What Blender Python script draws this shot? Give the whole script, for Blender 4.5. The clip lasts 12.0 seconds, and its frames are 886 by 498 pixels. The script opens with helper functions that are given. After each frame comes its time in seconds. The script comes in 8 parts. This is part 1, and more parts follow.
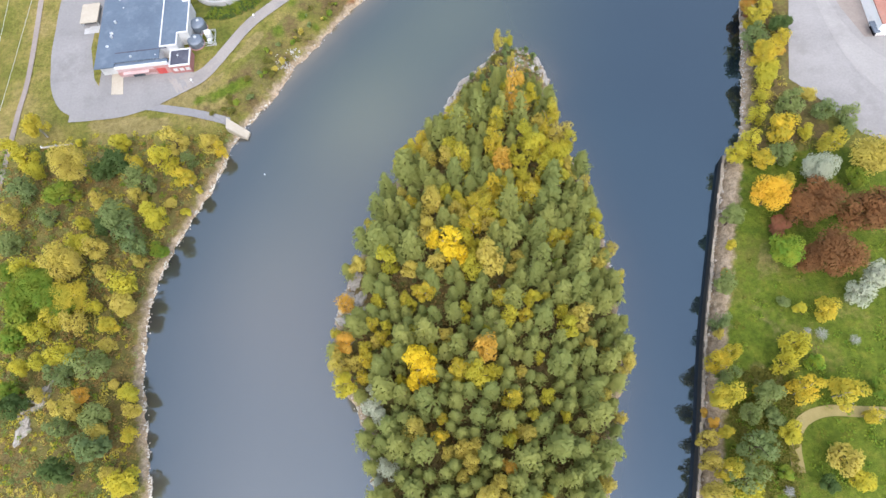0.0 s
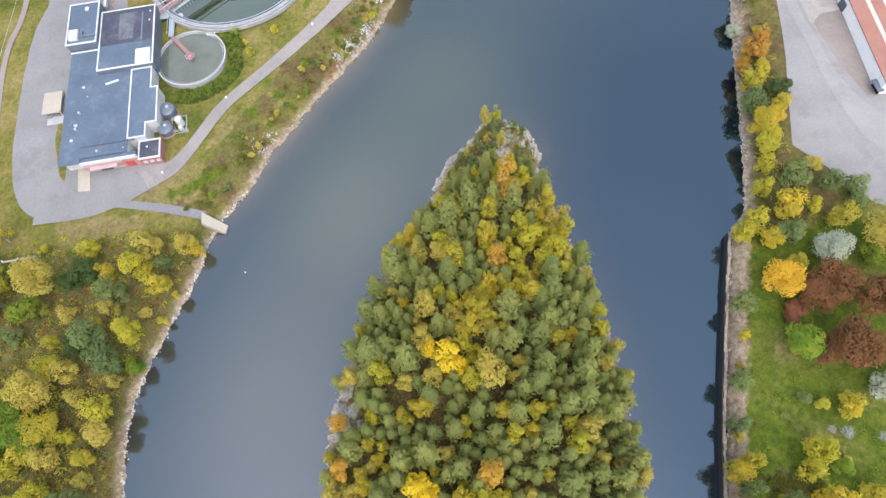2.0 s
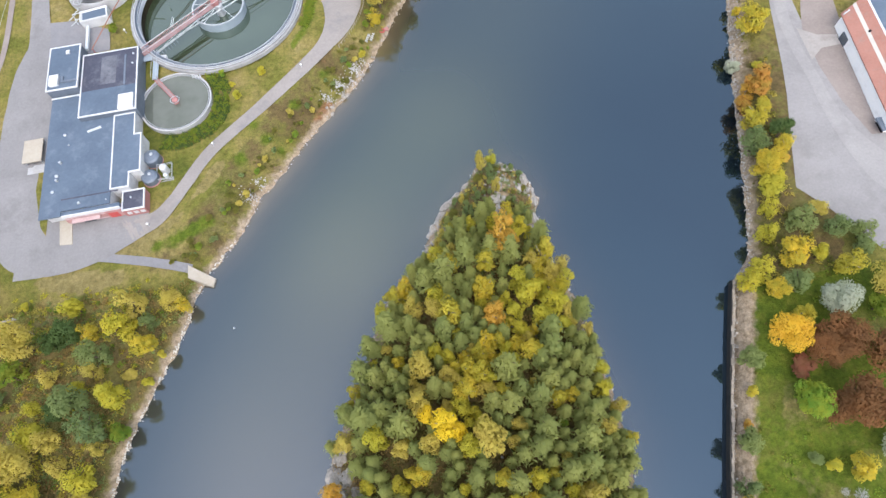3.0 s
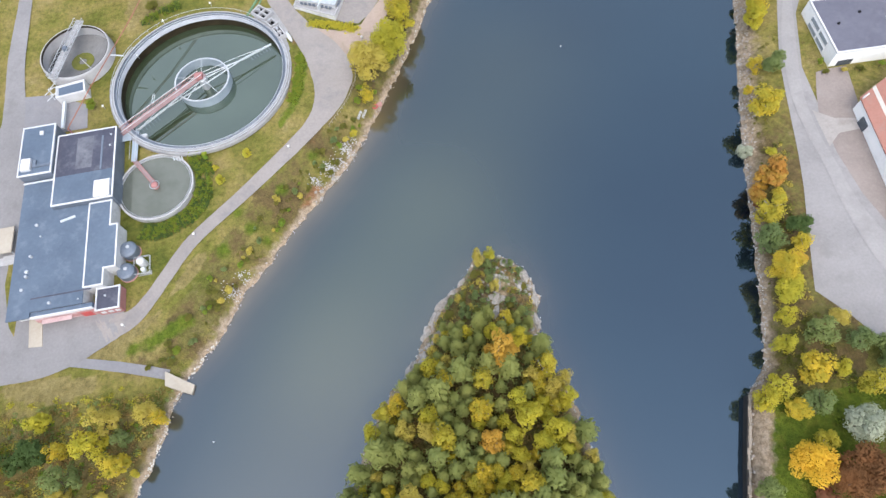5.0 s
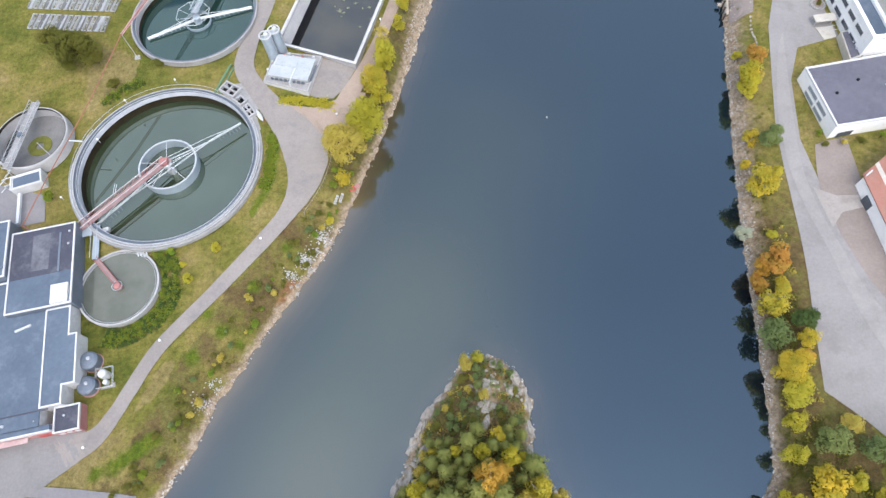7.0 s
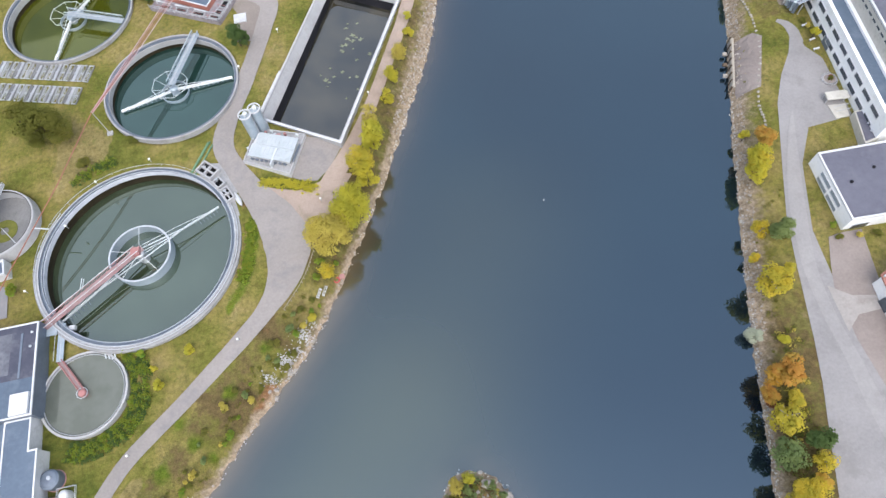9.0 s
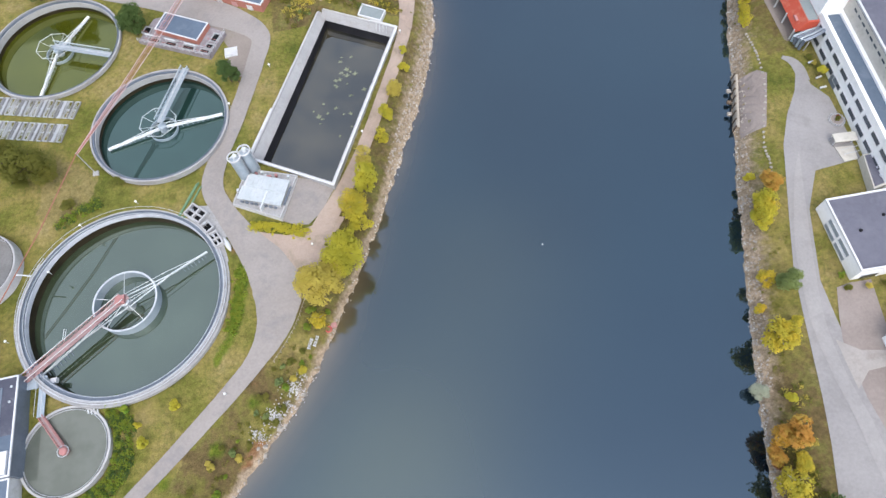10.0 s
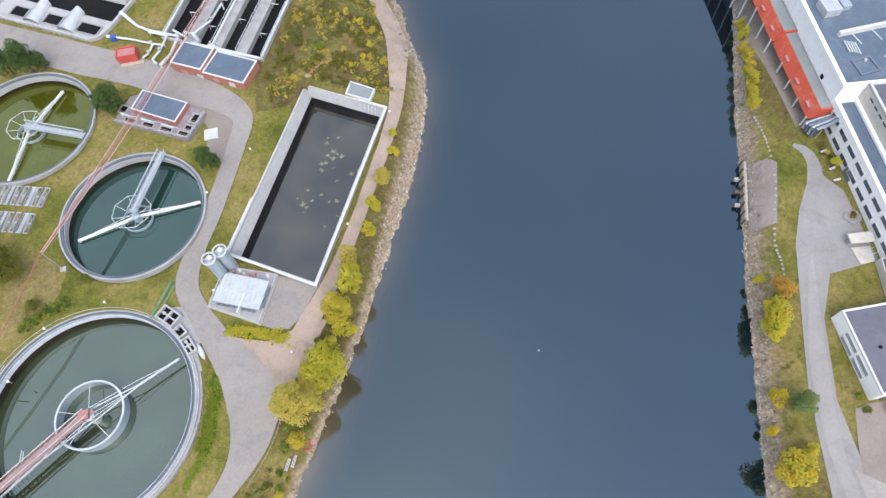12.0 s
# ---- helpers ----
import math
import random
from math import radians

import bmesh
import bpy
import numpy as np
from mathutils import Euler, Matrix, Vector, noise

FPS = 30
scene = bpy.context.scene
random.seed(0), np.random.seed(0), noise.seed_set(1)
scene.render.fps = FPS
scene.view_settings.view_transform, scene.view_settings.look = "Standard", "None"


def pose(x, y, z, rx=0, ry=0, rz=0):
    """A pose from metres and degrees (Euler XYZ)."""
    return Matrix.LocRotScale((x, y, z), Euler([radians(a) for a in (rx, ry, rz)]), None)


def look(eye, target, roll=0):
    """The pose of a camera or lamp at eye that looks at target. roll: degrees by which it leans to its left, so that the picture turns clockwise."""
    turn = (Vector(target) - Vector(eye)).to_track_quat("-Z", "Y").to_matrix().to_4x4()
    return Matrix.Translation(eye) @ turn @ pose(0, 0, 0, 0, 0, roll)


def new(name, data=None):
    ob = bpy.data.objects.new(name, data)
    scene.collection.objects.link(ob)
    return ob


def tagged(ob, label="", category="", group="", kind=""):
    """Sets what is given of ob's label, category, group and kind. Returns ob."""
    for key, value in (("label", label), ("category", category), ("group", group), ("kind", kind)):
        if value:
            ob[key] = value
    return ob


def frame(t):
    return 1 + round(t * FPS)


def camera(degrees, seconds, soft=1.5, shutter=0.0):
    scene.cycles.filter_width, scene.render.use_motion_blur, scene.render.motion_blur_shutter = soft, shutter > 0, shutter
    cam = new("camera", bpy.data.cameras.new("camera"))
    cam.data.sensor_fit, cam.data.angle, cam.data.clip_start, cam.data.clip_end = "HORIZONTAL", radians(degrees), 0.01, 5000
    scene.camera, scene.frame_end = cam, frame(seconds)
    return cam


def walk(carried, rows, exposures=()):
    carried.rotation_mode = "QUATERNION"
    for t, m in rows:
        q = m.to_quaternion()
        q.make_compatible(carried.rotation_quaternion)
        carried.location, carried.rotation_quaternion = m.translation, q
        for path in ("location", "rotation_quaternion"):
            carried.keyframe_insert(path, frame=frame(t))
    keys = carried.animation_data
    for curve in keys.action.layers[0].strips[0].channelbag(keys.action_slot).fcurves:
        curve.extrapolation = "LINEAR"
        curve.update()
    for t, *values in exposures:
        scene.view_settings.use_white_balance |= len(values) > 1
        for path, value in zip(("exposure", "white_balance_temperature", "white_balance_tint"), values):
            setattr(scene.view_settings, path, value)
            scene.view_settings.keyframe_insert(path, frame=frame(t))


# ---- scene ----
cam = camera(71.3, 12.0, soft=1.45)
METRES, EYE, TILT, LEAN, TURN = 121.44, 114.5, 0.0, 0.0, 0.0
ROWS = [
    (0.0, 0.0, 0.0, 0.0, -6.04, -66.32, 2.66),
    (0.5, 0.0017, 0.0347, 0.0006, -6.32, -66.18, 2.76),
    (1.0, 0.0054, 0.0742, 0.0008, -7.21, -66.06, 2.88),
    (1.5, 0.0103, 0.1125, 0.0011, -8.05, -65.97, 3.0),
    (2.0, 0.0166, 0.1566, 0.0017, -8.99, -65.83, 3.08),
    (2.5, 0.0238, 0.1955, 0.0026, -9.78, -65.75, 3.13),
    (3.0, 0.0326, 0.2407, 0.0036, -9.97, -65.6, 3.14),
    (5.0, 0.0685, 0.4066, 0.0088, -9.89, -65.13, 3.02),
    (5.5, 0.0778, 0.4446, 0.0101, -10.47, -65.09, 3.01),
    (6.0, 0.0882, 0.4851, 0.0109, -11.14, -65.01, 3.0),
    (6.5, 0.0984, 0.5254, 0.0116, -11.63, -64.91, 2.93),
    (7.0, 0.1094, 0.5659, 0.013, -11.68, -64.82, 2.88),
    (9.0, 0.1557, 0.7285, 0.0184, -11.72, -64.55, 2.64),
    (9.5, 0.167, 0.7686, 0.0196, -11.71, -64.48, 2.6),
    (10.0, 0.1786, 0.8085, 0.0209, -11.63, -64.4, 2.52),
    (10.5, 0.191, 0.8482, 0.0219, -11.54, -64.32, 2.47),
    (11.0, 0.203, 0.8885, 0.0235, -11.46, -64.28, 2.43),
    (11.5, 0.2142, 0.9272, 0.0244, -11.41, -64.14, 2.36),
    (12.0, 0.2287, 0.9707, 0.0278, -11.33, -63.52, 2.36),
]
walk(cam, [(t, pose(0, 0, EYE, TILT, LEAN, TURN) @ pose(METRES * x, METRES * y, METRES * z, 90 + pitch, roll, yaw)) for t, x, y, z, yaw, pitch, roll in ROWS],
     exposures=[(0.0, 1.1, 6000, 8), (1.0, 0.97, 6000, 8), (3.0, 0.93, 6000, 8), (7.0, 0.83, 6000, 8), (12.0, 0.76, 6000, 8)])

# ---- light: thin high overcast ----
world = bpy.data.worlds.new("overcast")
scene.world = world
world.use_nodes = True
wn, wl = world.node_tree.nodes, world.node_tree.links
sky = wn.new("ShaderNodeTexSky")
sky.sky_type, sky.sun_disc = "NISHITA", False
sky.sun_elevation, sky.sun_rotation = radians(58), radians(180)
sky.air_density, sky.dust_density, sky.ozone_density = 1.0, 6.0, 1.0
wl.new(sky.outputs["Color"], wn["Background"].inputs["Color"])
wn["Background"].inputs["Strength"].default_value = 0.12
sun = new("sun", bpy.data.lights.new("sun", "SUN"))
sun.data.energy, sun.data.angle, sun.data.color = 1.5, radians(165), (1.0, 0.985, 0.96)
sun.matrix_world = look((0, -81, 130), (0, 0, 0))

# ---- materials ----
def ramp_node(nt, fac, stops):
    n = nt.nodes.new("ShaderNodeValToRGB")
    while len(n.color_ramp.elements) < len(stops):
        n.color_ramp.elements.new(0.5)
    for e, (p, c) in zip(n.color_ramp.elements, stops):
        e.position, e.color = p, (*c, 1)
    nt.links.new(fac, n.inputs["Fac"])
    return n.outputs["Color"]


def noise_node(nt, vec, scale, detail=4.0, rough=0.6):
    n = nt.nodes.new("ShaderNodeTexNoise")
    n.inputs["Scale"].default_value, n.inputs["Detail"].default_value, n.inputs["Roughness"].default_value = scale, detail, rough
    nt.links.new(vec, n.inputs["Vector"])
    return n.outputs["Fac"]


def mix_col(nt, fac, a, b, mode="MIX"):
    n = nt.nodes.new("ShaderNodeMix")
    n.data_type, n.blend_type = "RGBA", mode
    for sock, v in ((n.inputs[0], fac), (n.inputs[6], a), (n.inputs[7], b)):
        if isinstance(v, (int, float)):
            sock.default_value = v
        elif isinstance(v, tuple):
            sock.default_value = (*v, 1)
        else:
            nt.links.new(v, sock)
    return n.outputs[2]


def math_node(nt, op, a, b=0.0, clamp=False):
    n = nt.nodes.new("ShaderNodeMath")
    n.operation, n.use_clamp = op, clamp
    for sock, v in zip(n.inputs, (a, b)):
        if isinstance(v, (int, float)):
            sock.default_value = v
        else:
            nt.links.new(v, sock)
    return n.outputs[0]


def base_mat(name):
    m = bpy.data.materials.new(name)
    m.use_nodes = True
    nt = m.node_tree
    return m, nt, nt.nodes["Principled BSDF"], nt.nodes.new("ShaderNodeTexCoord").outputs["Object"]


def place_vec(nt):
    return nt.nodes.new("ShaderNodeNewGeometry").outputs["Position"]


def bump(nt, bsdf, height, strength, dist):
    n = nt.nodes.new("ShaderNodeBump")
    n.inputs["Strength"].default_value, n.inputs["Distance"].default_value = strength, dist
    nt.links.new(height, n.inputs["Height"])
    nt.links.new(n.outputs["Normal"], bsdf.inputs["Normal"])


def plain(name, lo, hi, rough=0.7, big=0.25, fine=4.0, metal=0.0, relief=0.3, stain=None):
    """A surface with wear at two scales, between the colours lo and hi."""
    m, nt, b, _ = base_mat(name)
    v = place_vec(nt)
    f = math_node(nt, "ADD", math_node(nt, "MULTIPLY", noise_node(nt, v, big), 0.6), math_node(nt, "MULTIPLY", noise_node(nt, v, fine, 5), 0.4))
    col = ramp_node(nt, f, [(0.32, lo), (0.68, hi)])
    if stain:
        k = ramp_node(nt, noise_node(nt, v, big * 2.3, 6, 0.7), [(0.52, (0, 0, 0)), (0.68, (1, 1, 1))])
        col = mix_col(nt, math_node(nt, "MULTIPLY", k, 0.6), col, stain)
    nt.links.new(col, b.inputs["Base Color"])
    b.inputs["Roughness"].default_value, b.inputs["Metallic"].default_value = rough, metal
    bump(nt, b, noise_node(nt, v, fine * 2, 4), relief, 0.03)
    return m


M_ROOF = plain("blue_grey_sheet_roof", (0.068, 0.094, 0.137), (0.108, 0.143, 0.196), 0.55, 0.12, 1.5, stain=(0.16, 0.19, 0.24))
M_ROOF_DARK = plain("dark_bitumen_roof", (0.035, 0.037, 0.06), (0.07, 0.072, 0.1), 0.5, 0.18, 1.2, stain=(0.13, 0.135, 0.16))
M_ROOF_WORN = plain("worn_bitumen", (0.06, 0.062, 0.085), (0.17, 0.175, 0.2), 0.6, 0.5, 1.5)
M_ROOF_PURPLE = plain("grey_felt_roof", (0.085, 0.085, 0.115), (0.125, 0.125, 0.16), 0.7, 0.1, 1.0, stain=(0.15, 0.15, 0.18))
M_ROOF_GREY = plain("grey_green_roof", (0.17, 0.2, 0.205), (0.24, 0.27, 0.275), 0.7, 0.15, 1.5)
M_WHITEWALL = plain("bright_white_render", (0.78, 0.79, 0.8), (0.87, 0.87, 0.87), 0.7, 0.3, 3.0, stain=(0.68, 0.68, 0.67))
M_PALEBLUE = plain("pale_blue_roof_sheet", (0.36, 0.4, 0.425), (0.46, 0.49, 0.515), 0.5, 0.4, 3.0, stain=(0.3, 0.32, 0.34))
M_WHITE = plain("white_paint", (0.44, 0.45, 0.465), (0.6, 0.605, 0.615), 0.6, 0.3, 3.0, stain=(0.34, 0.34, 0.335))
M_TRIM = plain("white_flashing", (0.54, 0.55, 0.575), (0.64, 0.645, 0.66), 0.45, 0.5, 4.0)
M_BEIGE = plain("pale_render", (0.42, 0.4, 0.36), (0.55, 0.53, 0.48), 0.8, 0.2, 2.0, stain=(0.34, 0.32, 0.28))
M_CONC = plain("weathered_concrete", (0.22, 0.22, 0.225), (0.37, 0.37, 0.375), 0.85, 0.3, 3.0, stain=(0.18, 0.17, 0.15))
M_CONC_DAMP = plain("damp_grey_concrete", (0.125, 0.125, 0.128), (0.205, 0.205, 0.205), 0.7, 0.3, 3.0, stain=(0.1, 0.1, 0.095))
M_CONC_PALE = plain("pale_concrete", (0.3, 0.3, 0.31), (0.43, 0.43, 0.44), 0.8, 0.25, 3.0, stain=(0.3, 0.29, 0.27))
M_DECK = plain("stained_deck_concrete", (0.17, 0.15, 0.165), (0.31, 0.285, 0.3), 0.8, 0.5, 3.0, stain=(0.14, 0.11, 0.12))
M_CONC_WARM = plain("sandy_concrete", (0.34, 0.3, 0.24), (0.43, 0.39, 0.33), 0.85, 0.3, 2.0)
M_BRICK = plain("red_brick", (0.275, 0.105, 0.078), (0.385, 0.165, 0.125), 0.85, 0.4, 5.0)
M_PINKBRICK = plain("dull_pink_brick", (0.3, 0.125, 0.12), (0.4, 0.195, 0.185), 0.8, 0.4, 4.0)
M_PINK = plain("faded_pink_panel", (0.36, 0.18, 0.175), (0.47, 0.27, 0.26), 0.7, 0.4, 4.0)
M_RED = plain("red_painted_steel", (0.38, 0.05, 0.05), (0.52, 0.09, 0.08), 0.5, 0.5, 4.0)
M_PINKSTEEL = plain("faded_red_paint", (0.31, 0.13, 0.125), (0.44, 0.24, 0.23), 0.6, 0.5, 4.0)
M_PINKPALE = plain("pale_pink_grating", (0.38, 0.25, 0.255), (0.54, 0.41, 0.41), 0.6, 0.5, 4.0)
M_PIPERED = plain("dull_rust_paint", (0.23, 0.085, 0.05), (0.3, 0.125, 0.08), 0.55, 0.5, 4.0)
M_GRATING = plain("pinkish_grey_grating", (0.27, 0.19, 0.19), (0.38, 0.29, 0.29), 0.6, 0.5, 4.0)
M_TERRACOTTA = plain("orange_red_roof_sheet", (0.4, 0.06, 0.03), (0.48, 0.09, 0.05), 0.6, 0.2, 3.0, stain=(0.5, 0.2, 0.13))
M_OLDRED = plain("faded_red_roof_sheet", (0.27, 0.12, 0.09), (0.36, 0.175, 0.135), 0.7, 0.2, 2.0, stain=(0.27, 0.18, 0.15))
M_STEEL = plain("galvanised_steel", (0.4, 0.42, 0.45), (0.58, 0.6, 0.63), 0.4, 0.5, 4.0, metal=0.35)
M_STEELBLUE = plain("blue_grey_steel", (0.28, 0.34, 0.4), (0.4, 0.46, 0.52), 0.45, 0.5, 3.0, metal=0.25)
M_LINING = plain("smooth_silver_lining", (0.42, 0.44, 0.5), (0.6, 0.62, 0.68), 0.35, 0.25, 1.5, stain=(0.3, 0.31, 0.35))
M_SILO = plain("grey_silo_sheet", (0.11, 0.135, 0.175), (0.17, 0.2, 0.25), 0.45, 0.4, 2.0, metal=0.2)
M_WHITESTEEL = plain("white_steel", (0.46, 0.5, 0.52), (0.6, 0.62, 0.64), 0.4, 0.5, 4.0)
M_GREENPIPE = plain("green_pipe", (0.08, 0.16, 0.09), (0.14, 0.24, 0.13), 0.5, 0.5, 4.0)
M_BLUE = plain("blue_plastic", (0.03, 0.08, 0.35), (0.05, 0.12, 0.45), 0.5)
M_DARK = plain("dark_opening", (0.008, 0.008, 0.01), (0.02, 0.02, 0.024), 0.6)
M_ASPHALT = plain("pale_worn_asphalt", (0.205, 0.187, 0.177), (0.292, 0.267, 0.253), 0.9, 0.08, 2.0, stain=(0.17, 0.162, 0.172))
M_APRON = plain("pale_yard_concrete", (0.25, 0.232, 0.22), (0.35, 0.325, 0.305), 0.9, 0.15, 2.0, stain=(0.21, 0.185, 0.17))
M_ASPHALT_COOL = plain("blue_grey_asphalt", (0.205, 0.197, 0.198), (0.29, 0.278, 0.278), 0.9, 0.08, 2.0, stain=(0.19, 0.18, 0.18))
M_ASPHALT_WEST = plain("grey_yard_asphalt", (0.172, 0.167, 0.171), (0.248, 0.24, 0.243), 0.9, 0.08, 2.0, stain=(0.15, 0.143, 0.145))
M_ASPHALT_PALE = plain("wheel_worn_asphalt", (0.228, 0.219, 0.218), (0.32, 0.307, 0.303), 0.9, 0.08, 2.0, stain=(0.22, 0.21, 0.21))
M_ASPHALT_DARK = plain("newer_asphalt", (0.165, 0.163, 0.174), (0.235, 0.232, 0.246), 0.9, 0.08, 2.0, stain=(0.25, 0.235, 0.235))
M_GRAVEL = plain("pinkish_gravel", (0.265, 0.205, 0.17), (0.39, 0.315, 0.265), 0.95, 0.1, 3.0, stain=(0.19, 0.165, 0.11), relief=0.6)
M_GRAVEL_GREY = plain("greyish_gravel", (0.175, 0.148, 0.13), (0.27, 0.235, 0.21), 0.95, 0.1, 3.0, stain=(0.16, 0.145, 0.1), relief=0.6)
# Algae on the big tank; painted shade on the mid tanks' wall ring.
M_ALGAE_SHADE = plain("dark_algae_and_shade", (0.012, 0.01, 0.006), (0.045, 0.036, 0.02), 0.55, 0.4, 3.0)
M_WEED = plain("pale_floating_weed", (0.1, 0.115, 0.07), (0.23, 0.25, 0.17), 0.8, 0.8, 5.0)
M_MOSS = plain("olive_algae", (0.075, 0.085, 0.012), (0.17, 0.17, 0.03), 0.9, 0.8, 5.0)
M_BLACKWATER = plain("black_aerated_water", (0.004, 0.004, 0.005), (0.012, 0.012, 0.013), 0.35, 0.3, 2.0)
for m_ in (M_DARK, M_BLACKWATER, M_ALGAE_SHADE):
    m_.node_tree.nodes["Principled BSDF"].inputs["Specular IOR Level"].default_value = 0.12
M_GRAVEL_BROWN = plain("brown_gravel_yard", (0.185, 0.155, 0.143), (0.28, 0.24, 0.22), 0.95, 0.08, 2.0, stain=(0.27, 0.24, 0.22), relief=0.6)
M_DRYGRASS = plain("dry_mown_grass", (0.2, 0.165, 0.06), (0.3, 0.25, 0.11), 0.95, 0.3, 6.0, relief=0.8)
M_ROCK = plain("pale_granite", (0.2, 0.18, 0.16), (0.42, 0.395, 0.36), 0.9, 0.5, 2.5, stain=(0.17, 0.15, 0.12), relief=0.9)
M_QUAYSTONE = plain("weathered_quay_stone", (0.17, 0.145, 0.115), (0.4, 0.345, 0.29), 0.92, 0.9, 1.2, stain=(0.13, 0.12, 0.075), relief=0.9)
M_STONE = plain("shore_stone", (0.24, 0.212, 0.185), (0.45, 0.405, 0.365), 0.9, 0.6, 2.5, stain=(0.2, 0.17, 0.13), relief=0.8)
# Quay facing, coloured dark in place of the black reflection at its foot.
M_DARKFACE = plain("dark_quay_face", (0.02, 0.018, 0.016), (0.055, 0.048, 0.04), 0.6, 0.5, 2.5)
M_PALESTONE = plain("bleached_stone", (0.42, 0.4, 0.36), (0.64, 0.62, 0.57), 0.85, 0.6, 2.5, stain=(0.3, 0.27, 0.22))
M_TIMBER = plain("grey_timber", (0.28, 0.25, 0.21), (0.42, 0.38, 0.32), 0.85, 0.5, 5.0)
M_BARK = plain("bark", (0.07, 0.05, 0.035), (0.14, 0.1, 0.07), 0.95, 1.0, 8.0, relief=0.9)
M_BIRCHBARK = plain("pale_bark", (0.25, 0.23, 0.2), (0.4, 0.38, 0.35), 0.9, 1.0, 8.0)
M_GLASS = plain("dark_window_glass", (0.05, 0.06, 0.075), (0.09, 0.105, 0.125), 0.08, 0.4, 1.0, relief=0.0)
# Office panes: a lighter grey-blue than M_GLASS.
M_GLASS_PALE = plain("pale_window_glass", (0.22, 0.26, 0.3), (0.32, 0.36, 0.4), 0.12, 0.4, 1.0, relief=0.0)
M_BULB = plain("opal_lamp_cap", (0.7, 0.7, 0.68), (0.82, 0.82, 0.8), 0.4)


def water_mat(name, deep, silt, rough=0.06, ripple=0.05, scale=0.9, patch=0.02, attr=None, tint=(1.0, 1.0, 1.0), ior=1.5):
    m, nt, b, _ = base_mat(name)
    v = place_vec(nt)
    col = ramp_node(nt, noise_node(nt, v, patch, 3, 0.5), [(0.38, deep), (0.66, silt)])
    if attr:
        a = nt.nodes.new("ShaderNodeAttribute")
        a.attribute_name = attr
        col = mix_col(nt, a.outputs["Fac"], col, (0.15, 0.105, 0.06))
        # Sky reflection painted into the base colour as a paler blue-grey.
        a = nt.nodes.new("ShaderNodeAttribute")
        a.attribute_name = "sky_sheen"
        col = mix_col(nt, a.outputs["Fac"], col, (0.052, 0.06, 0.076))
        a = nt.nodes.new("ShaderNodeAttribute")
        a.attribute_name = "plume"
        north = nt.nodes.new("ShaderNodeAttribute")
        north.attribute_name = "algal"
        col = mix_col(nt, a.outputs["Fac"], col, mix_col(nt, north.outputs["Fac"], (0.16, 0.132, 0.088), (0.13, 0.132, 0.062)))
    nt.links.new(col, b.inputs["Base Color"])
    b.inputs["Roughness"].default_value, b.inputs["IOR"].default_value, b.inputs["Specular IOR Level"].default_value = rough, ior, 1.0
    b.inputs["Specular Tint"].default_value = (*tint, 1)
    bump(nt, b, noise_node(nt, v, scale, 3, 0.55), ripple, 0.05)
    return m


# On the river the broad deep-to-silt patches paint uneven cloud reflection.
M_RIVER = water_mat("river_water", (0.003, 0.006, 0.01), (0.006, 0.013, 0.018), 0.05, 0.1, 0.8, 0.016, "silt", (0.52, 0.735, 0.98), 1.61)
M_WATER_GREY = water_mat("grey_green_tank_water", (0.026, 0.037, 0.018), (0.036, 0.05, 0.028), 0.03, 0.015, 0.5, 0.15, tint=(0.82, 0.93, 0.9), ior=1.78)
M_WATER_TEAL = water_mat("teal_tank_water", (0.008, 0.022, 0.018), (0.013, 0.033, 0.027), 0.03, 0.015, 0.5, 0.15, tint=(0.6, 0.8, 0.76), ior=1.72)
M_WATER_OLIVE = water_mat("olive_tank_water", (0.04, 0.046, 0.003), (0.056, 0.062, 0.006), 0.03, 0.015, 0.5, 0.15, tint=(0.85, 0.9, 0.42), ior=1.62)
M_WATER_SLUDGE = water_mat("still_grey_water", (0.085, 0.095, 0.08), (0.11, 0.12, 0.105), 0.1, 0.02, 0.5, 0.3, tint=(1.0, 0.95, 0.8))
M_WATER_BASIN = water_mat("murky_basin_water", (0.008, 0.009, 0.008), (0.04, 0.036, 0.024), 0.03, 0.015, 0.5, 0.13, tint=(0.88, 0.9, 0.92), ior=1.62)


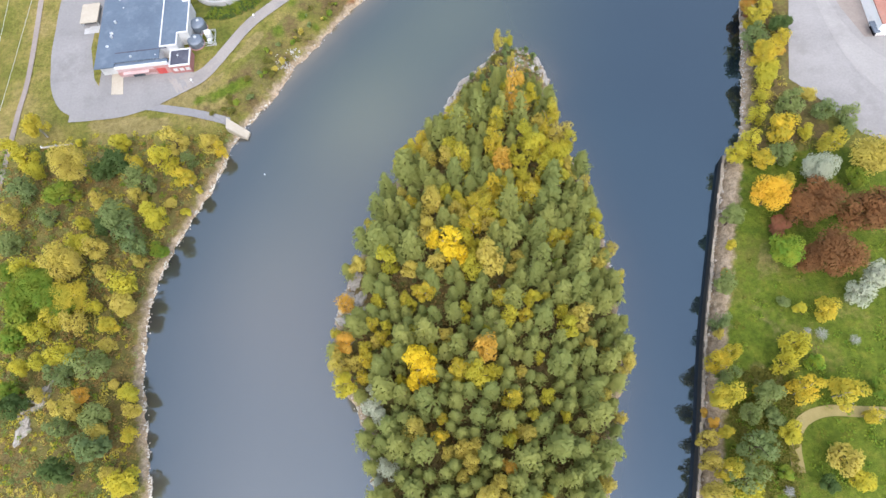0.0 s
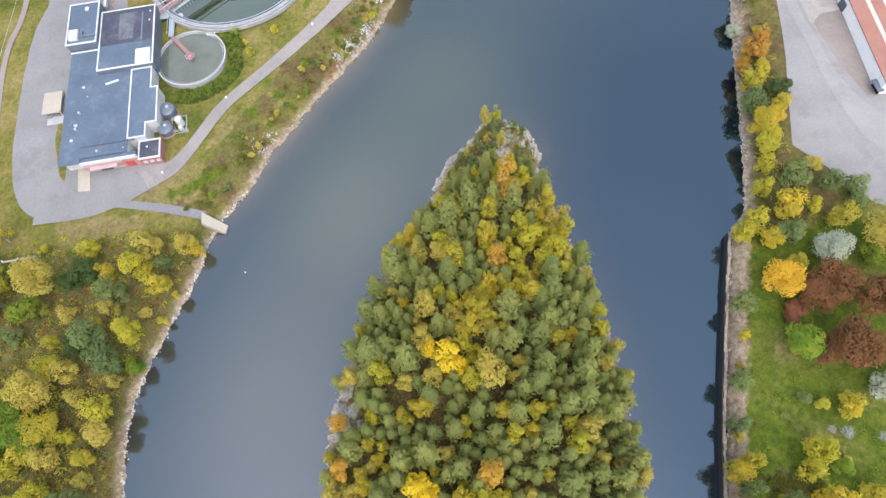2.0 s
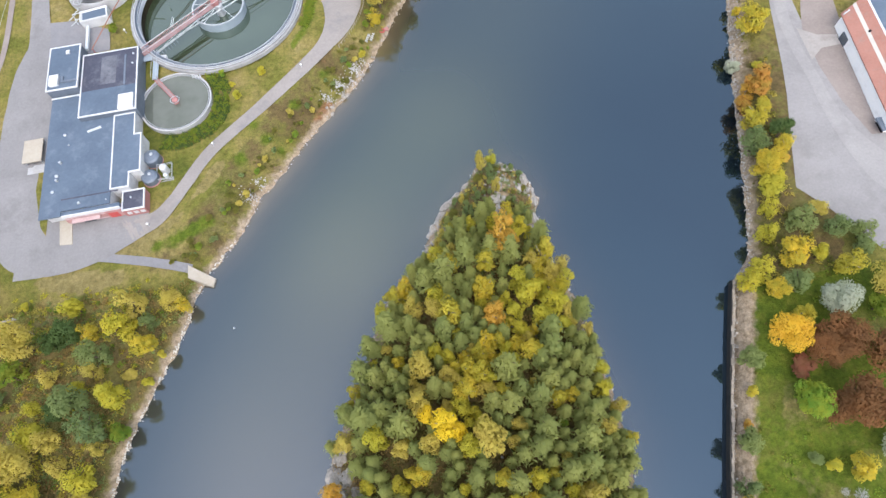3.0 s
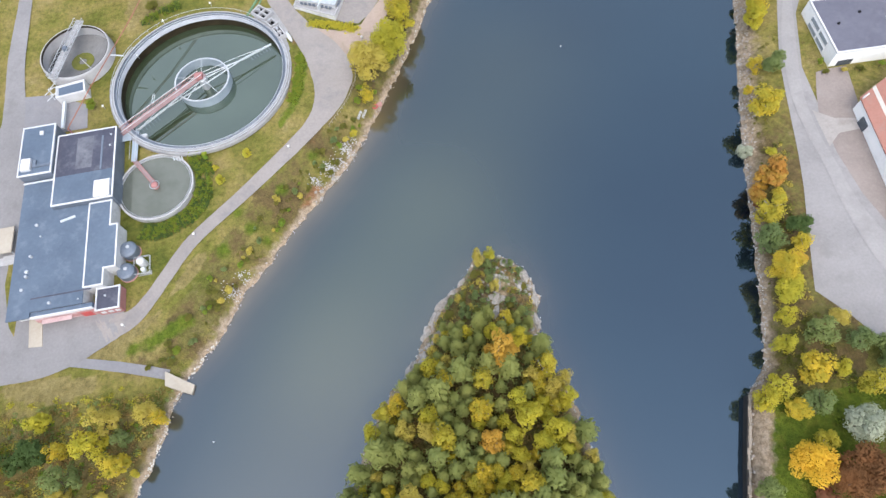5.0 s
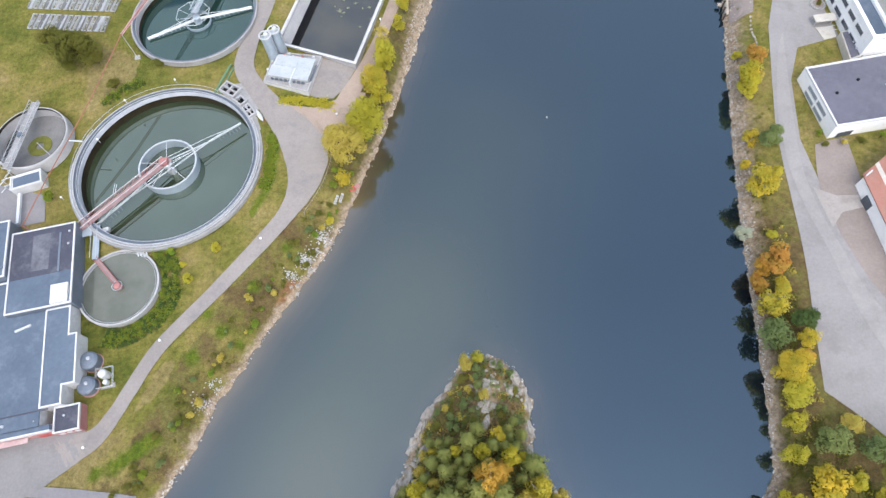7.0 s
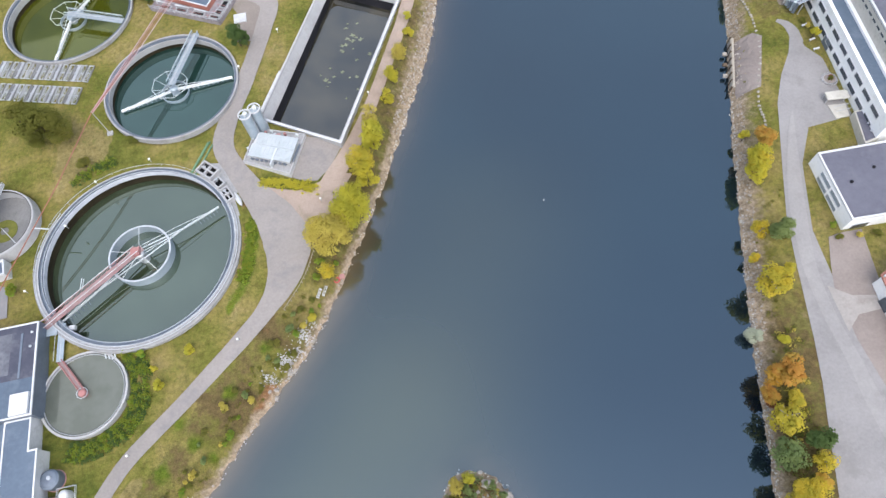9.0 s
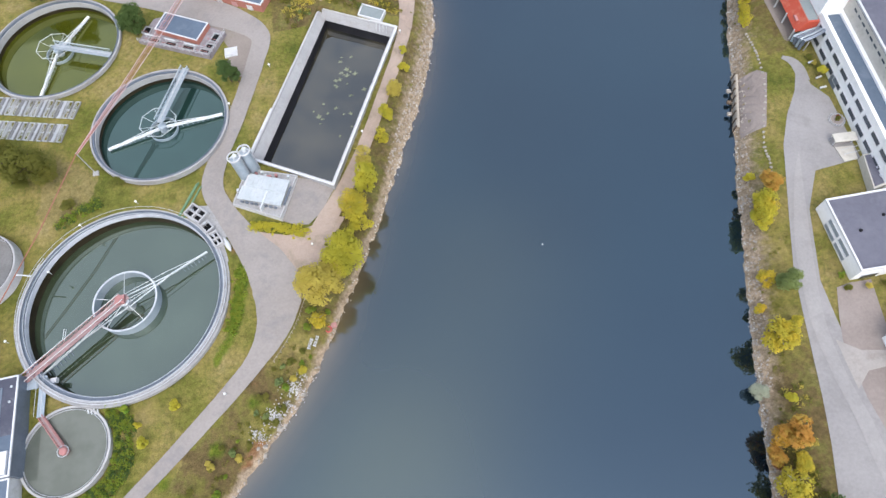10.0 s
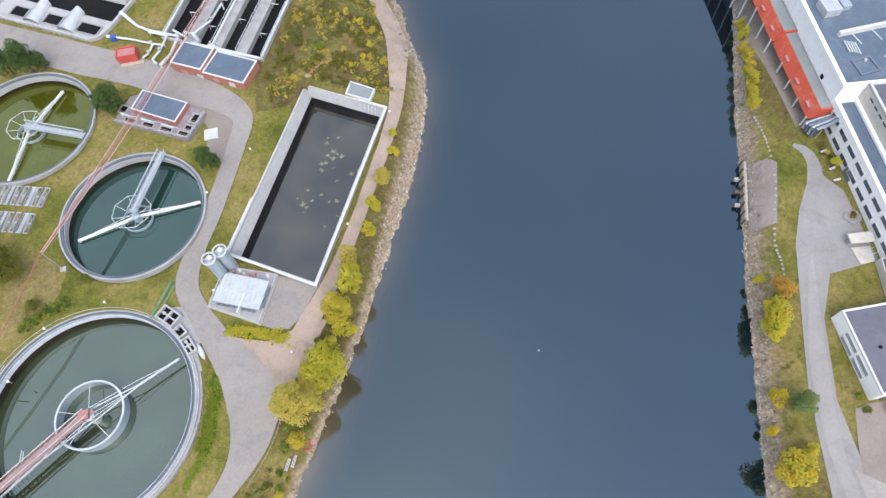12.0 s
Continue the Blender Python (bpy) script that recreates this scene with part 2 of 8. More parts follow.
def ground_mat():
    m, nt, b, _ = base_mat("ground_cover")
    v = place_vec(nt)
    grass = ramp_node(nt, noise_node(nt, v, 0.09, 7, 0.65), [(0.3, (0.1, 0.118, 0.022)), (0.42, (0.165, 0.165, 0.036)), (0.51, (0.225, 0.2, 0.056)), (0.6, (0.28, 0.23, 0.085)), (0.72, (0.33, 0.27, 0.13))])
    spots = ramp_node(nt, noise_node(nt, v, 0.35, 5, 0.7), [(0.5, (0, 0, 0)), (0.75, (1, 1, 1))])
    grass = mix_col(nt, math_node(nt, "MULTIPLY", spots, 0.55), grass, (0.095, 0.13, 0.018))
    litter = ramp_node(nt, noise_node(nt, v, 0.22, 7, 0.7), [(0.3, (0.085, 0.07, 0.028)), (0.46, (0.15, 0.11, 0.05)), (0.58, (0.16, 0.15, 0.045)), (0.75, (0.25, 0.185, 0.11))])
    shore = ramp_node(nt, noise_node(nt, v, 0.9, 6, 0.75), [(0.3, (0.2, 0.155, 0.105)), (0.5, (0.38, 0.3, 0.215)), (0.72, (0.52, 0.43, 0.34))])
    fine = noise_node(nt, v, 1.1, 8, 0.8)
    col = grass
    lush = ramp_node(nt, noise_node(nt, v, 0.5, 6, 0.7), [(0.3, (0.065, 0.105, 0.011)), (0.55, (0.12, 0.16, 0.018)), (0.75, (0.19, 0.19, 0.03))])
    earth = ramp_node(nt, noise_node(nt, v, 0.7, 6, 0.7), [(0.3, (0.16, 0.08, 0.035)), (0.55, (0.26, 0.14, 0.07)), (0.75, (0.33, 0.22, 0.15))])
    dry = ramp_node(nt, noise_node(nt, v, 0.4, 6, 0.7), [(0.3, (0.2, 0.165, 0.06)), (0.7, (0.31, 0.26, 0.115))])
    for attr, layer in (("wood", litter), ("dry", dry), ("lush", lush), ("earth", earth), ("shore", shore)):
        a = nt.nodes.new("ShaderNodeAttribute")
        a.attribute_name = attr
        f = math_node(nt, "ADD", a.outputs["Fac"], math_node(nt, "MULTIPLY", math_node(nt, "SUBTRACT", noise_node(nt, v, 0.6, 5, 0.7), 0.5), 0.9))
        f = math_node(nt, "MULTIPLY", math_node(nt, "SUBTRACT", f, 0.35), 3.0, True)
        col = mix_col(nt, f, col, layer)
    tone = ramp_node(nt, fine, [(0.3, (0.42, 0.43, 0.42)), (0.7, (1.2, 1.18, 1.16))])
    col = mix_col(nt, 1.0, col, tone, "MULTIPLY")
    nt.links.new(col, b.inputs["Base Color"])
    b.inputs["Roughness"].default_value, b.inputs["Specular IOR Level"].default_value = 0.95, 0.15
    bump(nt, b, noise_node(nt, v, 1.8, 6, 0.7), 1.0, 0.35)
    return m


M_GROUND = ground_mat()


def leaf_mat(name, a, b2, c, glow=0.48):
    """Foliage: a and b2 vary from tree to tree, c enters in patches and leaf by leaf."""
    m, nt, b, ob_vec = base_mat(name)
    info = nt.nodes.new("ShaderNodeObjectInfo")
    geo = nt.nodes.new("ShaderNodeNewGeometry")
    col = mix_col(nt, info.outputs["Random"], a, b2)
    shift = nt.nodes.new("ShaderNodeVectorMath")
    shift.operation = "ADD"
    nt.links.new(ob_vec, shift.inputs[0])
    nt.links.new(info.outputs["Location"], shift.inputs[1])
    patch = ramp_node(nt, noise_node(nt, shift.outputs["Vector"], 1.5, 2, 0.5), [(0.42, (0, 0, 0)), (0.62, (1, 1, 1))])
    col = mix_col(nt, math_node(nt, "ADD", math_node(nt, "MULTIPLY", patch, 0.5), math_node(nt, "MULTIPLY", geo.outputs["Random Per Island"], 0.3)), col, c)
    nt.links.new(col, b.inputs["Base Color"])
    b.inputs["Roughness"].default_value, b.inputs["Specular IOR Level"].default_value = 0.7, 0.2
    tr = nt.nodes.new("ShaderNodeBsdfTranslucent")
    nt.links.new(col, tr.inputs["Color"])
    mx = nt.nodes.new("ShaderNodeMixShader")
    mx.inputs[0].default_value = glow
    nt.links.new(b.outputs[0], mx.inputs[1])
    nt.links.new(tr.outputs[0], mx.inputs[2])
    nt.links.new(mx.outputs[0], nt.nodes["Material Output"].inputs["Surface"])
    return m


LEAF = {
    "P": leaf_mat("pine_needles", (0.225, 0.27, 0.085), (0.35, 0.36, 0.105), (0.26, 0.285, 0.08)),
    "Q": leaf_mat("grey_green_leaves", (0.17, 0.24, 0.1), (0.27, 0.32, 0.11), (0.19, 0.24, 0.075)),
    "D": leaf_mat("dark_needles", (0.07, 0.125, 0.04), (0.11, 0.165, 0.05), (0.09, 0.14, 0.035)),
    "Y": leaf_mat("yellow_leaves", (0.72, 0.53, 0.05), (0.58, 0.49, 0.06), (0.36, 0.36, 0.05)),
    "N": leaf_mat("amber_birch_leaves", (0.84, 0.54, 0.05), (0.78, 0.56, 0.05), (0.7, 0.44, 0.05)),
    "V": leaf_mat("fresh_green_leaves", (0.13, 0.32, 0.045), (0.2, 0.36, 0.045), (0.4, 0.4, 0.04)),
    "A": leaf_mat("bright_golden_leaves", (0.86, 0.66, 0.03), (0.8, 0.65, 0.04), (0.75, 0.55, 0.04)),
    "L": leaf_mat("lime_leaves", (0.62, 0.525, 0.05), (0.52, 0.48, 0.05), (0.41, 0.41, 0.055)),
    "G": leaf_mat("green_leaves", (0.13, 0.25, 0.03), (0.2, 0.29, 0.034), (0.31, 0.32, 0.038)),
    "C": leaf_mat("ochre_leaves", (0.6, 0.51, 0.105), (0.54, 0.47, 0.1), (0.47, 0.38, 0.09)),
    "O": leaf_mat("orange_leaves", (0.66, 0.38, 0.06), (0.6, 0.4, 0.07), (0.62, 0.42, 0.08)),
    "R": leaf_mat("rusty_orange_leaves", (0.58, 0.25, 0.06), (0.52, 0.28, 0.06), (0.5, 0.4, 0.08)),
    "U": leaf_mat("red_leaves", (0.31, 0.105, 0.065), (0.27, 0.11, 0.065), (0.24, 0.13, 0.06)),
    "B": leaf_mat("brown_oak_leaves", (0.27, 0.128, 0.05), (0.31, 0.15, 0.058), (0.17, 0.095, 0.042)),
    "S": leaf_mat("silver_leaves", (0.52, 0.55, 0.43), (0.58, 0.6, 0.48), (0.4, 0.44, 0.32)),
    "W": leaf_mat("bare_grey_twigs", (0.45, 0.45, 0.5), (0.5, 0.5, 0.54), (0.36, 0.36, 0.38)),
    "H": leaf_mat("brown_heath", (0.4, 0.25, 0.1), (0.32, 0.22, 0.08), (0.27, 0.22, 0.08)),
    "K": leaf_mat("olive_bush_leaves", (0.15, 0.16, 0.03), (0.22, 0.2, 0.04), (0.14, 0.15, 0.03)),
}

# ---- building helpers ----
def finish(name, bm, material, parent=None, label="", smooth=False):
    me = bpy.data.meshes.new(name)
    bm.to_mesh(me)
    bm.free()
    me.materials.append(material)
    if smooth:
        me.polygons.foreach_set("use_smooth", [True] * len(me.polygons))
    ob = new(name, me)
    if parent:
        ob.parent = parent
    if label:
        ob["label"] = label
    return ob


def part(name, bm, material, parent, label="", smooth=False):
    return finish(name, bm, material, parent, label, smooth)


def thing(name, x=0.0, y=0.0, z=0.0, label="", category="", group="", kind="", turn=0.0):
    ob = new(name)
    ob.empty_display_size = 0.5
    ob.matrix_basis = pose(x, y, z, 0, 0, turn)
    return tagged(ob, label, category, group, kind)


def box(bm, x0, x1, y0, y1, z0, z1, m=None):
    vs = [bm.verts.new(p) for p in ((x0, y0, z0), (x1, y0, z0), (x1, y1, z0), (x0, y1, z0), (x0, y0, z1), (x1, y0, z1), (x1, y1, z1), (x0, y1, z1))]
    for f in ((0, 3, 2, 1), (4, 5, 6, 7), (0, 1, 5, 4), (1, 2, 6, 5), (2, 3, 7, 6), (3, 0, 4, 7)):
        bm.faces.new([vs[i] for i in f])
    if m:
        bmesh.ops.transform(bm, matrix=m, verts=vs)
    return bm


def boxes(*dims):
    bm = bmesh.new()
    for d in dims:
        box(bm, *d)
    return bm


def beam(bm, a, b, w, h=None):
    a, b = Vector(a), Vector(b)
    d = b - a
    m = Matrix.Translation(a) @ d.to_track_quat("X", "Z").to_matrix().to_4x4()
    h = h or w
    return box(bm, 0, d.length, -w / 2, w / 2, -h / 2, h / 2, m)


def beams(w, *pairs, h=None):
    bm = bmesh.new()
    for a, b in pairs:
        beam(bm, a, b, w, h)
    return bm


def prism(bm, poly, z0, z1):
    """An upright block over a polygon given anticlockwise."""
    lo, hi = [bm.verts.new((x, y, z0)) for x, y in poly], [bm.verts.new((x, y, z1)) for x, y in poly]
    n = len(poly)
    bm.faces.new(lo[::-1])
    bm.faces.new(hi)
    for i in range(n):
        bm.faces.new((lo[i], lo[(i + 1) % n], hi[(i + 1) % n], hi[i]))
    return bm


def rim(poly, z0, z1, w):
    """A band of width w inside a polygon's edge, as one closed wall."""
    c = Vector((sum(p[0] for p in poly) / len(poly), sum(p[1] for p in poly) / len(poly)))
    n = len(poly)
    inner = []
    for i in range(n):
        p, a, b = Vector(poly[i]), Vector(poly[i - 1]), Vector(poly[(i + 1) % n])
        u, v = (p - a).normalized(), (b - p).normalized()
        k = Vector((-u.y - v.y, u.x + v.x))
        k = k / max(0.3, k.length_squared) * 2
        inner.append(tuple(p + k * w))
    bm = bmesh.new()
    rows = [[bm.verts.new((x, y, z)) for x, y in ring] for ring, z in ((poly, z0), (poly, z1), (inner, z1), (inner, z0))]
    for j in range(4):
        for i in range(n):
            bm.faces.new((rows[j][i], rows[j][(i + 1) % n], rows[(j + 1) % 4][(i + 1) % n], rows[(j + 1) % 4][i]))
    return bm


def lathe(bm, profile, seg=64, closed=True, cx=0.0, cy=0.0):
    rings = [[bm.verts.new((cx + r * math.cos(2 * math.pi * k / seg), cy + r * math.sin(2 * math.pi * k / seg), z)) for k in range(seg)] for r, z in profile]
    n = len(rings)
    for j in range(n if closed else n - 1):
        a, b = rings[j], rings[(j + 1) % n]
        for k in range(seg):
            bm.faces.new((a[k], a[(k + 1) % seg], b[(k + 1) % seg], b[k]))
    return bm


def ring(r0, r1, z0, z1, seg=64):
    return lathe(bmesh.new(), [(r0, z0), (r1, z0), (r1, z1), (r0, z1)], seg)


def disc(r, z, seg=64):
    bm = bmesh.new()
    bm.faces.new([bm.verts.new((r * math.cos(2 * math.pi * k / seg), r * math.sin(2 * math.pi * k / seg), z)) for k in range(seg)])
    return bm


def drum(bm, x, y, z0, z1, r, seg=20, dome=0.0):
    rows = [(r, z0), (r, z1 - dome)]
    if dome:
        rows += [(r * 0.8, z1 - dome * 0.35), (r * 0.4, z1 - dome * 0.08)]
    rows.append((0.02, z1))
    lathe(bm, rows, seg, False, x, y)
    return bm


def tube(pts, r, n=8):
    """One continuous bent pipe through points."""
    P = [Vector(p) for p in pts]
    bm, prev = bmesh.new(), None
    for i, p in enumerate(P):
        d = (P[min(i + 1, len(P) - 1)] - P[max(i - 1, 0)]).normalized()
        a = d.cross(Vector((0, 0, 1)))
        a = a.normalized() if a.length > 0.05 else Vector((1, 0, 0))
        b = d.cross(a)
        k = 1.0
        if 0 < i < len(P) - 1:
            k = min(1.6, 1 / max(0.4, (P[i] - P[i - 1]).normalized().dot(d)))
        row = [bm.verts.new(p + (a * math.cos(t) * k + b * math.sin(t)) * r) for t in [2 * math.pi * j / n for j in range(n)]]
        if prev:
            for j in range(n):
                bm.faces.new((prev[j], prev[(j + 1) % n], row[(j + 1) % n], row[j]))
        else:
            bm.faces.new(row[::-1])
        prev = row
    bm.faces.new(prev)
    bmesh.ops.recalc_face_normals(bm, faces=bm.faces[:])
    return bm


def truss(a, b, width, height, step, chord):
    """A light lattice walkway between two points: two top rails, two bottom rails, posts and diagonals."""
    a, b = Vector(a), Vector(b)
    d = (b - a).normalized()
    side = Vector((-d.y, d.x, 0)).normalized() * width / 2
    up = Vector((0, 0, height))
    bm = bmesh.new()
    for s in (side, -side):
        beam(bm, a + s, b + s, chord)
        beam(bm, a + s + up, b + s + up, chord)
    n = max(2, int((b - a).length / step))
    for i in range(n + 1):
        p = a.lerp(b, i / n)
        for s in (side, -side):
            beam(bm, p + s, p + s + up, chord * 0.7)
            if i < n:
                beam(bm, p + s, a.lerp(b, (i + 1) / n) + s + up, chord * 0.6)
        beam(bm, p + side, p - side, chord * 0.8)
    return bm

# ---- plan: shores, heights ----
LEFT_SHORE = [(-56, -60), (-55.5, 0), (-56, 10.6), (-57.4, 19.4), (-58.9, 28.8), (-59.4, 36.5), (-59.1, 45.7), (-57.1, 52.8), (-54.3, 58.8), (-51.4, 64.4), (-48.4, 69.5), (-45.8, 75.5), (-43.9, 80.9), (-41.6, 85.2), (-38.4, 88.7),
              (-34.3, 93.4), (-30.0, 101.0), (-24.6, 106.6), (-19.0, 113.6), (-13.2, 119.3), (-7.4, 125.3), (-2.2, 132), (2.5, 139.6), (8.5, 150), (14.3, 160.4), (18.4, 168.8), (23.4, 178.8), (29.0, 190.4), (33.8, 201.8), (38, 214.5), (39.6, 224), (39, 230), (37.9, 236), (37.6, 248), (35, 262), (20, 330), (-20, 600), (-200, 2600)]
RIGHT_SHORE = [(20, -60), (38, 0.4), (41.3, 10.3), (44.4, 20.1), (47.9, 30.5), (52.1, 41.6), (56.7, 53.7), (60.7, 63.6), (65.6, 67.8), (69.4, 79), (72.4, 89), (74.6, 97), (77.4, 107), (79.4, 113.2), (81.8, 121.6), (85.5, 132.4), (89, 142.8), (93, 155), (98, 168.4), (103.4, 182.6), (108.6, 197.2), (114.9, 212.9), (122.6, 231.1), (131, 250), (165, 330), (260, 600), (900, 2600)]
ISLAND = [(-16, -14), (-16.6, 6.3), (-18.2, 19), (-21.6, 25.7), (-23.2, 34.5), (-21.4, 41.2), (-18.6, 47), (-14.3, 56.8), (-10.2, 64.2), (-5, 73.6), (1.8, 80), (6.4, 88.6), (10.4, 92.6), (18.7, 100.4), (23, 99.4), (26.8, 95.6), (28.4, 89.4), (26.2, 81.4), (28.4, 73), (30.2, 65), (31, 57), (32.2, 48), (32.6, 39), (31.4, 30), (30, 22), (27.6, 14), (25.4, 7), (22, -2), (12, -18), (-6, -24)]
LS, RS, IS = np.array(LEFT_SHORE, float), np.array(RIGHT_SHORE, float), np.array(ISLAND, float)


def line_dist(x, y, pts, closed=False):
    best = np.full(np.shape(x), 1e9)
    n = len(pts)
    for i in range(n if closed else n - 1):
        a, b = pts[i], pts[(i + 1) % n]
        d = b - a
        t = np.clip(((x - a[0]) * d[0] + (y - a[1]) * d[1]) / (d @ d), 0, 1)
        best = np.minimum(best, np.hypot(x - a[0] - t * d[0], y - a[1] - t * d[1]))
    return best


def in_poly(x, y, pts):
    inside = np.zeros(np.shape(x), bool)
    n = len(pts)
    for i in range(n):
        (x1, y1), (x2, y2) = pts[i], pts[(i + 1) % n]
        if y1 != y2:
            inside ^= ((y1 > y) != (y2 > y)) & (x < (x2 - x1) * (y - y1) / (y2 - y1) + x1)
    return inside


def wave(x, y, k):
    """A soft uneven field between about -1 and 1."""
    return (np.sin(x * k + 1.3 * np.sin(y * k * 0.7 + 0.5)) + np.sin(y * k * 1.3 + 1.7 * np.sin(x * k * 0.6 + 2.0)) + np.sin((x + y) * k * 2.1 + 0.4)) / 3


def shore_dists(x, y):
    jag = 0.5 * wave(x, y, 0.9) + 0.35 * wave(x + 31, y - 17, 2.1)
    left = line_dist(x, y, LS) * np.where(x < np.interp(y, LS[:, 1], LS[:, 0]), 1, -1)
    right = line_dist(x, y, RS) * np.where(x > np.interp(y, RS[:, 1], RS[:, 0]), 1, -1)
    isl = line_dist(x, y, IS, True) * np.where(in_poly(x, y, IS), 1, -1)
    return left + jag, right + jag * 0.6, isl + jag * 1.4


def plateau_left(y):
    return np.interp(y, [-100, 60, 80, 100, 122, 140, 155, 195, 225, 260, 400], [4.2, 4.0, 3.4, 3.3, 3.8, 5.0, 5.6, 7.7, 8.4, 8.8, 9.5])


def plateau_right(y):
    return np.interp(y, [-100, 0, 60, 90, 125, 170, 230, 400], [3.4, 3.4, 3.7, 4.0, 4.3, 5.4, 6.4, 8])


def height(x, y):
    x, y = np.asarray(x, float), np.asarray(y, float)
    l, r, i = shore_dists(x, y)
    zl = plateau_left(y) * (1 - np.exp(-np.maximum(l, 0) / np.interp(y, [60, 90, 150], [5, 4.5, 5.5])))
    zr = plateau_right(y) * (1 - np.exp(-np.maximum(r, 0) / np.interp(y, [50, 62, 70, 250], [1.2, 1.2, 2.6, 3.0])))
    crag = 1 + 0.35 * wave(x, y, 0.21) + 0.15 * wave(x - 9, y + 4, 0.8)
    zi = 4.4 * crag * (1 - np.exp(-np.maximum(i, 0) / 5.0))
    d = np.maximum(np.maximum(l, r), i)
    return np.where(d > 0, np.maximum(np.maximum(zl, zr), zi) + 0.02, -3.2 * (1 - np.exp(np.minimum(d, 0) / 5)) - 0.05)


GX, GY = np.arange(-120, 160.1, 0.5), np.arange(-40, 330.1, 0.5)
GZ = height(*np.meshgrid(GX, GY))


def h1(x, y):
    """The ground's height at one place, from a half-metre table."""
    i, j = (x + 120) * 2, (y + 40) * 2
    a, b = int(i), int(j)
    u, v = i - a, j - b
    return float((GZ[b, a] * (1 - u) + GZ[b, a + 1] * u) * (1 - v) + (GZ[b + 1, a] * (1 - u) + GZ[b + 1, a + 1] * u) * v)


def axis(lo, hi, step, far):
    inner = list(np.arange(lo, hi + 0.01, step))
    out, d = [], step
    p = hi
    while p < far:
        d *= 1.35
        p += d
        out.append(p)
    low, d, p = [], step, lo
    while p > -far:
        d *= 1.35
        p -= d
        low.append(p)
    return np.array(low[::-1] + inner + out)


def sheet_mesh(name, xs, ys, zfun):
    gx, gy = np.meshgrid(xs, ys)
    z = zfun(gx, gy)
    nx, ny = len(xs), len(ys)
    idx = np.arange(nx * ny).reshape(ny, nx)
    faces = np.stack([idx[:-1, :-1], idx[:-1, 1:], idx[1:, 1:], idx[1:, :-1]], -1).reshape(-1, 4)
    me = bpy.data.meshes.new(name)
    me.from_pydata(np.stack([gx, gy, z], -1).reshape(-1, 3).tolist(), [], faces.tolist())
    me.polygons.foreach_set("use_smooth", [True] * len(me.polygons))
    return me, gx.ravel(), gy.ravel()


def point_attr(me, name, values):
    a = me.attributes.new(name, "FLOAT", "POINT")
    a.data.foreach_set("value", np.asarray(values, np.float32))


# pits for tanks and basins: circles (x, y, radius) and polygons
PIT_ROUND = [(-36.1, 154.6, 20.2), (-27.7, 194.7, 15.2), (-52.4, 223.2, 15.6), (-64.6, 166.35, 8.3), (-46.3, 127.5, 7.9)]
PIT_POLY = [[(8.2, 170.5), (28.45, 210.8), (11.1, 221.75), (-8.85, 181.2)],
            [(-20.9, 243.2), (2.2, 230.6), (30.8, 294.4), (7.6, 307.2)],
            [(-65.4, 262.2), (-39, 246.6), (-36.5, 248), (-34.5, 251), (-22.6, 269.6), (-52.5, 284.4)]]


def cut_holes(me):
    """Pulls the ground's vertices onto each pit's edge and sinks those inside it."""
    n = len(me.vertices)
    co = np.empty(n * 3)
    me.vertices.foreach_get("co", co)
    co = co.reshape(-1, 3)
    for cx, cy, r in PIT_ROUND:
        d = np.hypot(co[:, 0] - cx, co[:, 1] - cy)
        near = np.abs(d - r) < 0.66
        co[near, 0] = cx + (co[near, 0] - cx) / d[near] * (r + 0.02)
        co[near, 1] = cy + (co[near, 1] - cy) / d[near] * (r + 0.02)
        co[d < r - 0.65, 2] -= 6.0
    for poly in PIT_POLY:
        P = np.array(poly)
        inside = in_poly(co[:, 0], co[:, 1], P)
        best, q = np.full(n, 1e9), np.zeros((n, 2))
        for a, b in zip(P, np.roll(P, -1, 0)):
            e = b - a
            t = np.clip(((co[:, :2] - a) @ e) / (e @ e), 0, 1)
            p = a + t[:, None] * e
            dd = np.hypot(*(co[:, :2] - p).T)
            q[dd < best] = p[dd < best]
            best = np.minimum(best, dd)
        near = best < 0.9
        co[near, :2] = q[near]
        co[inside & ~near, 2] -= 16.0
    me.vertices.foreach_set("co", co.ravel())


# ---- ground and river ----
me, gx, gy = sheet_mesh("ground", axis(-112, 150, 1.0, 2400), axis(-30, 300, 1.0, 2400), height)
gl, gr, gi = shore_dists(gx, gy)
shore = np.exp(-np.maximum(np.maximum(gl / np.interp(gy, [60, 140, 172, 186], [1.6, 1.5, 2.0, 3.8]), (gr - np.interp(gy, [60, 66], [1.9, 0.0])) / np.interp(gy, [64, 70, 100, 130], [1.5, 1.9, 2.2, 4.0])), gi / 2.0).clip(0, None))
shore = np.maximum(shore, (np.maximum(np.maximum(gl, gr), gi) < 0) * 1.0)
tip = np.exp(-(np.hypot(gx - 21, gy - 92) / 7) ** 2) + np.exp(-(np.hypot(gx + 18, gy - 38) / 5.5) ** 2) + 0.7 * np.exp(-(np.hypot(gx - 4, gy - 84) / 5) ** 2)
shore = np.maximum(shore, tip.clip(0, 1) * 0.55)
wood = (gi > 0) * 0.75 + (gl > 0) * np.interp(gy, [78, 86], [0.58, 0.12]) * (gx < 0)
wood = np.maximum(wood, (gl > 0) * (gy > 86) * 0.42 * np.exp(-np.maximum(gl, 0) / 9))
wood = np.maximum(wood, (gr > 0) * 0.48 * np.exp(-np.maximum(gr - 2, 0) / 4))
wood = np.maximum(wood, (gl > 0) * (gy > 150) * 0.62 * np.exp(-np.maximum(gl - 7, 0) / 4))
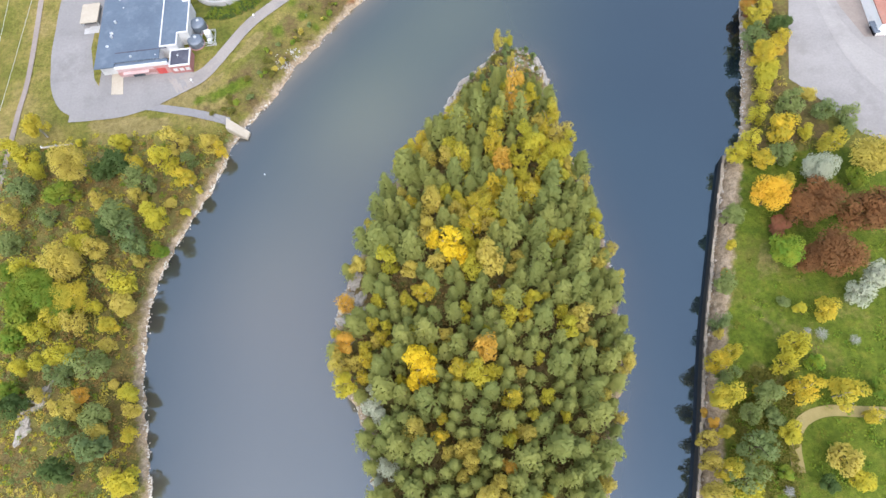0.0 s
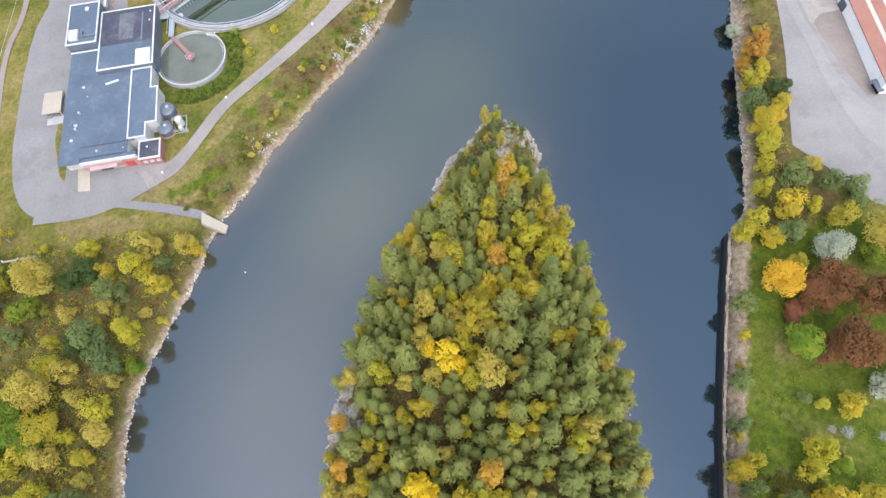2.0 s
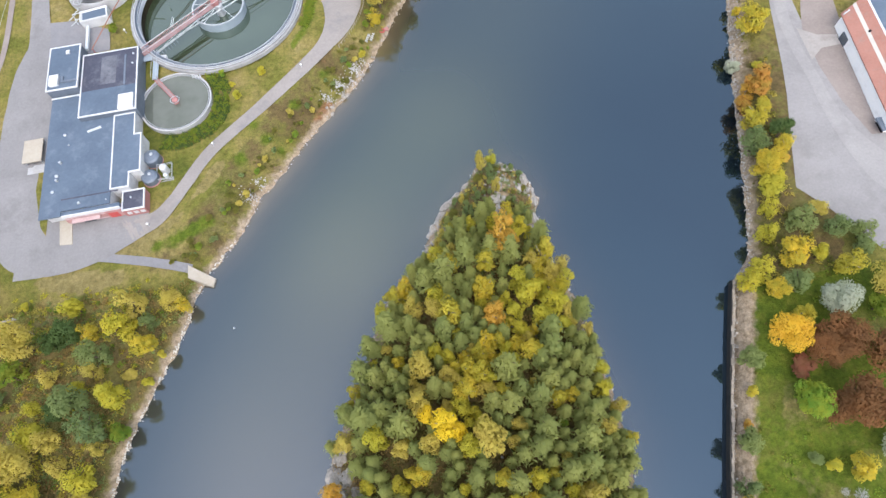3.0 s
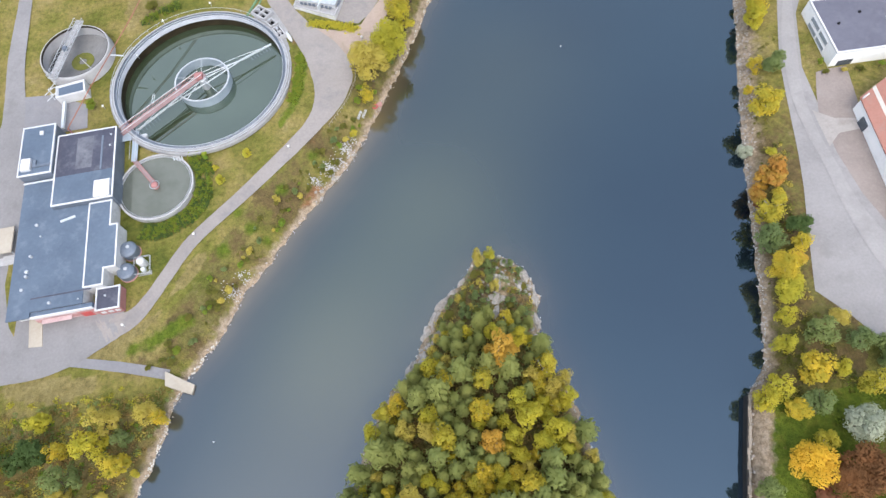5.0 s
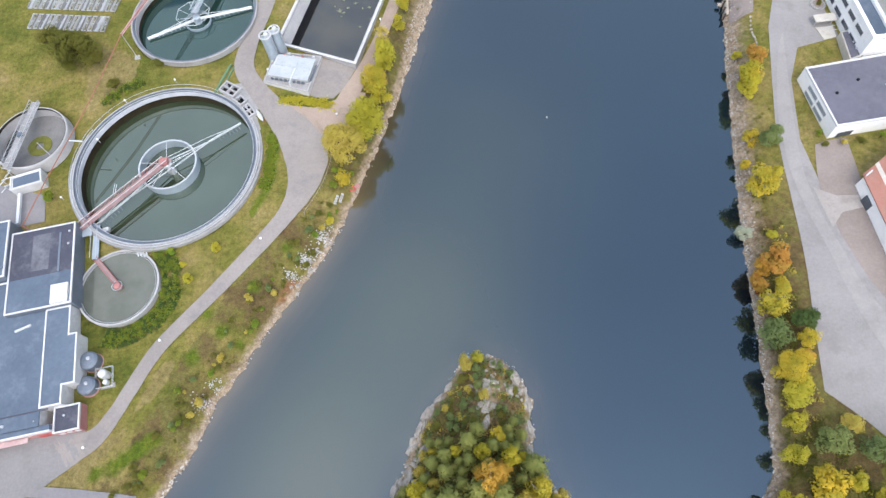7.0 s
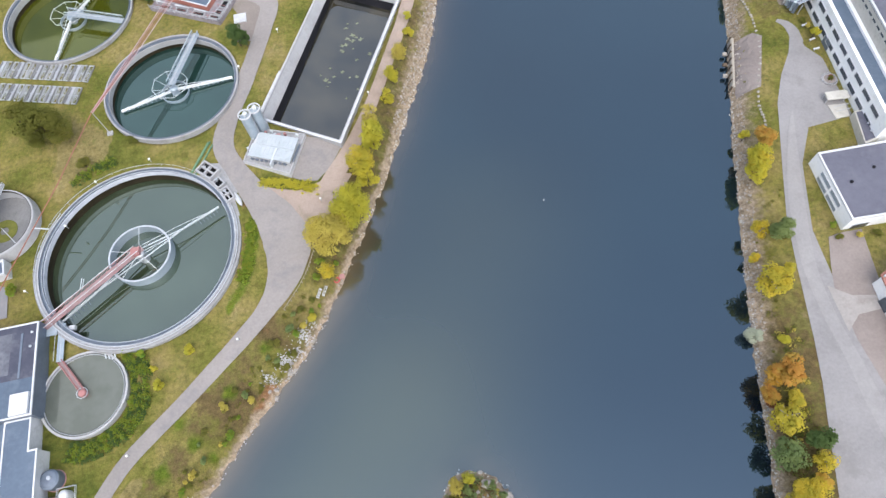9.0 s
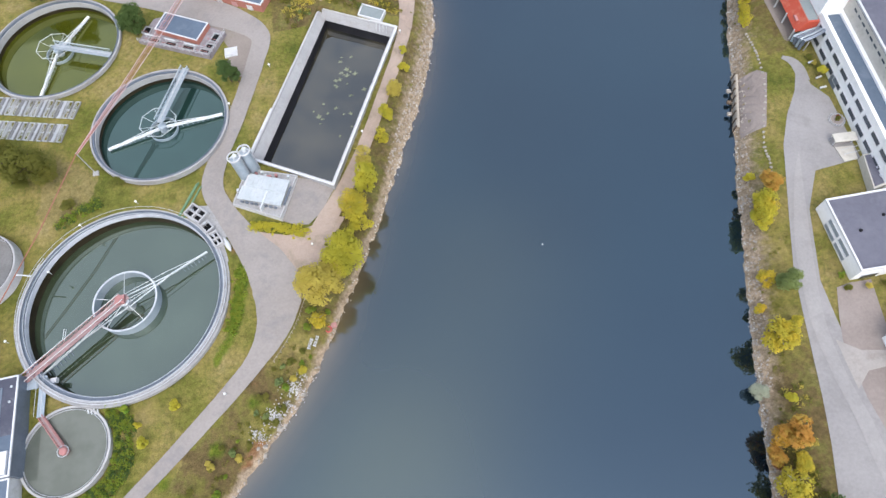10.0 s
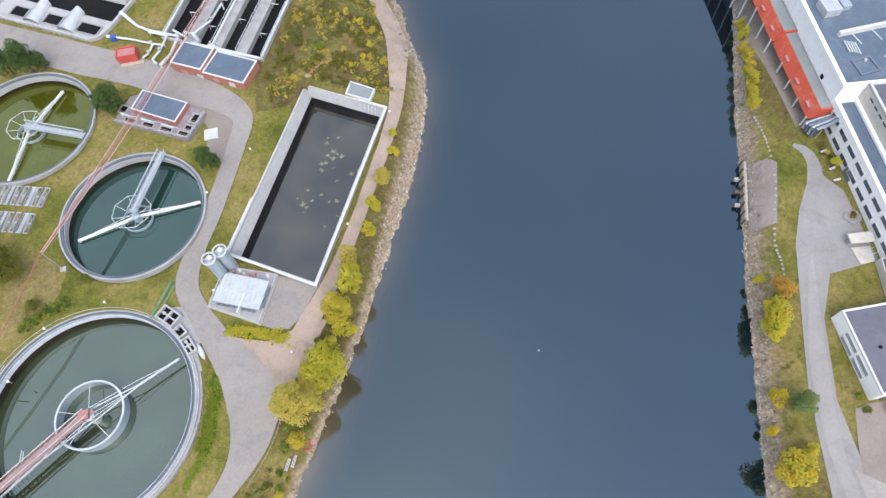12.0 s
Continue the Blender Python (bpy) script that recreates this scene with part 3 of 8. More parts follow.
wood = np.maximum(wood, (gx > -2) * (gx < 34) * (gy > 221) * 0.45)
wood = np.maximum(wood, (gl > 0) * (gy > 86) * (gy < 152) * (gl < 11) * (0.42 + 0.3 * wave(gx, gy, 0.22)))
wood = np.maximum(wood, (gr > 0) * (gy > 183) * (gx > 110) * 0.6)
wood = np.maximum(wood, (gr > 0) * (gr < 16) * np.interp(gy, [56, 64, 112, 122], [0, 0.75, 0.75, 0.35]))
point_attr(me, "shore", shore)
wood = np.maximum(wood, (gl > 0) * (gy > 88) * (gy < 160) * (gl < 10) * (0.56 + 0.4 * wave(gx, gy, 0.3)))
wood = np.maximum(wood, (gx > -1) * (gx < 34) * (gy > 215) * (0.66 + 0.3 * wave(gx, gy, 0.25)))
spot = lambda x, y, r: np.exp(-(np.hypot(gx - x, gy - y) / r) ** 2)
point_attr(me, "wood", wood)
DRY = [[(50.5, 14), (53, 24), (57, 33), (60.5, 42), (63.5, 43), (62, 33), (60, 25), (55.5, 14)], [(-76, 89.6), (-66, 89.4), (-57, 88.2), (-58, 85.8), (-64, 84.4), (-72, 86.4)], [(-61.4, 92.9), (-55.7, 93.4), (-51.5, 93.6), (-52.2, 90.8), (-57.3, 91.6)], [(-52, 94), (-47.8, 96.2), (-45, 99.5), (-49.4, 97.4), (-57, 93.6), (-62, 92.8)],
       [(-44, 101.6), (-40.2, 104.4), (-36.4, 108.8), (-36, 110.4), (-38.2, 110), (-42.4, 105.4)],
       [(-50, 174), (-43.5, 178.2), (-41.5, 183.6), (-45.6, 188), (-50, 190.2), (-53, 184), (-54, 178)]]
point_attr(me, "dry", sum(in_poly(gx, gy, p) * 1.05 + 0.3 * np.exp(-line_dist(gx, gy, np.array(p), True) / 1.2) for p in DRY).clip(0, 1))
point_attr(me, "earth", (0.9 * spot(-12.6, 121.4, 2.2) + 0.8 * spot(-15.4, 118.6, 1.8) + 0.5 * spot(25, 232, 6) + 0.55 * spot(-13.6, 160.5, 2.2) + 0.45 * spot(-12, 133, 2)).clip(0, 1))
tank_d = np.hypot(gx + 36.1, gy - 154.6)
point_attr(me, "lush", (gr > 3) * (gy < 62) * (gx < 120) * (0.72 + 0.3 * wave(gx, gy, 0.2)) + np.exp(-((tank_d - 23.6) / 1.5) ** 2) * (gx > -20) * (gy < 158) * 0.75 + 0.36 * np.exp(-((gx - np.interp(gy, [165, 183, 205], [103.5, 111, 113])) / 2.2) ** 2) * (gy > 163) * (gy < 184) + 0.34 * (gy > 182) * (gx < 4) * (gl > 12) + sum(0.8 * spot(x_, y_, r_) for x_, y_, r_ in ((-47, 93.4, 2.4), (-43.5, 95.2, 2.0), (-40.4, 96.6, 2.0), (-51, 92.4, 1.6), (-33, 110.4, 2.4), (-27, 114.6, 2.0), (-20, 122.4, 2.2), (-12.6, 129.6, 1.8), (-29.8, 118.6, 1.6), (-24.2, 111.4, 1.4))))
cut_holes(me)
me.materials.append(M_GROUND)
ground = tagged(new("ground", me), "grassy river banks and wooded rocky island", "ground", kind="structure")

me, gx, gy = sheet_mesh("water", axis(-112, 150, 3.0, 2400), axis(-30, 285, 3.0, 2400), lambda x, y: x * 0.0)
wl_, wr_, wi_ = shore_dists(gx, gy)
silt = np.interp(gy, [70, 88, 100, 140, 160], [0.07, 0.5, 0.9, 0.7, 0.42]) * np.exp(np.minimum(wl_, 0) / 2.8) + 0.28 * np.exp(np.minimum(wi_, 0) / 3.0)
point_attr(me, "silt", silt.clip(0, 1))
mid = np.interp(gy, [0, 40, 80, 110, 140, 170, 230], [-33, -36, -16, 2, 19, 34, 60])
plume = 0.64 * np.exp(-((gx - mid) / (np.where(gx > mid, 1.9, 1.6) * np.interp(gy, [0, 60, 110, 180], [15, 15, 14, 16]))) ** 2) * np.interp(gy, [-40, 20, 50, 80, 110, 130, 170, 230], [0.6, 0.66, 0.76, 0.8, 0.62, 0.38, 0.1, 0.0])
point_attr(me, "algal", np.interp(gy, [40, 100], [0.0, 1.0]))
# Weight of the painted sky reflection: fades northward and near both banks.
point_attr(me, "sky_sheen", np.interp(gy, [-40, 30, 70, 110], [0.7, 0.55, 0.25, 0.0]) * np.interp(gx, [-58, -38, -10, 30], [0.15, 1.0, 1.0, 0.25]))
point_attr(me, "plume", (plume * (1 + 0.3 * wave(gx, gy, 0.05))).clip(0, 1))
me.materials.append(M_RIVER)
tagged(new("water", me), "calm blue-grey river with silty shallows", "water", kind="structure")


def cut_sheet(name, poly, material, lift, label="", category="road", cell=1.0):
    """A thin paved sheet that follows the ground inside a polygon."""
    bm = bmesh.new()
    bm.faces.new([bm.verts.new((x, y, 0)) for x, y in poly])
    for k, (lo, hi) in enumerate(((min(p[0] for p in poly), max(p[0] for p in poly)), (min(p[1] for p in poly), max(p[1] for p in poly)))):
        v = math.floor(lo) + cell
        while v < hi:
            co, no = ((v, 0, 0), (1, 0, 0)) if k == 0 else ((0, v, 0), (0, 1, 0))
            bmesh.ops.bisect_plane(bm, geom=bm.verts[:] + bm.edges[:] + bm.faces[:], plane_co=co, plane_no=no)
            v += cell
    bmesh.ops.triangulate(bm, faces=bm.faces[:])
    bm.verts.ensure_lookup_table()
    z = height(np.array([v.co.x for v in bm.verts]), np.array([v.co.y for v in bm.verts]))
    for v, zz in zip(bm.verts, z):
        v.co.z = zz + lift
    bmesh.ops.recalc_face_normals(bm, faces=bm.faces[:])
    if sum(f.normal.z for f in bm.faces) < 0:
        bmesh.ops.reverse_faces(bm, faces=bm.faces[:])
    return tagged(finish(name, bm, material), label, category, kind="structure")


def smooth_line(pts, n=8):
    """Catmull-Rom through points of any dimension."""
    P = [np.array(p, float) for p in pts]
    P = [2 * P[0] - P[1]] + P + [2 * P[-1] - P[-2]]
    out = []
    for i in range(1, len(P) - 2):
        for k in range(n):
            t = k / n
            a, b, c, d = P[i - 1:i + 3]
            out.append(0.5 * (2 * b + (c - a) * t + (2 * a - 5 * b + 4 * c - d) * t * t + (3 * b - a - 3 * c + d) * t ** 3))
    return out + [P[-2]]


def ribbon(name, pts, material, lift, label="", category="road"):
    """A road along points (x, y, width)."""
    line = smooth_line(pts)
    bm, prev = bmesh.new(), None
    for i, p in enumerate(line):
        d = line[min(i + 1, len(line) - 1)] - line[max(i - 1, 0)]
        nrm = np.array([-d[1], d[0]]) / max(1e-6, math.hypot(d[0], d[1]))
        edge = [p[:2] + nrm * p[2] * (k / 4 - 0.5) * (1 + 0.012 * math.sin(i * 1.1 + k)) for k in range(5)]
        z = height(np.array([e[0] for e in edge]), np.array([e[1] for e in edge]))
        row = [bm.verts.new((e[0], e[1], zz + lift + 0.07)) for e, zz in zip(edge, z)]
        if prev:
            for k in range(4):
                bm.faces.new((prev[k + 1], prev[k], row[k], row[k + 1]))
        prev = row
    bmesh.ops.recalc_face_normals(bm, faces=bm.faces[:])
    if sum(f.normal.z for f in bm.faces) < 0:
        bmesh.ops.reverse_faces(bm, faces=bm.faces[:])
    return tagged(finish(name, bm, material), label, category, kind="structure")


# ---- roads and paved ground ----
ribbon("road", [(-79.3, 149.6, 5.6), (-80.4, 143, 7.8), (-81.4, 134, 8.4), (-82.3, 123, 8.4), (-82.2, 108, 8.4), (-79.6, 97.8, 8.8), (-73, 94.6, 9.4), (-64, 95.4, 9), (-57, 97.2, 6.5), (-54, 98, 5.2)],
       M_ASPHALT_WEST, 0.12, "pale grey asphalt drive round the plant building")
ribbon("road", [(-57.5, 97.1, 6.4), (-51.2, 98.8, 3.8), (-47.4, 102.5, 2.9), (-44.4, 106.6, 2.8), (-38.8, 113.7, 2.8), (-28.2, 122.4, 2.9), (-16.8, 132.0, 3.3), (-11.1, 137.6, 3.9), (-7.5, 143.4, 6.6), (-6.1, 150, 9.4), (-7.7, 156, 8.4), (-11.4, 162.6, 5.8), (-14.9, 169.5, 4.4), (-17.2, 176, 4.6), (-15.2, 183.5, 4.2), (-11.6, 191, 4), (-8, 200, 4), (-5.2, 208, 4.2), (-3.6, 214.5, 4.6), (-7, 219.6, 6), (-15.5, 226, 8), (-28, 234, 8.2), (-41, 241.2, 9), (-63, 253.5, 9), (-90, 268, 9)],
       M_ASPHALT, 0.12, "pale worn asphalt service road past the tanks")
ribbon("road", [(-78.2, 300, 3.4), (-78.4, 262, 3.4), (-78.6, 225, 3.4), (-78.9, 205, 3.4), (-79.2, 187, 3.4), (-79.6, 177.2, 3.9), (-79.9, 168.6, 4.2), (-79.6, 162, 4.4), (-79.2, 155.4, 5.0), (-79.2, 149.2, 5.5), (-80.4, 142, 7.8)], M_ASPHALT_WEST, 0.11, "pale worn asphalt road running north past the plant")
cut_sheet("pavement", [(-80, 90.2), (-74.5, 89.9), (-68, 90.8), (-61, 92.2), (-52.6, 96), (-52.6, 101), (-75.8, 103.4), (-79, 104)], M_ASPHALT_WEST, 0.15, "worn asphalt yard before the brick facade", "pavement")
cut_sheet("pavement", [(-79, 103), (-73.4, 103), (-73.4, 133), (-74, 146.2), (-79, 146.2)], M_ASPHALT_WEST, 0.14, "asphalt strip along the building", "pavement")
cut_sheet("pavement", [(-77.2, 157.6), (-78.0, 146), (-62, 146), (-62.2, 152.4), (-64.8, 153.7), (-70.7, 156.9)], M_ASPHALT_DARK, 0.16, "grey concrete yard beside the low tank", "pavement")
ribbon("path", [(-64, 92.6, 1.9), (-58, 90.9, 1.9), (-52.2, 89.2, 2.0), (-44.2, 86.6, 2.0)], M_ASPHALT_DARK, 0.1, "narrow asphalt path to the slipway", "path")
ribbon("path", [(1.5, 158.3, 4), (5, 163.2, 3.8), (9.8, 169.9, 3.2), (15.1, 178.8, 2.6), (20.9, 190.2, 2.5), (26.7, 202.2, 2.6), (30.9, 212.8, 2.9), (33.0, 223, 4.2), (34.4, 234, 5.4), (32.6, 244, 5.0), (27, 270, 3.6), (20, 300, 3.6)],
       M_GRAVEL, 0.16, "pinkish gravel track beside the basin", "path")
cut_sheet("pavement", [(-10.4, 164.4), (-8.4, 159.4), (-3.4, 154.4), (-1.6, 151.9), (0.2, 152), (2.4, 154.2), (4.4, 157), (9.2, 164), (5.1, 165.2), (3.5, 163.2), (-2.6, 161.6), (-7, 163)], M_GRAVEL, 0.09, "pinkish gravel triangle at the road junction", "pavement")
cut_sheet("pavement", [(-21.4, 172.4), (-16.8, 171.6), (-14.0, 165.6), (-15.8, 162.6), (-15.0, 158.4), (-16.0, 158.0), (-17.6, 163.6), (-21.5, 168.6)], M_CONC, 0.07, "grey concrete apron by the outlet chambers", "pavement")
cut_sheet("pavement", [(-4.2, 165.5), (-0.8, 163.5), (1.8, 163.2), (4.6, 165.5), (6.6, 168.5), (8.4, 171.2), (0.6, 174.6)], M_ASPHALT, 0.18, "small asphalt lot behind the basin wall", "pavement")
ribbon("path", [(-93, 60, 1.2), (-92, 92, 1.2), (-91.2, 105, 1.2), (-91.4, 128, 1.3), (-90.4, 140, 1.4), (-87.6, 152, 1.4), (-86.4, 185, 1.4)], M_GRAVEL_BROWN, 0.08, "grey gravel footpath through the meadow", "path")
cut_sheet("road", [(113.6, 176.4), (111.6, 172.4), (107.4, 166.9), (103.5, 160), (97.9, 145.2), (93.4, 132.9), (90.8, 122.5), (87.6, 109), (85.4, 101), (82.2, 91.4), (78.4, 79.4), (82.8, 73.4), (88.6, 63.8), (93, 61.4), (150, 52), (150, 92), (104, 92), (101, 94), (96.5, 97), (95.6, 107), (96.3, 117.7), (97.1, 129.5), (101.8, 144.2), (106.9, 152.3), (117.2, 153), (118, 169), (115.7, 173.2), (115.9, 176.0)],
          M_ASPHALT_COOL, 0.08, "pale blue-grey asphalt road and yard along the river halls")
cut_sheet("pavement", [(95.7, 117.5), (95.0, 107), (95.8, 97), (98, 88.0), (103.4, 87.6), (104.6, 117.8), (106.4, 127.6), (102.3, 127.8), (99.4, 127.4), (97.2, 122)], M_GRAVEL_BROWN, 0.1, "brown gravel strip along the hall", "pavement")
cut_sheet("pavement", [(94.5, 118.0), (94.2, 108.7), (97.5, 111.4), (102.6, 111.5), (102.6, 114.2), (98, 115.2)], M_APRON, 0.13, "pale concrete apron before the hall door", "pavement")
cut_sheet("pavement", [(103.6, 180.8), (101.4, 175.2), (98.2, 167), (97.8, 165.4), (102.2, 165.2), (104.6, 170.6), (108.2, 178.8), (107.0, 180.6)], M_GRAVEL_BROWN, 0.16, "bare brown gravel terrace behind the timber quay", "pavement")
ribbon("path", [(114.8, 174.5, 2.6), (115.1, 178.2, 2.6), (114.5, 180.4, 2.0), (113.0, 182.0, 1.0)], M_ASPHALT_COOL, 0.03, "narrow asphalt path end", "path")
cut_sheet("pavement", [(115.6, 186.4), (118.6, 184.6), (120.6, 205), (124.4, 236), (118.6, 236), (117.4, 212), (116.4, 198)], M_GRAVEL_GREY, 0.1, "bare grey gravel under the red gallery", "pavement")
cut_sheet("pavement", [(-12.6, 204.5), (-7.4, 203.5), (-4.6, 209), (-4.8, 214), (-8.4, 219), (-14.6, 224), (-16, 221), (-13.2, 217.2), (-11.2, 213)], M_GRAVEL_GREY, 0.13, "bare pinkish gravel apron", "pavement")
cut_sheet("lawn", [(-75.4, 101.6), (-74.1, 99.4), (-74.0, 104.1), (-74.2, 116.3), (-76.8, 116.5), (-77.2, 111.0)], M_GROUND, 0.2, "grass strip beside the plant wall", "grass")
ribbon("path", [(54.2, 1.5, 2.2), (55.2, 6.2, 2.0), (57.6, 9.4, 2.0), (62, 10.6, 1.9), (68, 9.8, 1.9), (76, 8.6, 1.9), (90, 6, 2)], M_DRYGRASS, 0.06, "mown yellow-green track through the meadow", "path")

ribbon("road", [(105.4, 157, 0.3), (102.2, 150, 1.8), (97.4, 137.6, 3.0), (94.6, 128.2, 2.8), (93.0, 121.5, 2.6), (92.3, 112.5, 2.4), (92.6, 104, 2.6), (92.6, 96, 3.2), (94.0, 87, 5.0), (97.4, 79, 8.0), (104, 72, 10), (116, 66, 11), (140, 60, 12)],
       M_ASPHALT_PALE, 0.07, "paler wheel-worn strip of the riverside road")

# ---- round tanks ----
def windowed(ob_parent, name, a, b, z0, z1, n, gap, material, out=0.04, frame_mat=None):
    """n upright panels along a wall line from a to b (ends inset by gap), each its own part with a frame."""
    a, b = Vector((*a, 0)), Vector((*b, 0))
    d = (b - a)
    L = d.length
    d.normalize()
    nrm = Vector((d.y, -d.x, 0))
    w = (L - gap * (n + 1)) / n
    for i in range(n):
        p = a + d * (gap + i * (w + gap))
        q = p + d * w
        if frame_mat:
            fr = bmesh.new()
            for u, v in (((p, z0), (q, z0)), ((p, z1), (q, z1)), ((p, z0), (p, z1)), ((q, z0), (q, z1))):
                beam(fr, u[0] + nrm * out + Vector((0, 0, u[1])), v[0] + nrm * out + Vector((0, 0, v[1])), 0.12)
            holder = part(name, fr, frame_mat, ob_parent)
        else:
            holder = ob_parent
        bm = bmesh.new()
        beam(bm, p + nrm * out * 0.5 + Vector((0, 0, (z0 + z1) / 2)), q + nrm * out * 0.5 + Vector((0, 0, (z0 + z1) / 2)), out, z1 - z0)
        part("pane" if frame_mat else name, bm, material, holder)


def tank_shell(t, r, zr, zg, zw, water, wall=0.45, gutter=0.5, lining=None):
    part("wall", ring(r - wall, r, zg - 0.6, zr, 96), M_CONC, t)
    part("rim_cap", ring(r - wall + 0.02, r - wall + 0.2, zr, zr + 0.06, 96), M_CONC_PALE, t)
    part("gutter", lathe(bmesh.new(), [(r - wall - 0.002, zr - 0.25), (r - wall - gutter, zr - 0.25), (r - wall - gutter, zr - 0.05), (r - wall - gutter - 0.12, zr - 0.05), (r - wall - gutter - 0.12, zr - 0.45), (r - wall - 0.002, zr - 0.45)], 96), M_SILO, t, "dark overflow gutter")
    part("inner_wall", ring(r - wall - gutter - 0.3, r - wall - 0.1, zw - 1.5, zr - 0.46, 96), lining or M_CONC_PALE, t)
    part("water", disc(r - wall - gutter - 0.28, zw, 96), water, t, "still tank water")


def clarifier_big():
    x, y = -36.1, 154.6
    zr, zg, zw = 6.2, 5.6, 2.9
    t = thing("settling_tank", x, y, 0, "large round tank of grey-green water with faded red bridge", "tank")
    tank_shell(t, 20.5, zr, zg, zw, M_WATER_GREY, 0.5, 0.6, M_LINING)
    part("algae_band", lathe(bmesh.new(), [(19.1, zw - 0.6), (19.08, zw + 1.75), (19.04, zw + 1.75), (19.02, zw - 0.6)], 96), M_ALGAE_SHADE, t, "dark brown algae stain on the wet wall")
    part("outer_ledge", ring(20.5, 21.1, zg - 0.6, zr - 0.35, 96), M_CONC, t)
    part("edge_groove", ring(20.02, 20.16, zr, zr + 0.02, 96), M_ALGAE_SHADE, t, "dark expansion joint round the rim")
    for k in range(3):
        part("hoop", ring(20.5 - 0.02 - 0.24 * k, 20.62 - 0.24 * k, zr - 0.02 + 0.0, zr + 0.07, 96) if k == 0 else ring(19.9 - 0.0, 20.0, zr - 0.0, zr + 0.08, 96) if k == 1 else ring(19.2, 19.28, zr - 0.1, zr + 0.1, 96), M_STEEL, t)
    part("centre_well", ring(6.1, 6.35, zw - 0.8, zw + 2.3, 64), M_STEELBLUE, t, "pale blue-grey steel ring")
    part("well_rim", ring(6.05, 6.42, zw + 2.26, zw + 2.36, 64), M_STEEL, t)
    hub = (0.2, -0.4)
    bm = drum(bmesh.new(), hub[0], hub[1], zw - 0.5, zw + 3.3, 1.0, 24, 0.3)
    part("hub", bm, M_STEEL, t)
    br = truss((-17.6, -12.6, 6.3), (0.2, 0.0, 6.3), 1.5, 0.9, 1.2, 0.085)
    b = part("bridge", br, M_PINKSTEEL, t, "faded red lattice bridge")
    d = Vector((17.8, 12.6, 0)).normalized()
    deck = bmesh.new()
    beam(deck, (-17.6, -12.6, 6.25), (1.0, 0.5, 6.25), 1.5, 0.06)
    part("deck", deck, M_GRATING, b)
    nb = Vector((-d.y, d.x, 0)) * 0.78
    for s_ in (-1, 1):
        part("handrail", tube([Vector((-17.6, -12.6, 7.4)) + nb * s_, Vector((0.2, 0.0, 7.4)) + nb * s_], 0.07, 6), M_WHITESTEEL, b, "white handrail")
    part("ladder", beams(0.09, ((-10.4, -6.6, 7.6), (-9.6, -5.0, 8.6)), ((-10.0, -6.8, 7.6), (-9.2, -5.2, 8.6))), M_WHITESTEEL, b)
    part("drive_house", boxes((-1.1, 0.7, -1.2, 0.5, 6.3, 7.0)), M_PINKSTEEL, t)
    for end, root in (((-15.4, -11.8, 4.9), (0, -0.5, 5.3)), ((16.5, 7.4, 4.9), (0.4, -0.4, 5.3))):
        e_, o_ = Vector(end), Vector(root)
        knee = e_.lerp(o_, 0.45)
        side = Vector((e_.y - o_.y, o_.x - e_.x, 0)).normalized()
        arm = part("scraper_arm", beams(0.34, (e_, knee), h=0.3), M_WHITESTEEL, t, "white tapering scraper arm")
        for s_ in (-1, 1):
            part("strut", beams(0.2, (knee, o_ + side * 1.3 * s_)), M_WHITESTEEL, arm)
            part("tie_rod", tube([e_.lerp(o_, 0.12) + Vector((0, 0, 0.2)), knee + side * 0.55 * s_ + Vector((0, 0, 0.75)), o_ + side * 1.1 * s_ + Vector((0, 0, 1.2))], 0.06, 6), M_WHITESTEEL, arm)
        for k in range(7):
            p = e_.lerp(o_, 0.05 + 0.045 * k) - Vector((0, 0, 0.5))
            part("blade", beams(0.07, (p, p + Vector((0.42, -0.72, -0.25))), h=0.35), M_SILO, arm)
    for k in range(5):
        a = 2 * math.pi * k / 5 + 0.35
        part("stay", beams(0.09, ((hub[0], hub[1], zw + 3.0), (6.2 * math.cos(a), 6.2 * math.sin(a), zw + 2.3))), M_WHITESTEEL, t)
    part("gear_box", boxes((-13.6, -12.4, -13.9, -13.0, 4.6, 5.4)), M_WHITE, t, "small white box on the rim")
    part("landing", boxes((-18.4, -15.4, -14.6, -12.0, 5.9, 6.05)), M_STEELBLUE, t)
    # outlet chambers on the north-east rim
    for r_, a_, hw, hd, cells in ((21.9, 45.5, 2.2, 1.5, 2), (21.2, 34.5, 1.2, 1.0, 1), (21.0, 25.0, 1.8, 1.0, 2)):
        cth, sth = math.cos(radians(a_)), math.sin(radians(a_))
        rot_ = lambda u, v: (r_ * cth + cth * u - sth * v, r_ * sth + sth * u + cth * v)
        zs = max(h1(x + rot_(u_, v_)[0], y + rot_(u_, v_)[1]) for u_ in (0, hd) for v_ in (-hw, 0, hw)) + 0.16
        ch = part("outlet_chamber", rim([rot_(-hd, -hw), rot_(hd, -hw), rot_(hd, hw), rot_(-hd, hw)], zg - 0.8, zs + 0.75, 0.32), M_CONC_PALE, t, "open concrete chamber with dark water")
        part("sump", prism(bmesh.new(), [rot_(-hd + 0.3, -hw + 0.3), rot_(hd - 0.3, -hw + 0.3), rot_(hd - 0.3, hw - 0.3), rot_(-hd + 0.3, hw - 0.3)], zg - 0.7, zs), M_BLACKWATER, ch)
        for c_ in range(1, cells):
            part("cross_wall", prism(bmesh.new(), [rot_(-hd + 0.39, -0.17), rot_(hd - 0.39, -0.17), rot_(hd - 0.39, 0.17), rot_(-hd + 0.39, 0.17)], zg, zs + 0.73), M_CONC_PALE, ch)
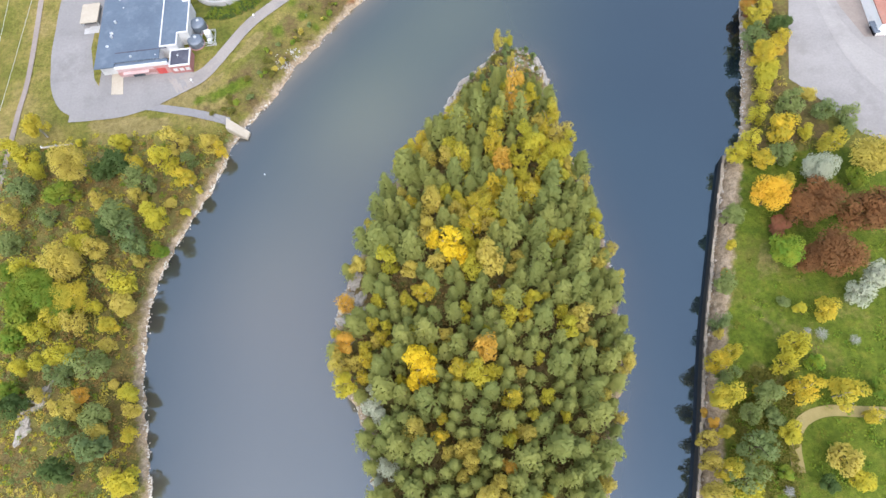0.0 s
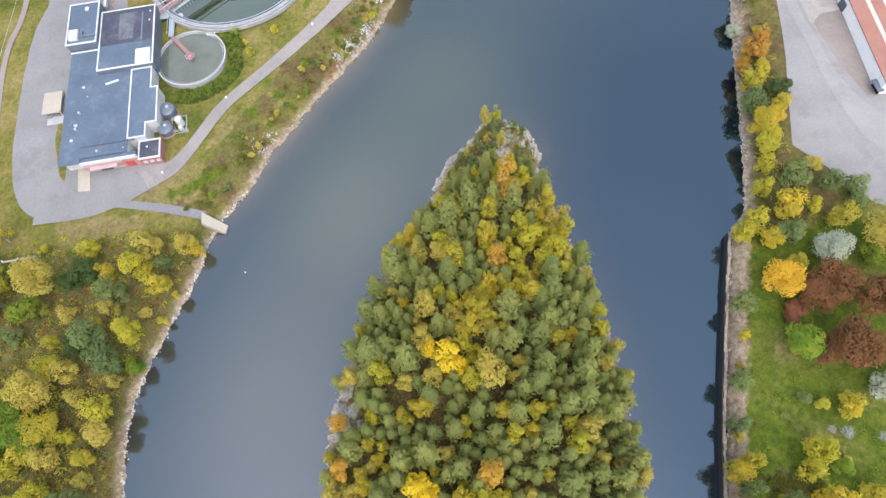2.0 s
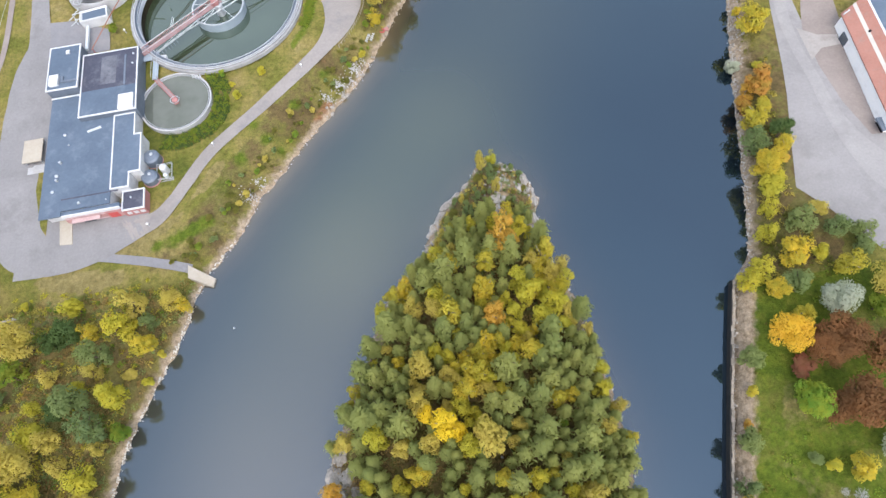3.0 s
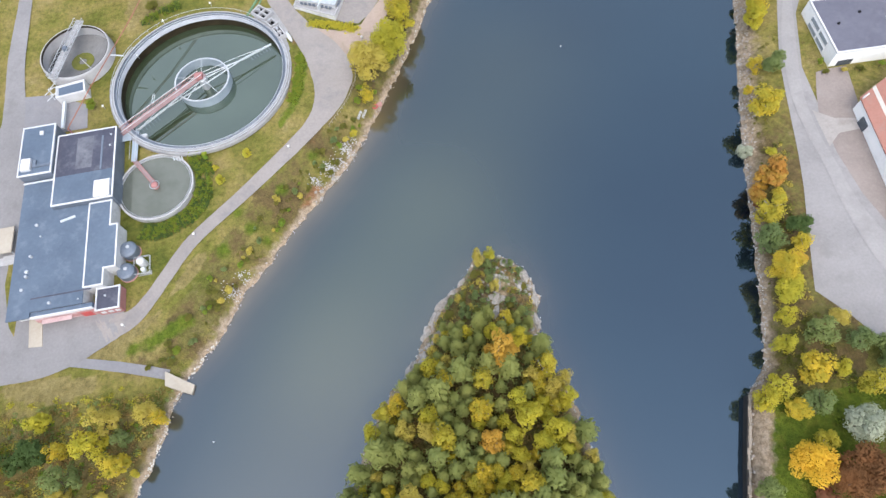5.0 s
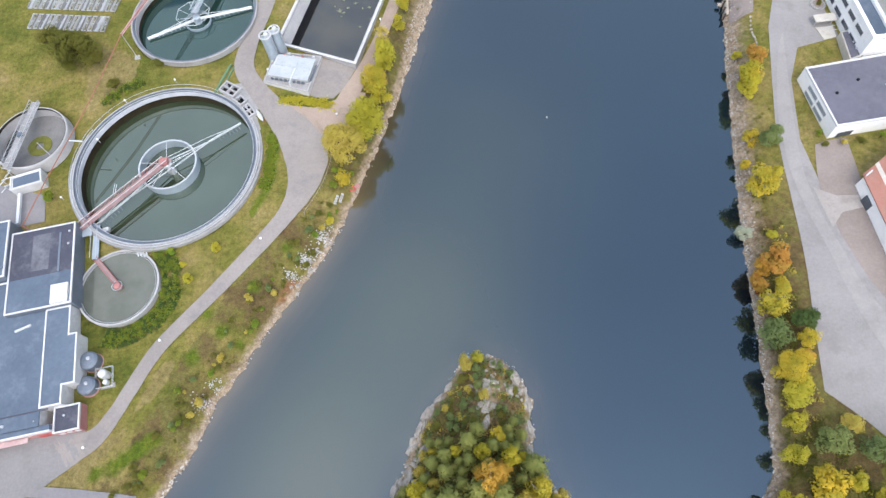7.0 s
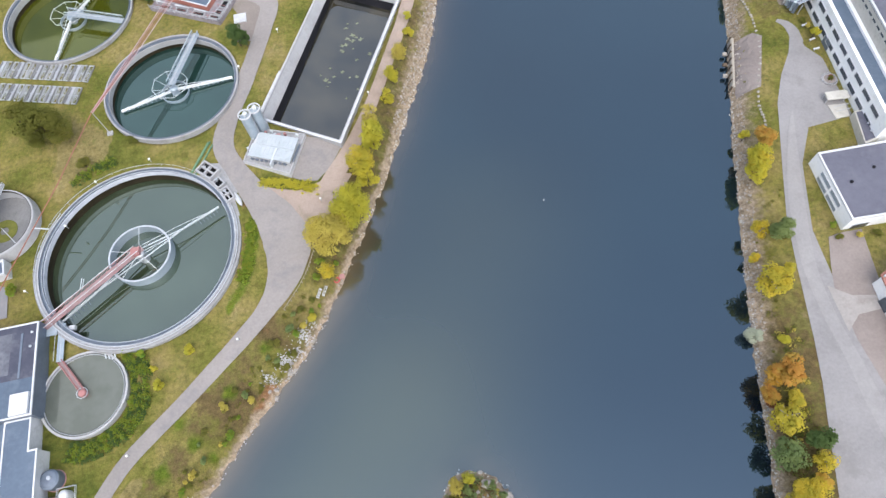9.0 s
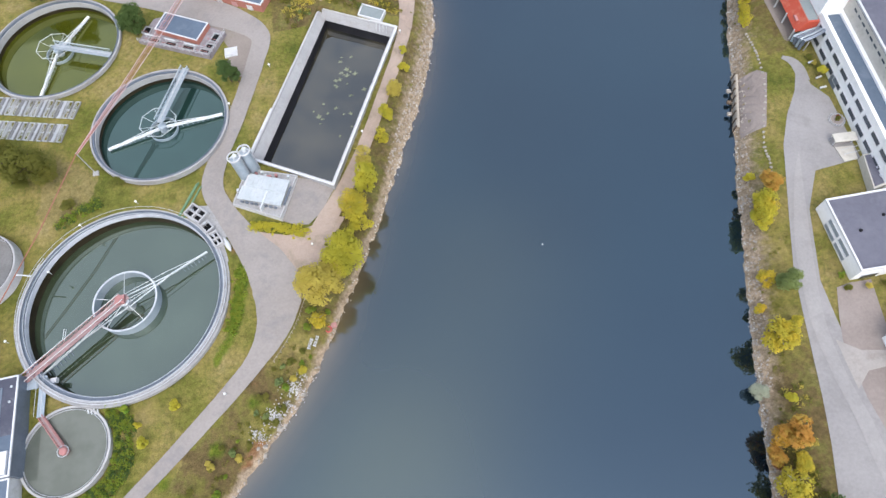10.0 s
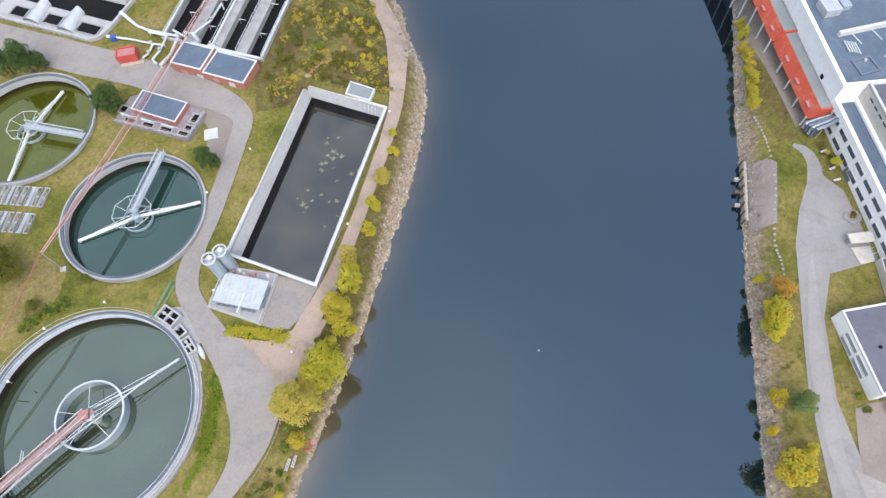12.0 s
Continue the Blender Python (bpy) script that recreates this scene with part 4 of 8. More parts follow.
        if cells == 2:
            part("cross_wall", prism(bmesh.new(), [rot_(-0.15, -hw + 0.39), rot_(0.15, -hw + 0.39), rot_(0.15, hw - 0.39), rot_(-0.15, hw - 0.39)], zg, zs + 0.71), M_CONC_PALE, ch)
        part("gate_wheel", ring(0.2, 0.32, zs + 1.2, zs + 1.26, 12), M_STEEL, ch).matrix_basis = pose(*rot_(0.0, 0.6), 0)
        part("gate_spindle", beams(0.12, ((*rot_(0.0, 0.6), zg), (*rot_(0.0, 0.6), zs + 1.25))), M_STEEL, ch)
    part("inlet_pipe", tube([(11.6, 16.2, 6.4), (12.6, 17.8, 6.55), (15.6, 22.6, 7.0), (16.2, 23.6, 6.4)], 0.3), M_GREENPIPE, t, "green inlet pipe")
    part("inlet_pipe", tube([(12.5, 15.6, 6.4), (13.5, 17.2, 6.5), (16.4, 21.9, 6.95), (17.0, 22.9, 6.4)], 0.2), M_GREENPIPE, t, "green inlet pipe")
    part("landing", boxes((15.2, 16.6, 22.6, 24.0, 6.3, 6.5)), M_CONC_PALE, t)
    part("rail", lathe(bmesh.new(), [(20.3, 7.1), (20.36, 7.1), (20.36, 7.16), (20.3, 7.16)], 96), M_STEEL, t)
    for k in range(48):
        a = 2 * math.pi * k / 48
        part("rail_post", beams(0.05, ((20.33 * math.cos(a), 20.33 * math.sin(a), 6.2), (20.33 * math.cos(a), 20.33 * math.sin(a), 7.12))), M_STEEL, t)


def clarifier_mid(x, y, r, zr, zg, zw, water, walk_to, arm, label):
    t = thing("settling_tank", x, y, 0, label, "tank", "clarifiers")
    tank_shell(t, r, zr, zg, zw, water, 0.4, 0.35)
    part("hub", drum(bmesh.new(), 0, 0, zw - 0.4, zw + 2.0, 0.9, 20, 0.3), M_STEELBLUE, t)
    part("centre_well", ring(3.0, 3.15, zw - 0.4, zw + 0.7, 40), M_STEELBLUE, t)
    oct_ = [(4.2 * math.cos(math.pi / 4 * k + 0.2) - 0.6, 4.2 * math.sin(math.pi / 4 * k + 0.2) + 0.8, zw + 2.2) for k in range(8)]
    for k in range(8):
        part("guard_rail", beams(0.1, (oct_[k], oct_[(k + 1) % 8])), M_WHITESTEEL, t)
    for k in range(8):
        part("stay", beams(0.07, (oct_[k], (0, 0, zw + 1.4))), M_WHITESTEEL, t)
    part("bridge", truss((0, 0, zr + 0.1), (walk_to[0], walk_to[1], zr + 0.1), 1.5, 0.9, 1.3, 0.1), M_STEELBLUE, t, "pale blue-grey lattice bridge")
    dk = bmesh.new()
    beam(dk, (0, 0, zr + 0.05), (walk_to[0], walk_to[1], zr + 0.05), 1.3, 0.05)
    part("deck", dk, M_STEEL, t)
    for s, (ax, ay) in enumerate(arm):
        bar = part("scraper_arm", beams(0.5, ((0, 0, zw + 1.1), (ax, ay, zw + 0.6)), h=0.45), M_WHITEWALL, t, "white tapering scraper arm")
        nrm_ = Vector((-ay, ax, 0)).normalized() * 0.55
        for s_ in (-1, 1):
            part("tie_rod", beams(0.09, (Vector((0, 0, zw + 1.9)) + nrm_ * s_, (ax * 0.93, ay * 0.93, zw + 0.8))), M_WHITESTEEL, bar)
        for k in range(10):
            p = Vector((ax, ay, 0)) * (0.98 - k * 0.085)
            p.z = zw + 0.5
            part("blade", beams(0.09, (p, p + Vector((0.3, -0.42, -0.25))), h=0.3), M_STEELBLUE, bar)
    a0 = math.atan2(walk_to[1], walk_to[0])
    # Shadow and reflection at the wall foot, painted as a dark ring.
    part("algae_band", lathe(bmesh.new(), [(r - 1.02, zw - 0.4), (r - 1.02, zw + 0.9), (r - 1.08, zw + 0.9), (r - 1.1, zw - 0.4)], 96), M_ALGAE_SHADE, t, "dark ring painting the wall's shadow and reflection")
    for s_ in (-0.75, 0.75):
        off_ = Vector((-math.sin(a0), math.cos(a0), 0)) * s_
        part("handrail", tube([Vector((0, 0, zr + 1.2)) + off_, Vector((*walk_to, zr + 1.2)) + off_], 0.06, 6), M_WHITESTEEL, t)
    return t


def small_tank():
    t = thing("sludge_tank", -46.3, 127.5, 0, "small round tank of still grey water with red bridge", "tank")
    part("wall", ring(7.75, 8.15, 3.2, 5.1, 72), M_CONC_PALE, t)
    part("weir", ring(7.45, 7.52, 4.5, 5.05, 72), M_STEEL, t)
    part("water", disc(7.76, 4.75, 72), M_WATER_SLUDGE, t)
    part("bridge", truss((-4.6, 7.2, 5.1), (0, 0.3, 5.1), 0.8, 0.7, 1.1, 0.11), M_PINKBRICK, t, "faded red lattice bridge")
    dk = bmesh.new()
    beam(dk, (-4.6, 7.2, 5.12), (0, 0.3, 5.12), 0.7, 0.06)
    part("deck", dk, M_GRATING, t)
    part("hub", drum(bmesh.new(), 0, 0, 4.6, 5.9, 0.7, 20, 0.2), M_PINKBRICK, t)
    part("hub_rail", ring(0.95, 1.05, 5.6, 5.7, 24), M_STEEL, t)
    g = thing("gangway", 0, 0, 0, "grey steel gangway between the two tanks", "walkway")
    part("deck", beams(1.3, ((-50.6, 142.2, 5.9), (-51.0, 134.6, 5.4)), h=0.12), M_STEELBLUE, g)
    part("handrail", beams(0.07, ((-50.0, 142.2, 6.9), (-50.4, 134.6, 6.4)), ((-51.2, 142.2, 6.9), (-51.6, 134.6, 6.4))), M_STEEL, g)
    for k in range(4):
        part("post", beams(0.15, ((-50.6 - 0.1 * k, 141.8 - 2.3 * k, 3.2), (-50.6 - 0.1 * k, 141.8 - 2.3 * k, 5.8 - 0.15 * k))), M_STEEL, g)
    p = thing("pipe_rack", 0, 0, 0, "four short white pipes joining two tanks", "pipe")
    for k in range(4):
        part("pipe", beams(0.22, ((-43.2 + 0.62 * k, 136.6 - 0.1 * k, 5.1), (-42.4 + 0.62 * k, 133.5 - 0.2 * k, 4.9))), M_WHITESTEEL, p)


def low_tank():
    x, y, R_, zr = -64.6, 166.35, 8.05, 8.7
    t = thing("drained_tank", x, y, 0, "drained round concrete tank with a steel bridge and algae", "tank")
    bm = bmesh.new()
    lathe(bm, [(R_ - 0.3, zr), (R_, zr), (R_ + 0.12, zr - 0.4), (R_ + 0.5, 4.6), (R_ - 0.35, 4.6)], 72)
    part("wall", bm, M_CONC_PALE, t, "pinkish grey battered concrete wall")
    part("rim_joint", ring(R_ - 0.36, R_ - 0.28, zr - 0.5, zr + 0.03, 72), M_ALGAE_SHADE, t, "dark line inside the rim")
    part("floor", lathe(bmesh.new(), [(R_ - 0.34, 6.0), (4.0, 5.4), (2.4, 5.1), (0.02, 5.1)], 48, False), M_CONC_DAMP, t)
    part("algae", ring(0.9, 2.7, 5.15, 5.25, 32), M_MOSS, t, "olive-green algae in the sump")
    cres = [(7.6 * math.cos(a_), 7.6 * math.sin(a_)) for a_ in np.linspace(2.3, 3.9, 14)]
    part("puddle", prism(bmesh.new(), cres, 5.5, 5.93), M_WATER_BASIN, t, "dark puddle against the wall")
    part("bridge", truss((0.6, R_ + 1.4, zr + 0.1), (-4.4, -R_ + 0.6, zr + 0.1), 1.9, 0.9, 1.5, 0.1), M_STEEL, t)
    dk = bmesh.new()
    beam(dk, (0.6, R_ + 1.4, zr + 0.05), (-4.4, -R_ + 0.6, zr + 0.05), 1.7, 0.07)
    part("deck", dk, M_CONC, t)
    part("drive_box", boxes((-2.4, -1.5, 0.2, 1.2, zr + 0.1, zr + 0.9)), M_SILO, t)
    part("scraper_arm", beams(0.14, ((-0.4, 0.6, 5.8), (2.8, -3.6, 5.6))), M_STEEL, t)
    part("rim_pipe", beams(0.22, ((-55.9 - x, 163.2 - y, 8.7), (-52.9 - x, 162.3 - y, 8.7))), M_WHITESTEEL, t)
    h = thing("pump_hut", 0.75, -1.2, 1.2, "low white hut with a flat dark-blue roof", "hut")
    poly = [(-69.0, 154.9), (-62.3, 155.6), (-62.8, 159.0), (-69.2, 158.2)]
    part("wall", prism(bmesh.new(), poly, 4.4, 6.7), M_WHITE, h)
    part("roof", rim(poly, 6.7, 6.95, 0.22), M_TRIM, h)
    part("roof_deck", prism(bmesh.new(), [(-68.4, 155.5), (-62.9, 156.1), (-63.2, 158.4), (-68.6, 157.7)], 6.7, 6.8), M_ROOF, h)
    f = thing("looped_pipework", 0.75, -1.2, 1.2, "white looped pipework beside the hut", "pipe")
    for k, (px, py) in enumerate(((-70.4, 160.4), (-71.4, 158.4), (-70.6, 156.6))):
        part("pipe_loop", beams(0.14, ((px, py, 4.5), (px, py, 6.3)), ((px, py, 6.3), (px + 2.0, py + 0.3, 6.3)), ((px - 1.2, py - 0.8, 5.4), (px + 0.4, py + 1.2, 5.4))), M_WHITESTEEL, f)
    part("riser", beams(0.6, ((-67.4, 147.0, 5.6), (-67.6, 154.5, 5.6))), M_WHITESTEEL, f, "wide white duct")


clarifier_big()
clarifier_mid(-27.7, 194.7, 15.4, 8.3, 7.6, 5.5, M_WATER_TEAL, (6.2, 14.4), [(-12.3, -2.9), (13.3, 1.0)], "round concrete tank of teal water with a white scraper")
clarifier_mid(-52.4, 223.2, 15.8, 9.0, 8.3, 6.2, M_WATER_OLIVE, (13.6, -6.2), [(-3.6, -13.0), (6.4, 10.6)], "round concrete tank of olive-green water with a white scraper")
small_tank()
low_tank()

# ---- plant building on the west bank ----
def plant_building():
    g = 3.2
    b = thing("treatment_building", 0, 0, 0, "low white and brick plant building with flat blue-grey roofs", "building")
    blocks = [
        ("wall", [(-73, 102.4), (-58.8, 102.4), (-58.8, 124.5), (-66.3, 124.5), (-66.3, 132.4), (-73, 132.4)], g, 7.1, M_WHITE),
        ("wall", [(-58.8, 105.4), (-55, 105.4), (-55, 108.9), (-52.7, 108.9), (-52.7, 118.5), (-54.2, 118.5), (-54.2, 124.5), (-58.8, 124.5)], g, 7.3, M_WHITE),
        ("wall", [(-66.3, 124.5), (-53.5, 124.5), (-53.5, 142.4), (-66.3, 142.4)], g, 8.35, M_SILO),
        ("wall", [(-73.4, 132.6), (-66.5, 132.6), (-66.5, 145.1), (-73.4, 145.1)], g, 9.35, M_SILO),
    ]
    for nm, poly, z0, z1, mt in blocks:
        part(nm, prism(bmesh.new(), poly, z0, z1), mt, b)
    roofs = [
        ([(-73.4, 101.0), (-68.9, 101.0), (-68.9, 102.2), (-58.8, 102.2), (-58.8, 124.4), (-66.2, 124.4), (-66.2, 132.5), (-73.2, 132.5)], 7.1, 7.32, M_ROOF),
        ([(-58.8, 105.4), (-55, 105.4), (-55, 108.9), (-52.7, 108.9), (-52.7, 118.5), (-54.2, 118.5), (-54.2, 124.4), (-58.8, 124.4)], 7.3, 7.42, M_ROOF),
        ([(-66.2, 124.6), (-53.6, 124.6), (-53.6, 131.6), (-66.2, 131.6)], 8.35, 8.5, M_ROOF),
        ([(-66.2, 131.6), (-53.6, 131.6), (-53.6, 142.3), (-66.2, 142.3)], 8.35, 8.52, M_ROOF_DARK),
        ([(-73.4, 132.6), (-66.5, 132.6), (-66.5, 145.1), (-73.4, 145.1)], 9.35, 9.5, M_ROOF),
    ]
    for poly, z0, z1, mt in roofs:
        part("roof", prism(bmesh.new(), poly, z0, z1), mt, b)
    part("parapet", rim([(-66.3, 124.5), (-53.5, 124.5), (-53.5, 142.4), (-66.3, 142.4)], 8.3, 8.6, 0.3), M_TRIM, b, "white parapet flashing")
    part("parapet", rim([(-73.5, 132.5), (-66.4, 132.5), (-66.4, 145.2), (-73.5, 145.2)], 9.3, 9.6, 0.28), M_TRIM, b, "white parapet flashing")
    part("parapet", rim([(-58.9, 105.3), (-54.9, 105.3), (-54.9, 108.8), (-52.6, 108.8), (-52.6, 118.6), (-54.1, 118.6), (-54.1, 124.45), (-58.9, 124.45)], 7.3, 7.55, 0.28), M_TRIM, b, "white parapet flashing")
    part("eaves_trim", boxes((-73.3, -66.4, 131.9, 132.2, 7.3, 7.5)), M_TRIM, b)
    # low south front
    part("wall", boxes((-68.9, -57.0, 101.2, 102.38, g, 6.2)), M_PINKPALE, b, "white rendered front with a faded pink band")
    part("band", boxes((-68.95, -60.6, 101.1, 101.2, 4.2, 5.2)), M_PINK, b)
    part("band", boxes((-60.6, -57.0, 101.1, 101.2, g, 5.9)), M_PINK, b)
    part("wall", boxes((-57.0, -52.4, 100.7, 105.38, g, 5.7)), M_PINKBRICK, b, "red brick end with white panels")
    part("roof", boxes((-56.9, -52.5, 100.8, 105.3, 5.7, 5.85)), M_ROOF_DARK, b)
    part("parapet", rim([(-57.0, 100.6), (-52.3, 100.6), (-52.3, 105.36), (-57.0, 105.36)], 5.68, 6.1, 0.25), M_TRIM, b)
    part("roof", boxes((-69.0, -57.0, 101.3, 102.18, 6.2, 7.0)), M_ROOF, b, "blue-grey lower roof")
    part("eaves_trim", boxes((-69.1, -57.0, 101.05, 101.3, 6.2, 7.05)), M_TRIM, b)
    part("canopy", boxes((-67.6, -61.8, 100.2, 101.1, 5.2, 5.4)), M_PINKPALE, b, "pale canopy over the entrance")
    for k in range(3):
        part("panel", boxes((-56.4 + 1.4 * k, -55.5 + 1.4 * k, 100.6, 100.7, 4.2, 5.0)), M_WHITE, b)
    part("door", boxes((-60.2, -58.2, 101.05, 101.1, g, 5.3)), M_RED, b, "red entrance door")
    part("door", boxes((-66.0, -63.4, 101.05, 101.1, g, 4.1)), M_GLASS, b)
    # roof fittings
    part("skylight", boxes((-57.4, -54.1, 124.9, 128.8, 8.5, 8.95)), M_TRIM, b, "white square skylight")
    part("skylight", boxes((-72.6, -70.6, 133.6, 136.4, 9.5, 10.2)), M_TRIM, b, "white square roof hatch")
    part("skylight", boxes((-69.6, -68.8, 142.6, 143.5, 9.5, 9.8)), M_TRIM, b)
    part("duct", boxes((-70.2, -66.6, 134.2, 134.7, 9.5, 9.9), (-70.2, -69.6, 134.7, 136.0, 9.5, 9.9)), M_SILO, b)
    part("duct", beams(0.35, ((-64.5, 121.2, 7.5), (-61.6, 121.9, 7.5))), M_WHITESTEEL, b)
    for vx, vy, r, hh in ((-69.5, 121.4, 0.5, 0.5), (-69.8, 114.2, 0.4, 0.9), (-70.4, 111.0, 0.55, 0.5), (-70.2, 109.8, 0.4, 1.0), (-71.0, 107.2, 0.5, 0.4), (-68.4, 118.6, 0.25, 0.4), (-65.2, 103.4, 0.4, 0.6), (-59.6, 103.2, 0.2, 0.4), (-55.2, 103.6, 0.3, 0.5), (-54.6, 140.4, 0.35, 0.4), (-54.7, 137.6, 0.35, 0.4)):
        part("vent", drum(bmesh.new(), vx, vy, 5.8 if vy < 104.5 and vx > -57 else 8.5 if vx > -56 else 7.3, (5.8 if vy < 104.5 and vx > -57 else 8.5 if vx > -56 else 7.3) + hh * 0.7, r * 0.68, 14, 0.08), M_STEEL, b)
    part("seam", boxes((-69.0, -57.2, 104.8, 105.1, 7.32, 7.36)), M_ROOF_DARK, b)
    part("worn_patch", boxes((-61.9, -58.4, 132.8, 140.9, 8.515, 8.528)), M_ROOF_WORN, b, "pale worn patch on the dark roof")
    part("cable_tray", boxes((-56.6, -56.2, 131.8, 140.5, 8.52, 8.62)), M_SILO, b)
    # loading dock and ramp
    d = thing("loading_dock", 0, 0, 0, "beige flat-roofed loading dock against the plant wall", "dock")
    part("roof", boxes((-80.0, -75.8, 117.6, 123.6, 5.0, 5.25)), M_CONC_WARM, d)
    for px, py in ((-79.6, 118.0), (-79.6, 123.2), (-76.2, 118.0), (-76.2, 123.2)):
        part("post", boxes((px - 0.12, px + 0.12, py - 0.12, py + 0.12, g, 5.0)), M_STEEL, d)
    part("ramp", boxes((-79.4, -75.8, 115.4, 117.6, g, 3.9)), M_CONC_PALE, d)
    r = thing("concrete_ramp", 0, 0, 0, "pale sandy concrete loading ramp before the facade", "ramp")
    bm = bmesh.new()
    prism(bm, [(-70.9, 96.6), (-68.2, 96.3), (-68.8, 102.4), (-71.4, 102.8)], g - 0.3, 3.62)
    part("slab", bm, M_CONC_WARM, r)
    # silos and dosing plant on the east side
    for k, (sx, sy) in enumerate(((-51.4, 113.2), (-51.9, 108.6))):
        s = thing("storage_silo", sx, sy, 0, "dark grey upright storage silo beside the plant wall", "silo", "dosing silos")
        part("body", drum(bmesh.new(), 0, 0, g, 6.1 - 0.5 * k, 1.75, 28, 0.5), M_SILO, s)
        part("skirt", ring(1.76, 1.9, g - 0.1, g + 0.5, 28), M_PINK, s)
        part("cap", drum(bmesh.new(), 0.3, 0.2, 5.9 - 0.5 * k, 6.4 - 0.5 * k, 0.35, 14, 0.1), M_STEEL, s)
    e = thing("dosing_unit", -49.0, 109.7, 0, "white dosing tank on a railed concrete pad", "machine")
    part("pad", boxes((-1.7, 1.7, -2.0, 2.0, g - 0.2, g + 0.25)), M_CONC, e)
    part("tank", drum(bmesh.new(), 0.1, 0.5, g + 0.25, g + 2.5, 0.85, 20, 0.4), M_WHITE, e)
    part("tank", drum(bmesh.new(), 0.2, -0.9, g + 0.25, g + 1.3, 0.5, 16, 0.2), M_WHITESTEEL, e)
    for z in (g + 0.9, g + 1.3):
        part("rail", beams(0.08, ((-1.6, -1.9, z), (1.6, -1.9, z)), ((1.6, -1.9, z), (1.6, 1.9, z)), ((1.6, 1.9, z), (-1.6, 1.9, z)), ((-1.6, 1.9, z), (-1.6, -1.9, z))), M_STEEL, e)


plant_building()

# ---- storm basin, pump house and silos ----
def storm_basin():
    b = thing("storm_basin", 0, 0, 0, "long open concrete basin of murky water with white walls", "basin")
    outer = [(8.2, 170.3), (28.6, 210.8), (11.1, 221.9), (-9.0, 181.2)]
    part("wall", rim(outer, 3.6, 7.5, 0.55), M_CONC_PALE, b, "white-washed concrete wall")
    part("coping", rim([(8.3, 170.0), (28.9, 210.8), (11.1, 222.2), (-9.3, 181.2)], 7.5, 7.62, 0.5), M_WHITE, b)
    top = [(8.0, 171.2), (27.9, 210.7), (11.3, 221.1), (-8.2, 181.3)]
    low = [(7.6, 172.0), (27.3, 210.0), (11.9, 219.8), (-6.9, 180.9)]
    bm = bmesh.new()
    va, vb = [bm.verts.new((x, y, 7.3)) for x, y in top], [bm.verts.new((x, y, 5.0)) for x, y in low]
    for k in range(4):
        bm.faces.new((va[k], va[(k + 1) % 4], vb[(k + 1) % 4], vb[k]))
    part("battered_face", bm, M_CONC_PALE, b, "grey sloping concrete lining")
    # Inward-leaning black face: paints the lining's dark reflection as a band above the water.
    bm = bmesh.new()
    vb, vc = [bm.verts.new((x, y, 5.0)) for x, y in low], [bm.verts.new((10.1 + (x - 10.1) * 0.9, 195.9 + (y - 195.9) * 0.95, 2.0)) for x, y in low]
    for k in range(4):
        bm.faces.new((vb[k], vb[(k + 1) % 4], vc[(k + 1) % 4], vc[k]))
    part("wet_wall", bm, M_DARK, b, "black lower wall with the dark reflection put into its colour")
    bm = bmesh.new()
    bm.faces.new([bm.verts.new((x, y, 3.2)) for x, y in low])
    part("water", bm, M_WATER_BASIN, b)
    weed = random.Random(5)
    for cx_, cy_, n_, sp_ in ((14.6, 203.6, 9, 1.5), (11.4, 200.2, 3, 0.7), (6.8, 192.6, 6, 1.3), (15.2, 208.8, 2, 0.6), (12.8, 190.6, 5, 1.6), (17.6, 198.4, 4, 1.8)):
        for k in range(n_):
            wx, wy, ws = cx_ + weed.gauss(0, sp_), cy_ + weed.gauss(0, sp_), weed.uniform(0.25, 0.6)
            ph = weed.uniform(0, 6)
            pts = [(wx + ws * (1 + 0.55 * math.sin(a_ * 5 + ph)) * math.cos(a_), wy + ws * 0.8 * (1 + 0.6 * math.cos(a_ * 4 + ph)) * math.sin(a_)) for a_ in np.linspace(0, 2 * math.pi, 25)[:-1]]
            part("weed", prism(bmesh.new(), pts, 3.17, 3.22), M_WEED, b, "floating pale green weed")
    for k in range(4):
        part("ladder", beams(0.09, ((24.0 + 0.75 * k, 213.0 - 0.48 * k, 7.6), (23.7 + 0.75 * k, 212.3 - 0.48 * k, 6.0))), M_WHITESTEEL, b)
    s = thing("inlet_house", 0, 0, 0, "small white-walled inlet house with a flat grey roof", "hut")
    poly = [(20.0, 216.2), (25.2, 212.9), (26.9, 216.0), (21.6, 219.6)]
    part("wall", prism(bmesh.new(), poly, 5.6, 8.1), M_WHITE, s)
    part("parapet", rim(poly, 8.1, 8.3, 0.25), M_TRIM, s)
    part("roof", prism(bmesh.new(), [tuple(Vector((23.4, 216.2)) + (Vector(p) - Vector((23.4, 216.2))) * 0.88) for p in poly], 8.1, 8.18), M_ROOF_GREY, s)
    a = thing("jib_crane", 12.0, 223.5, 0, "small jib crane with a thin arm beside the basin", "crane")
    part("base", drum(bmesh.new(), 0, 0, 7.0, 8.6, 0.55, 16, 0.2), M_GRAVEL, a)
    part("jib", beams(0.14, ((0, 0, 8.5), (4.6, 2.6, 9.4))), M_PINKSTEEL, a)


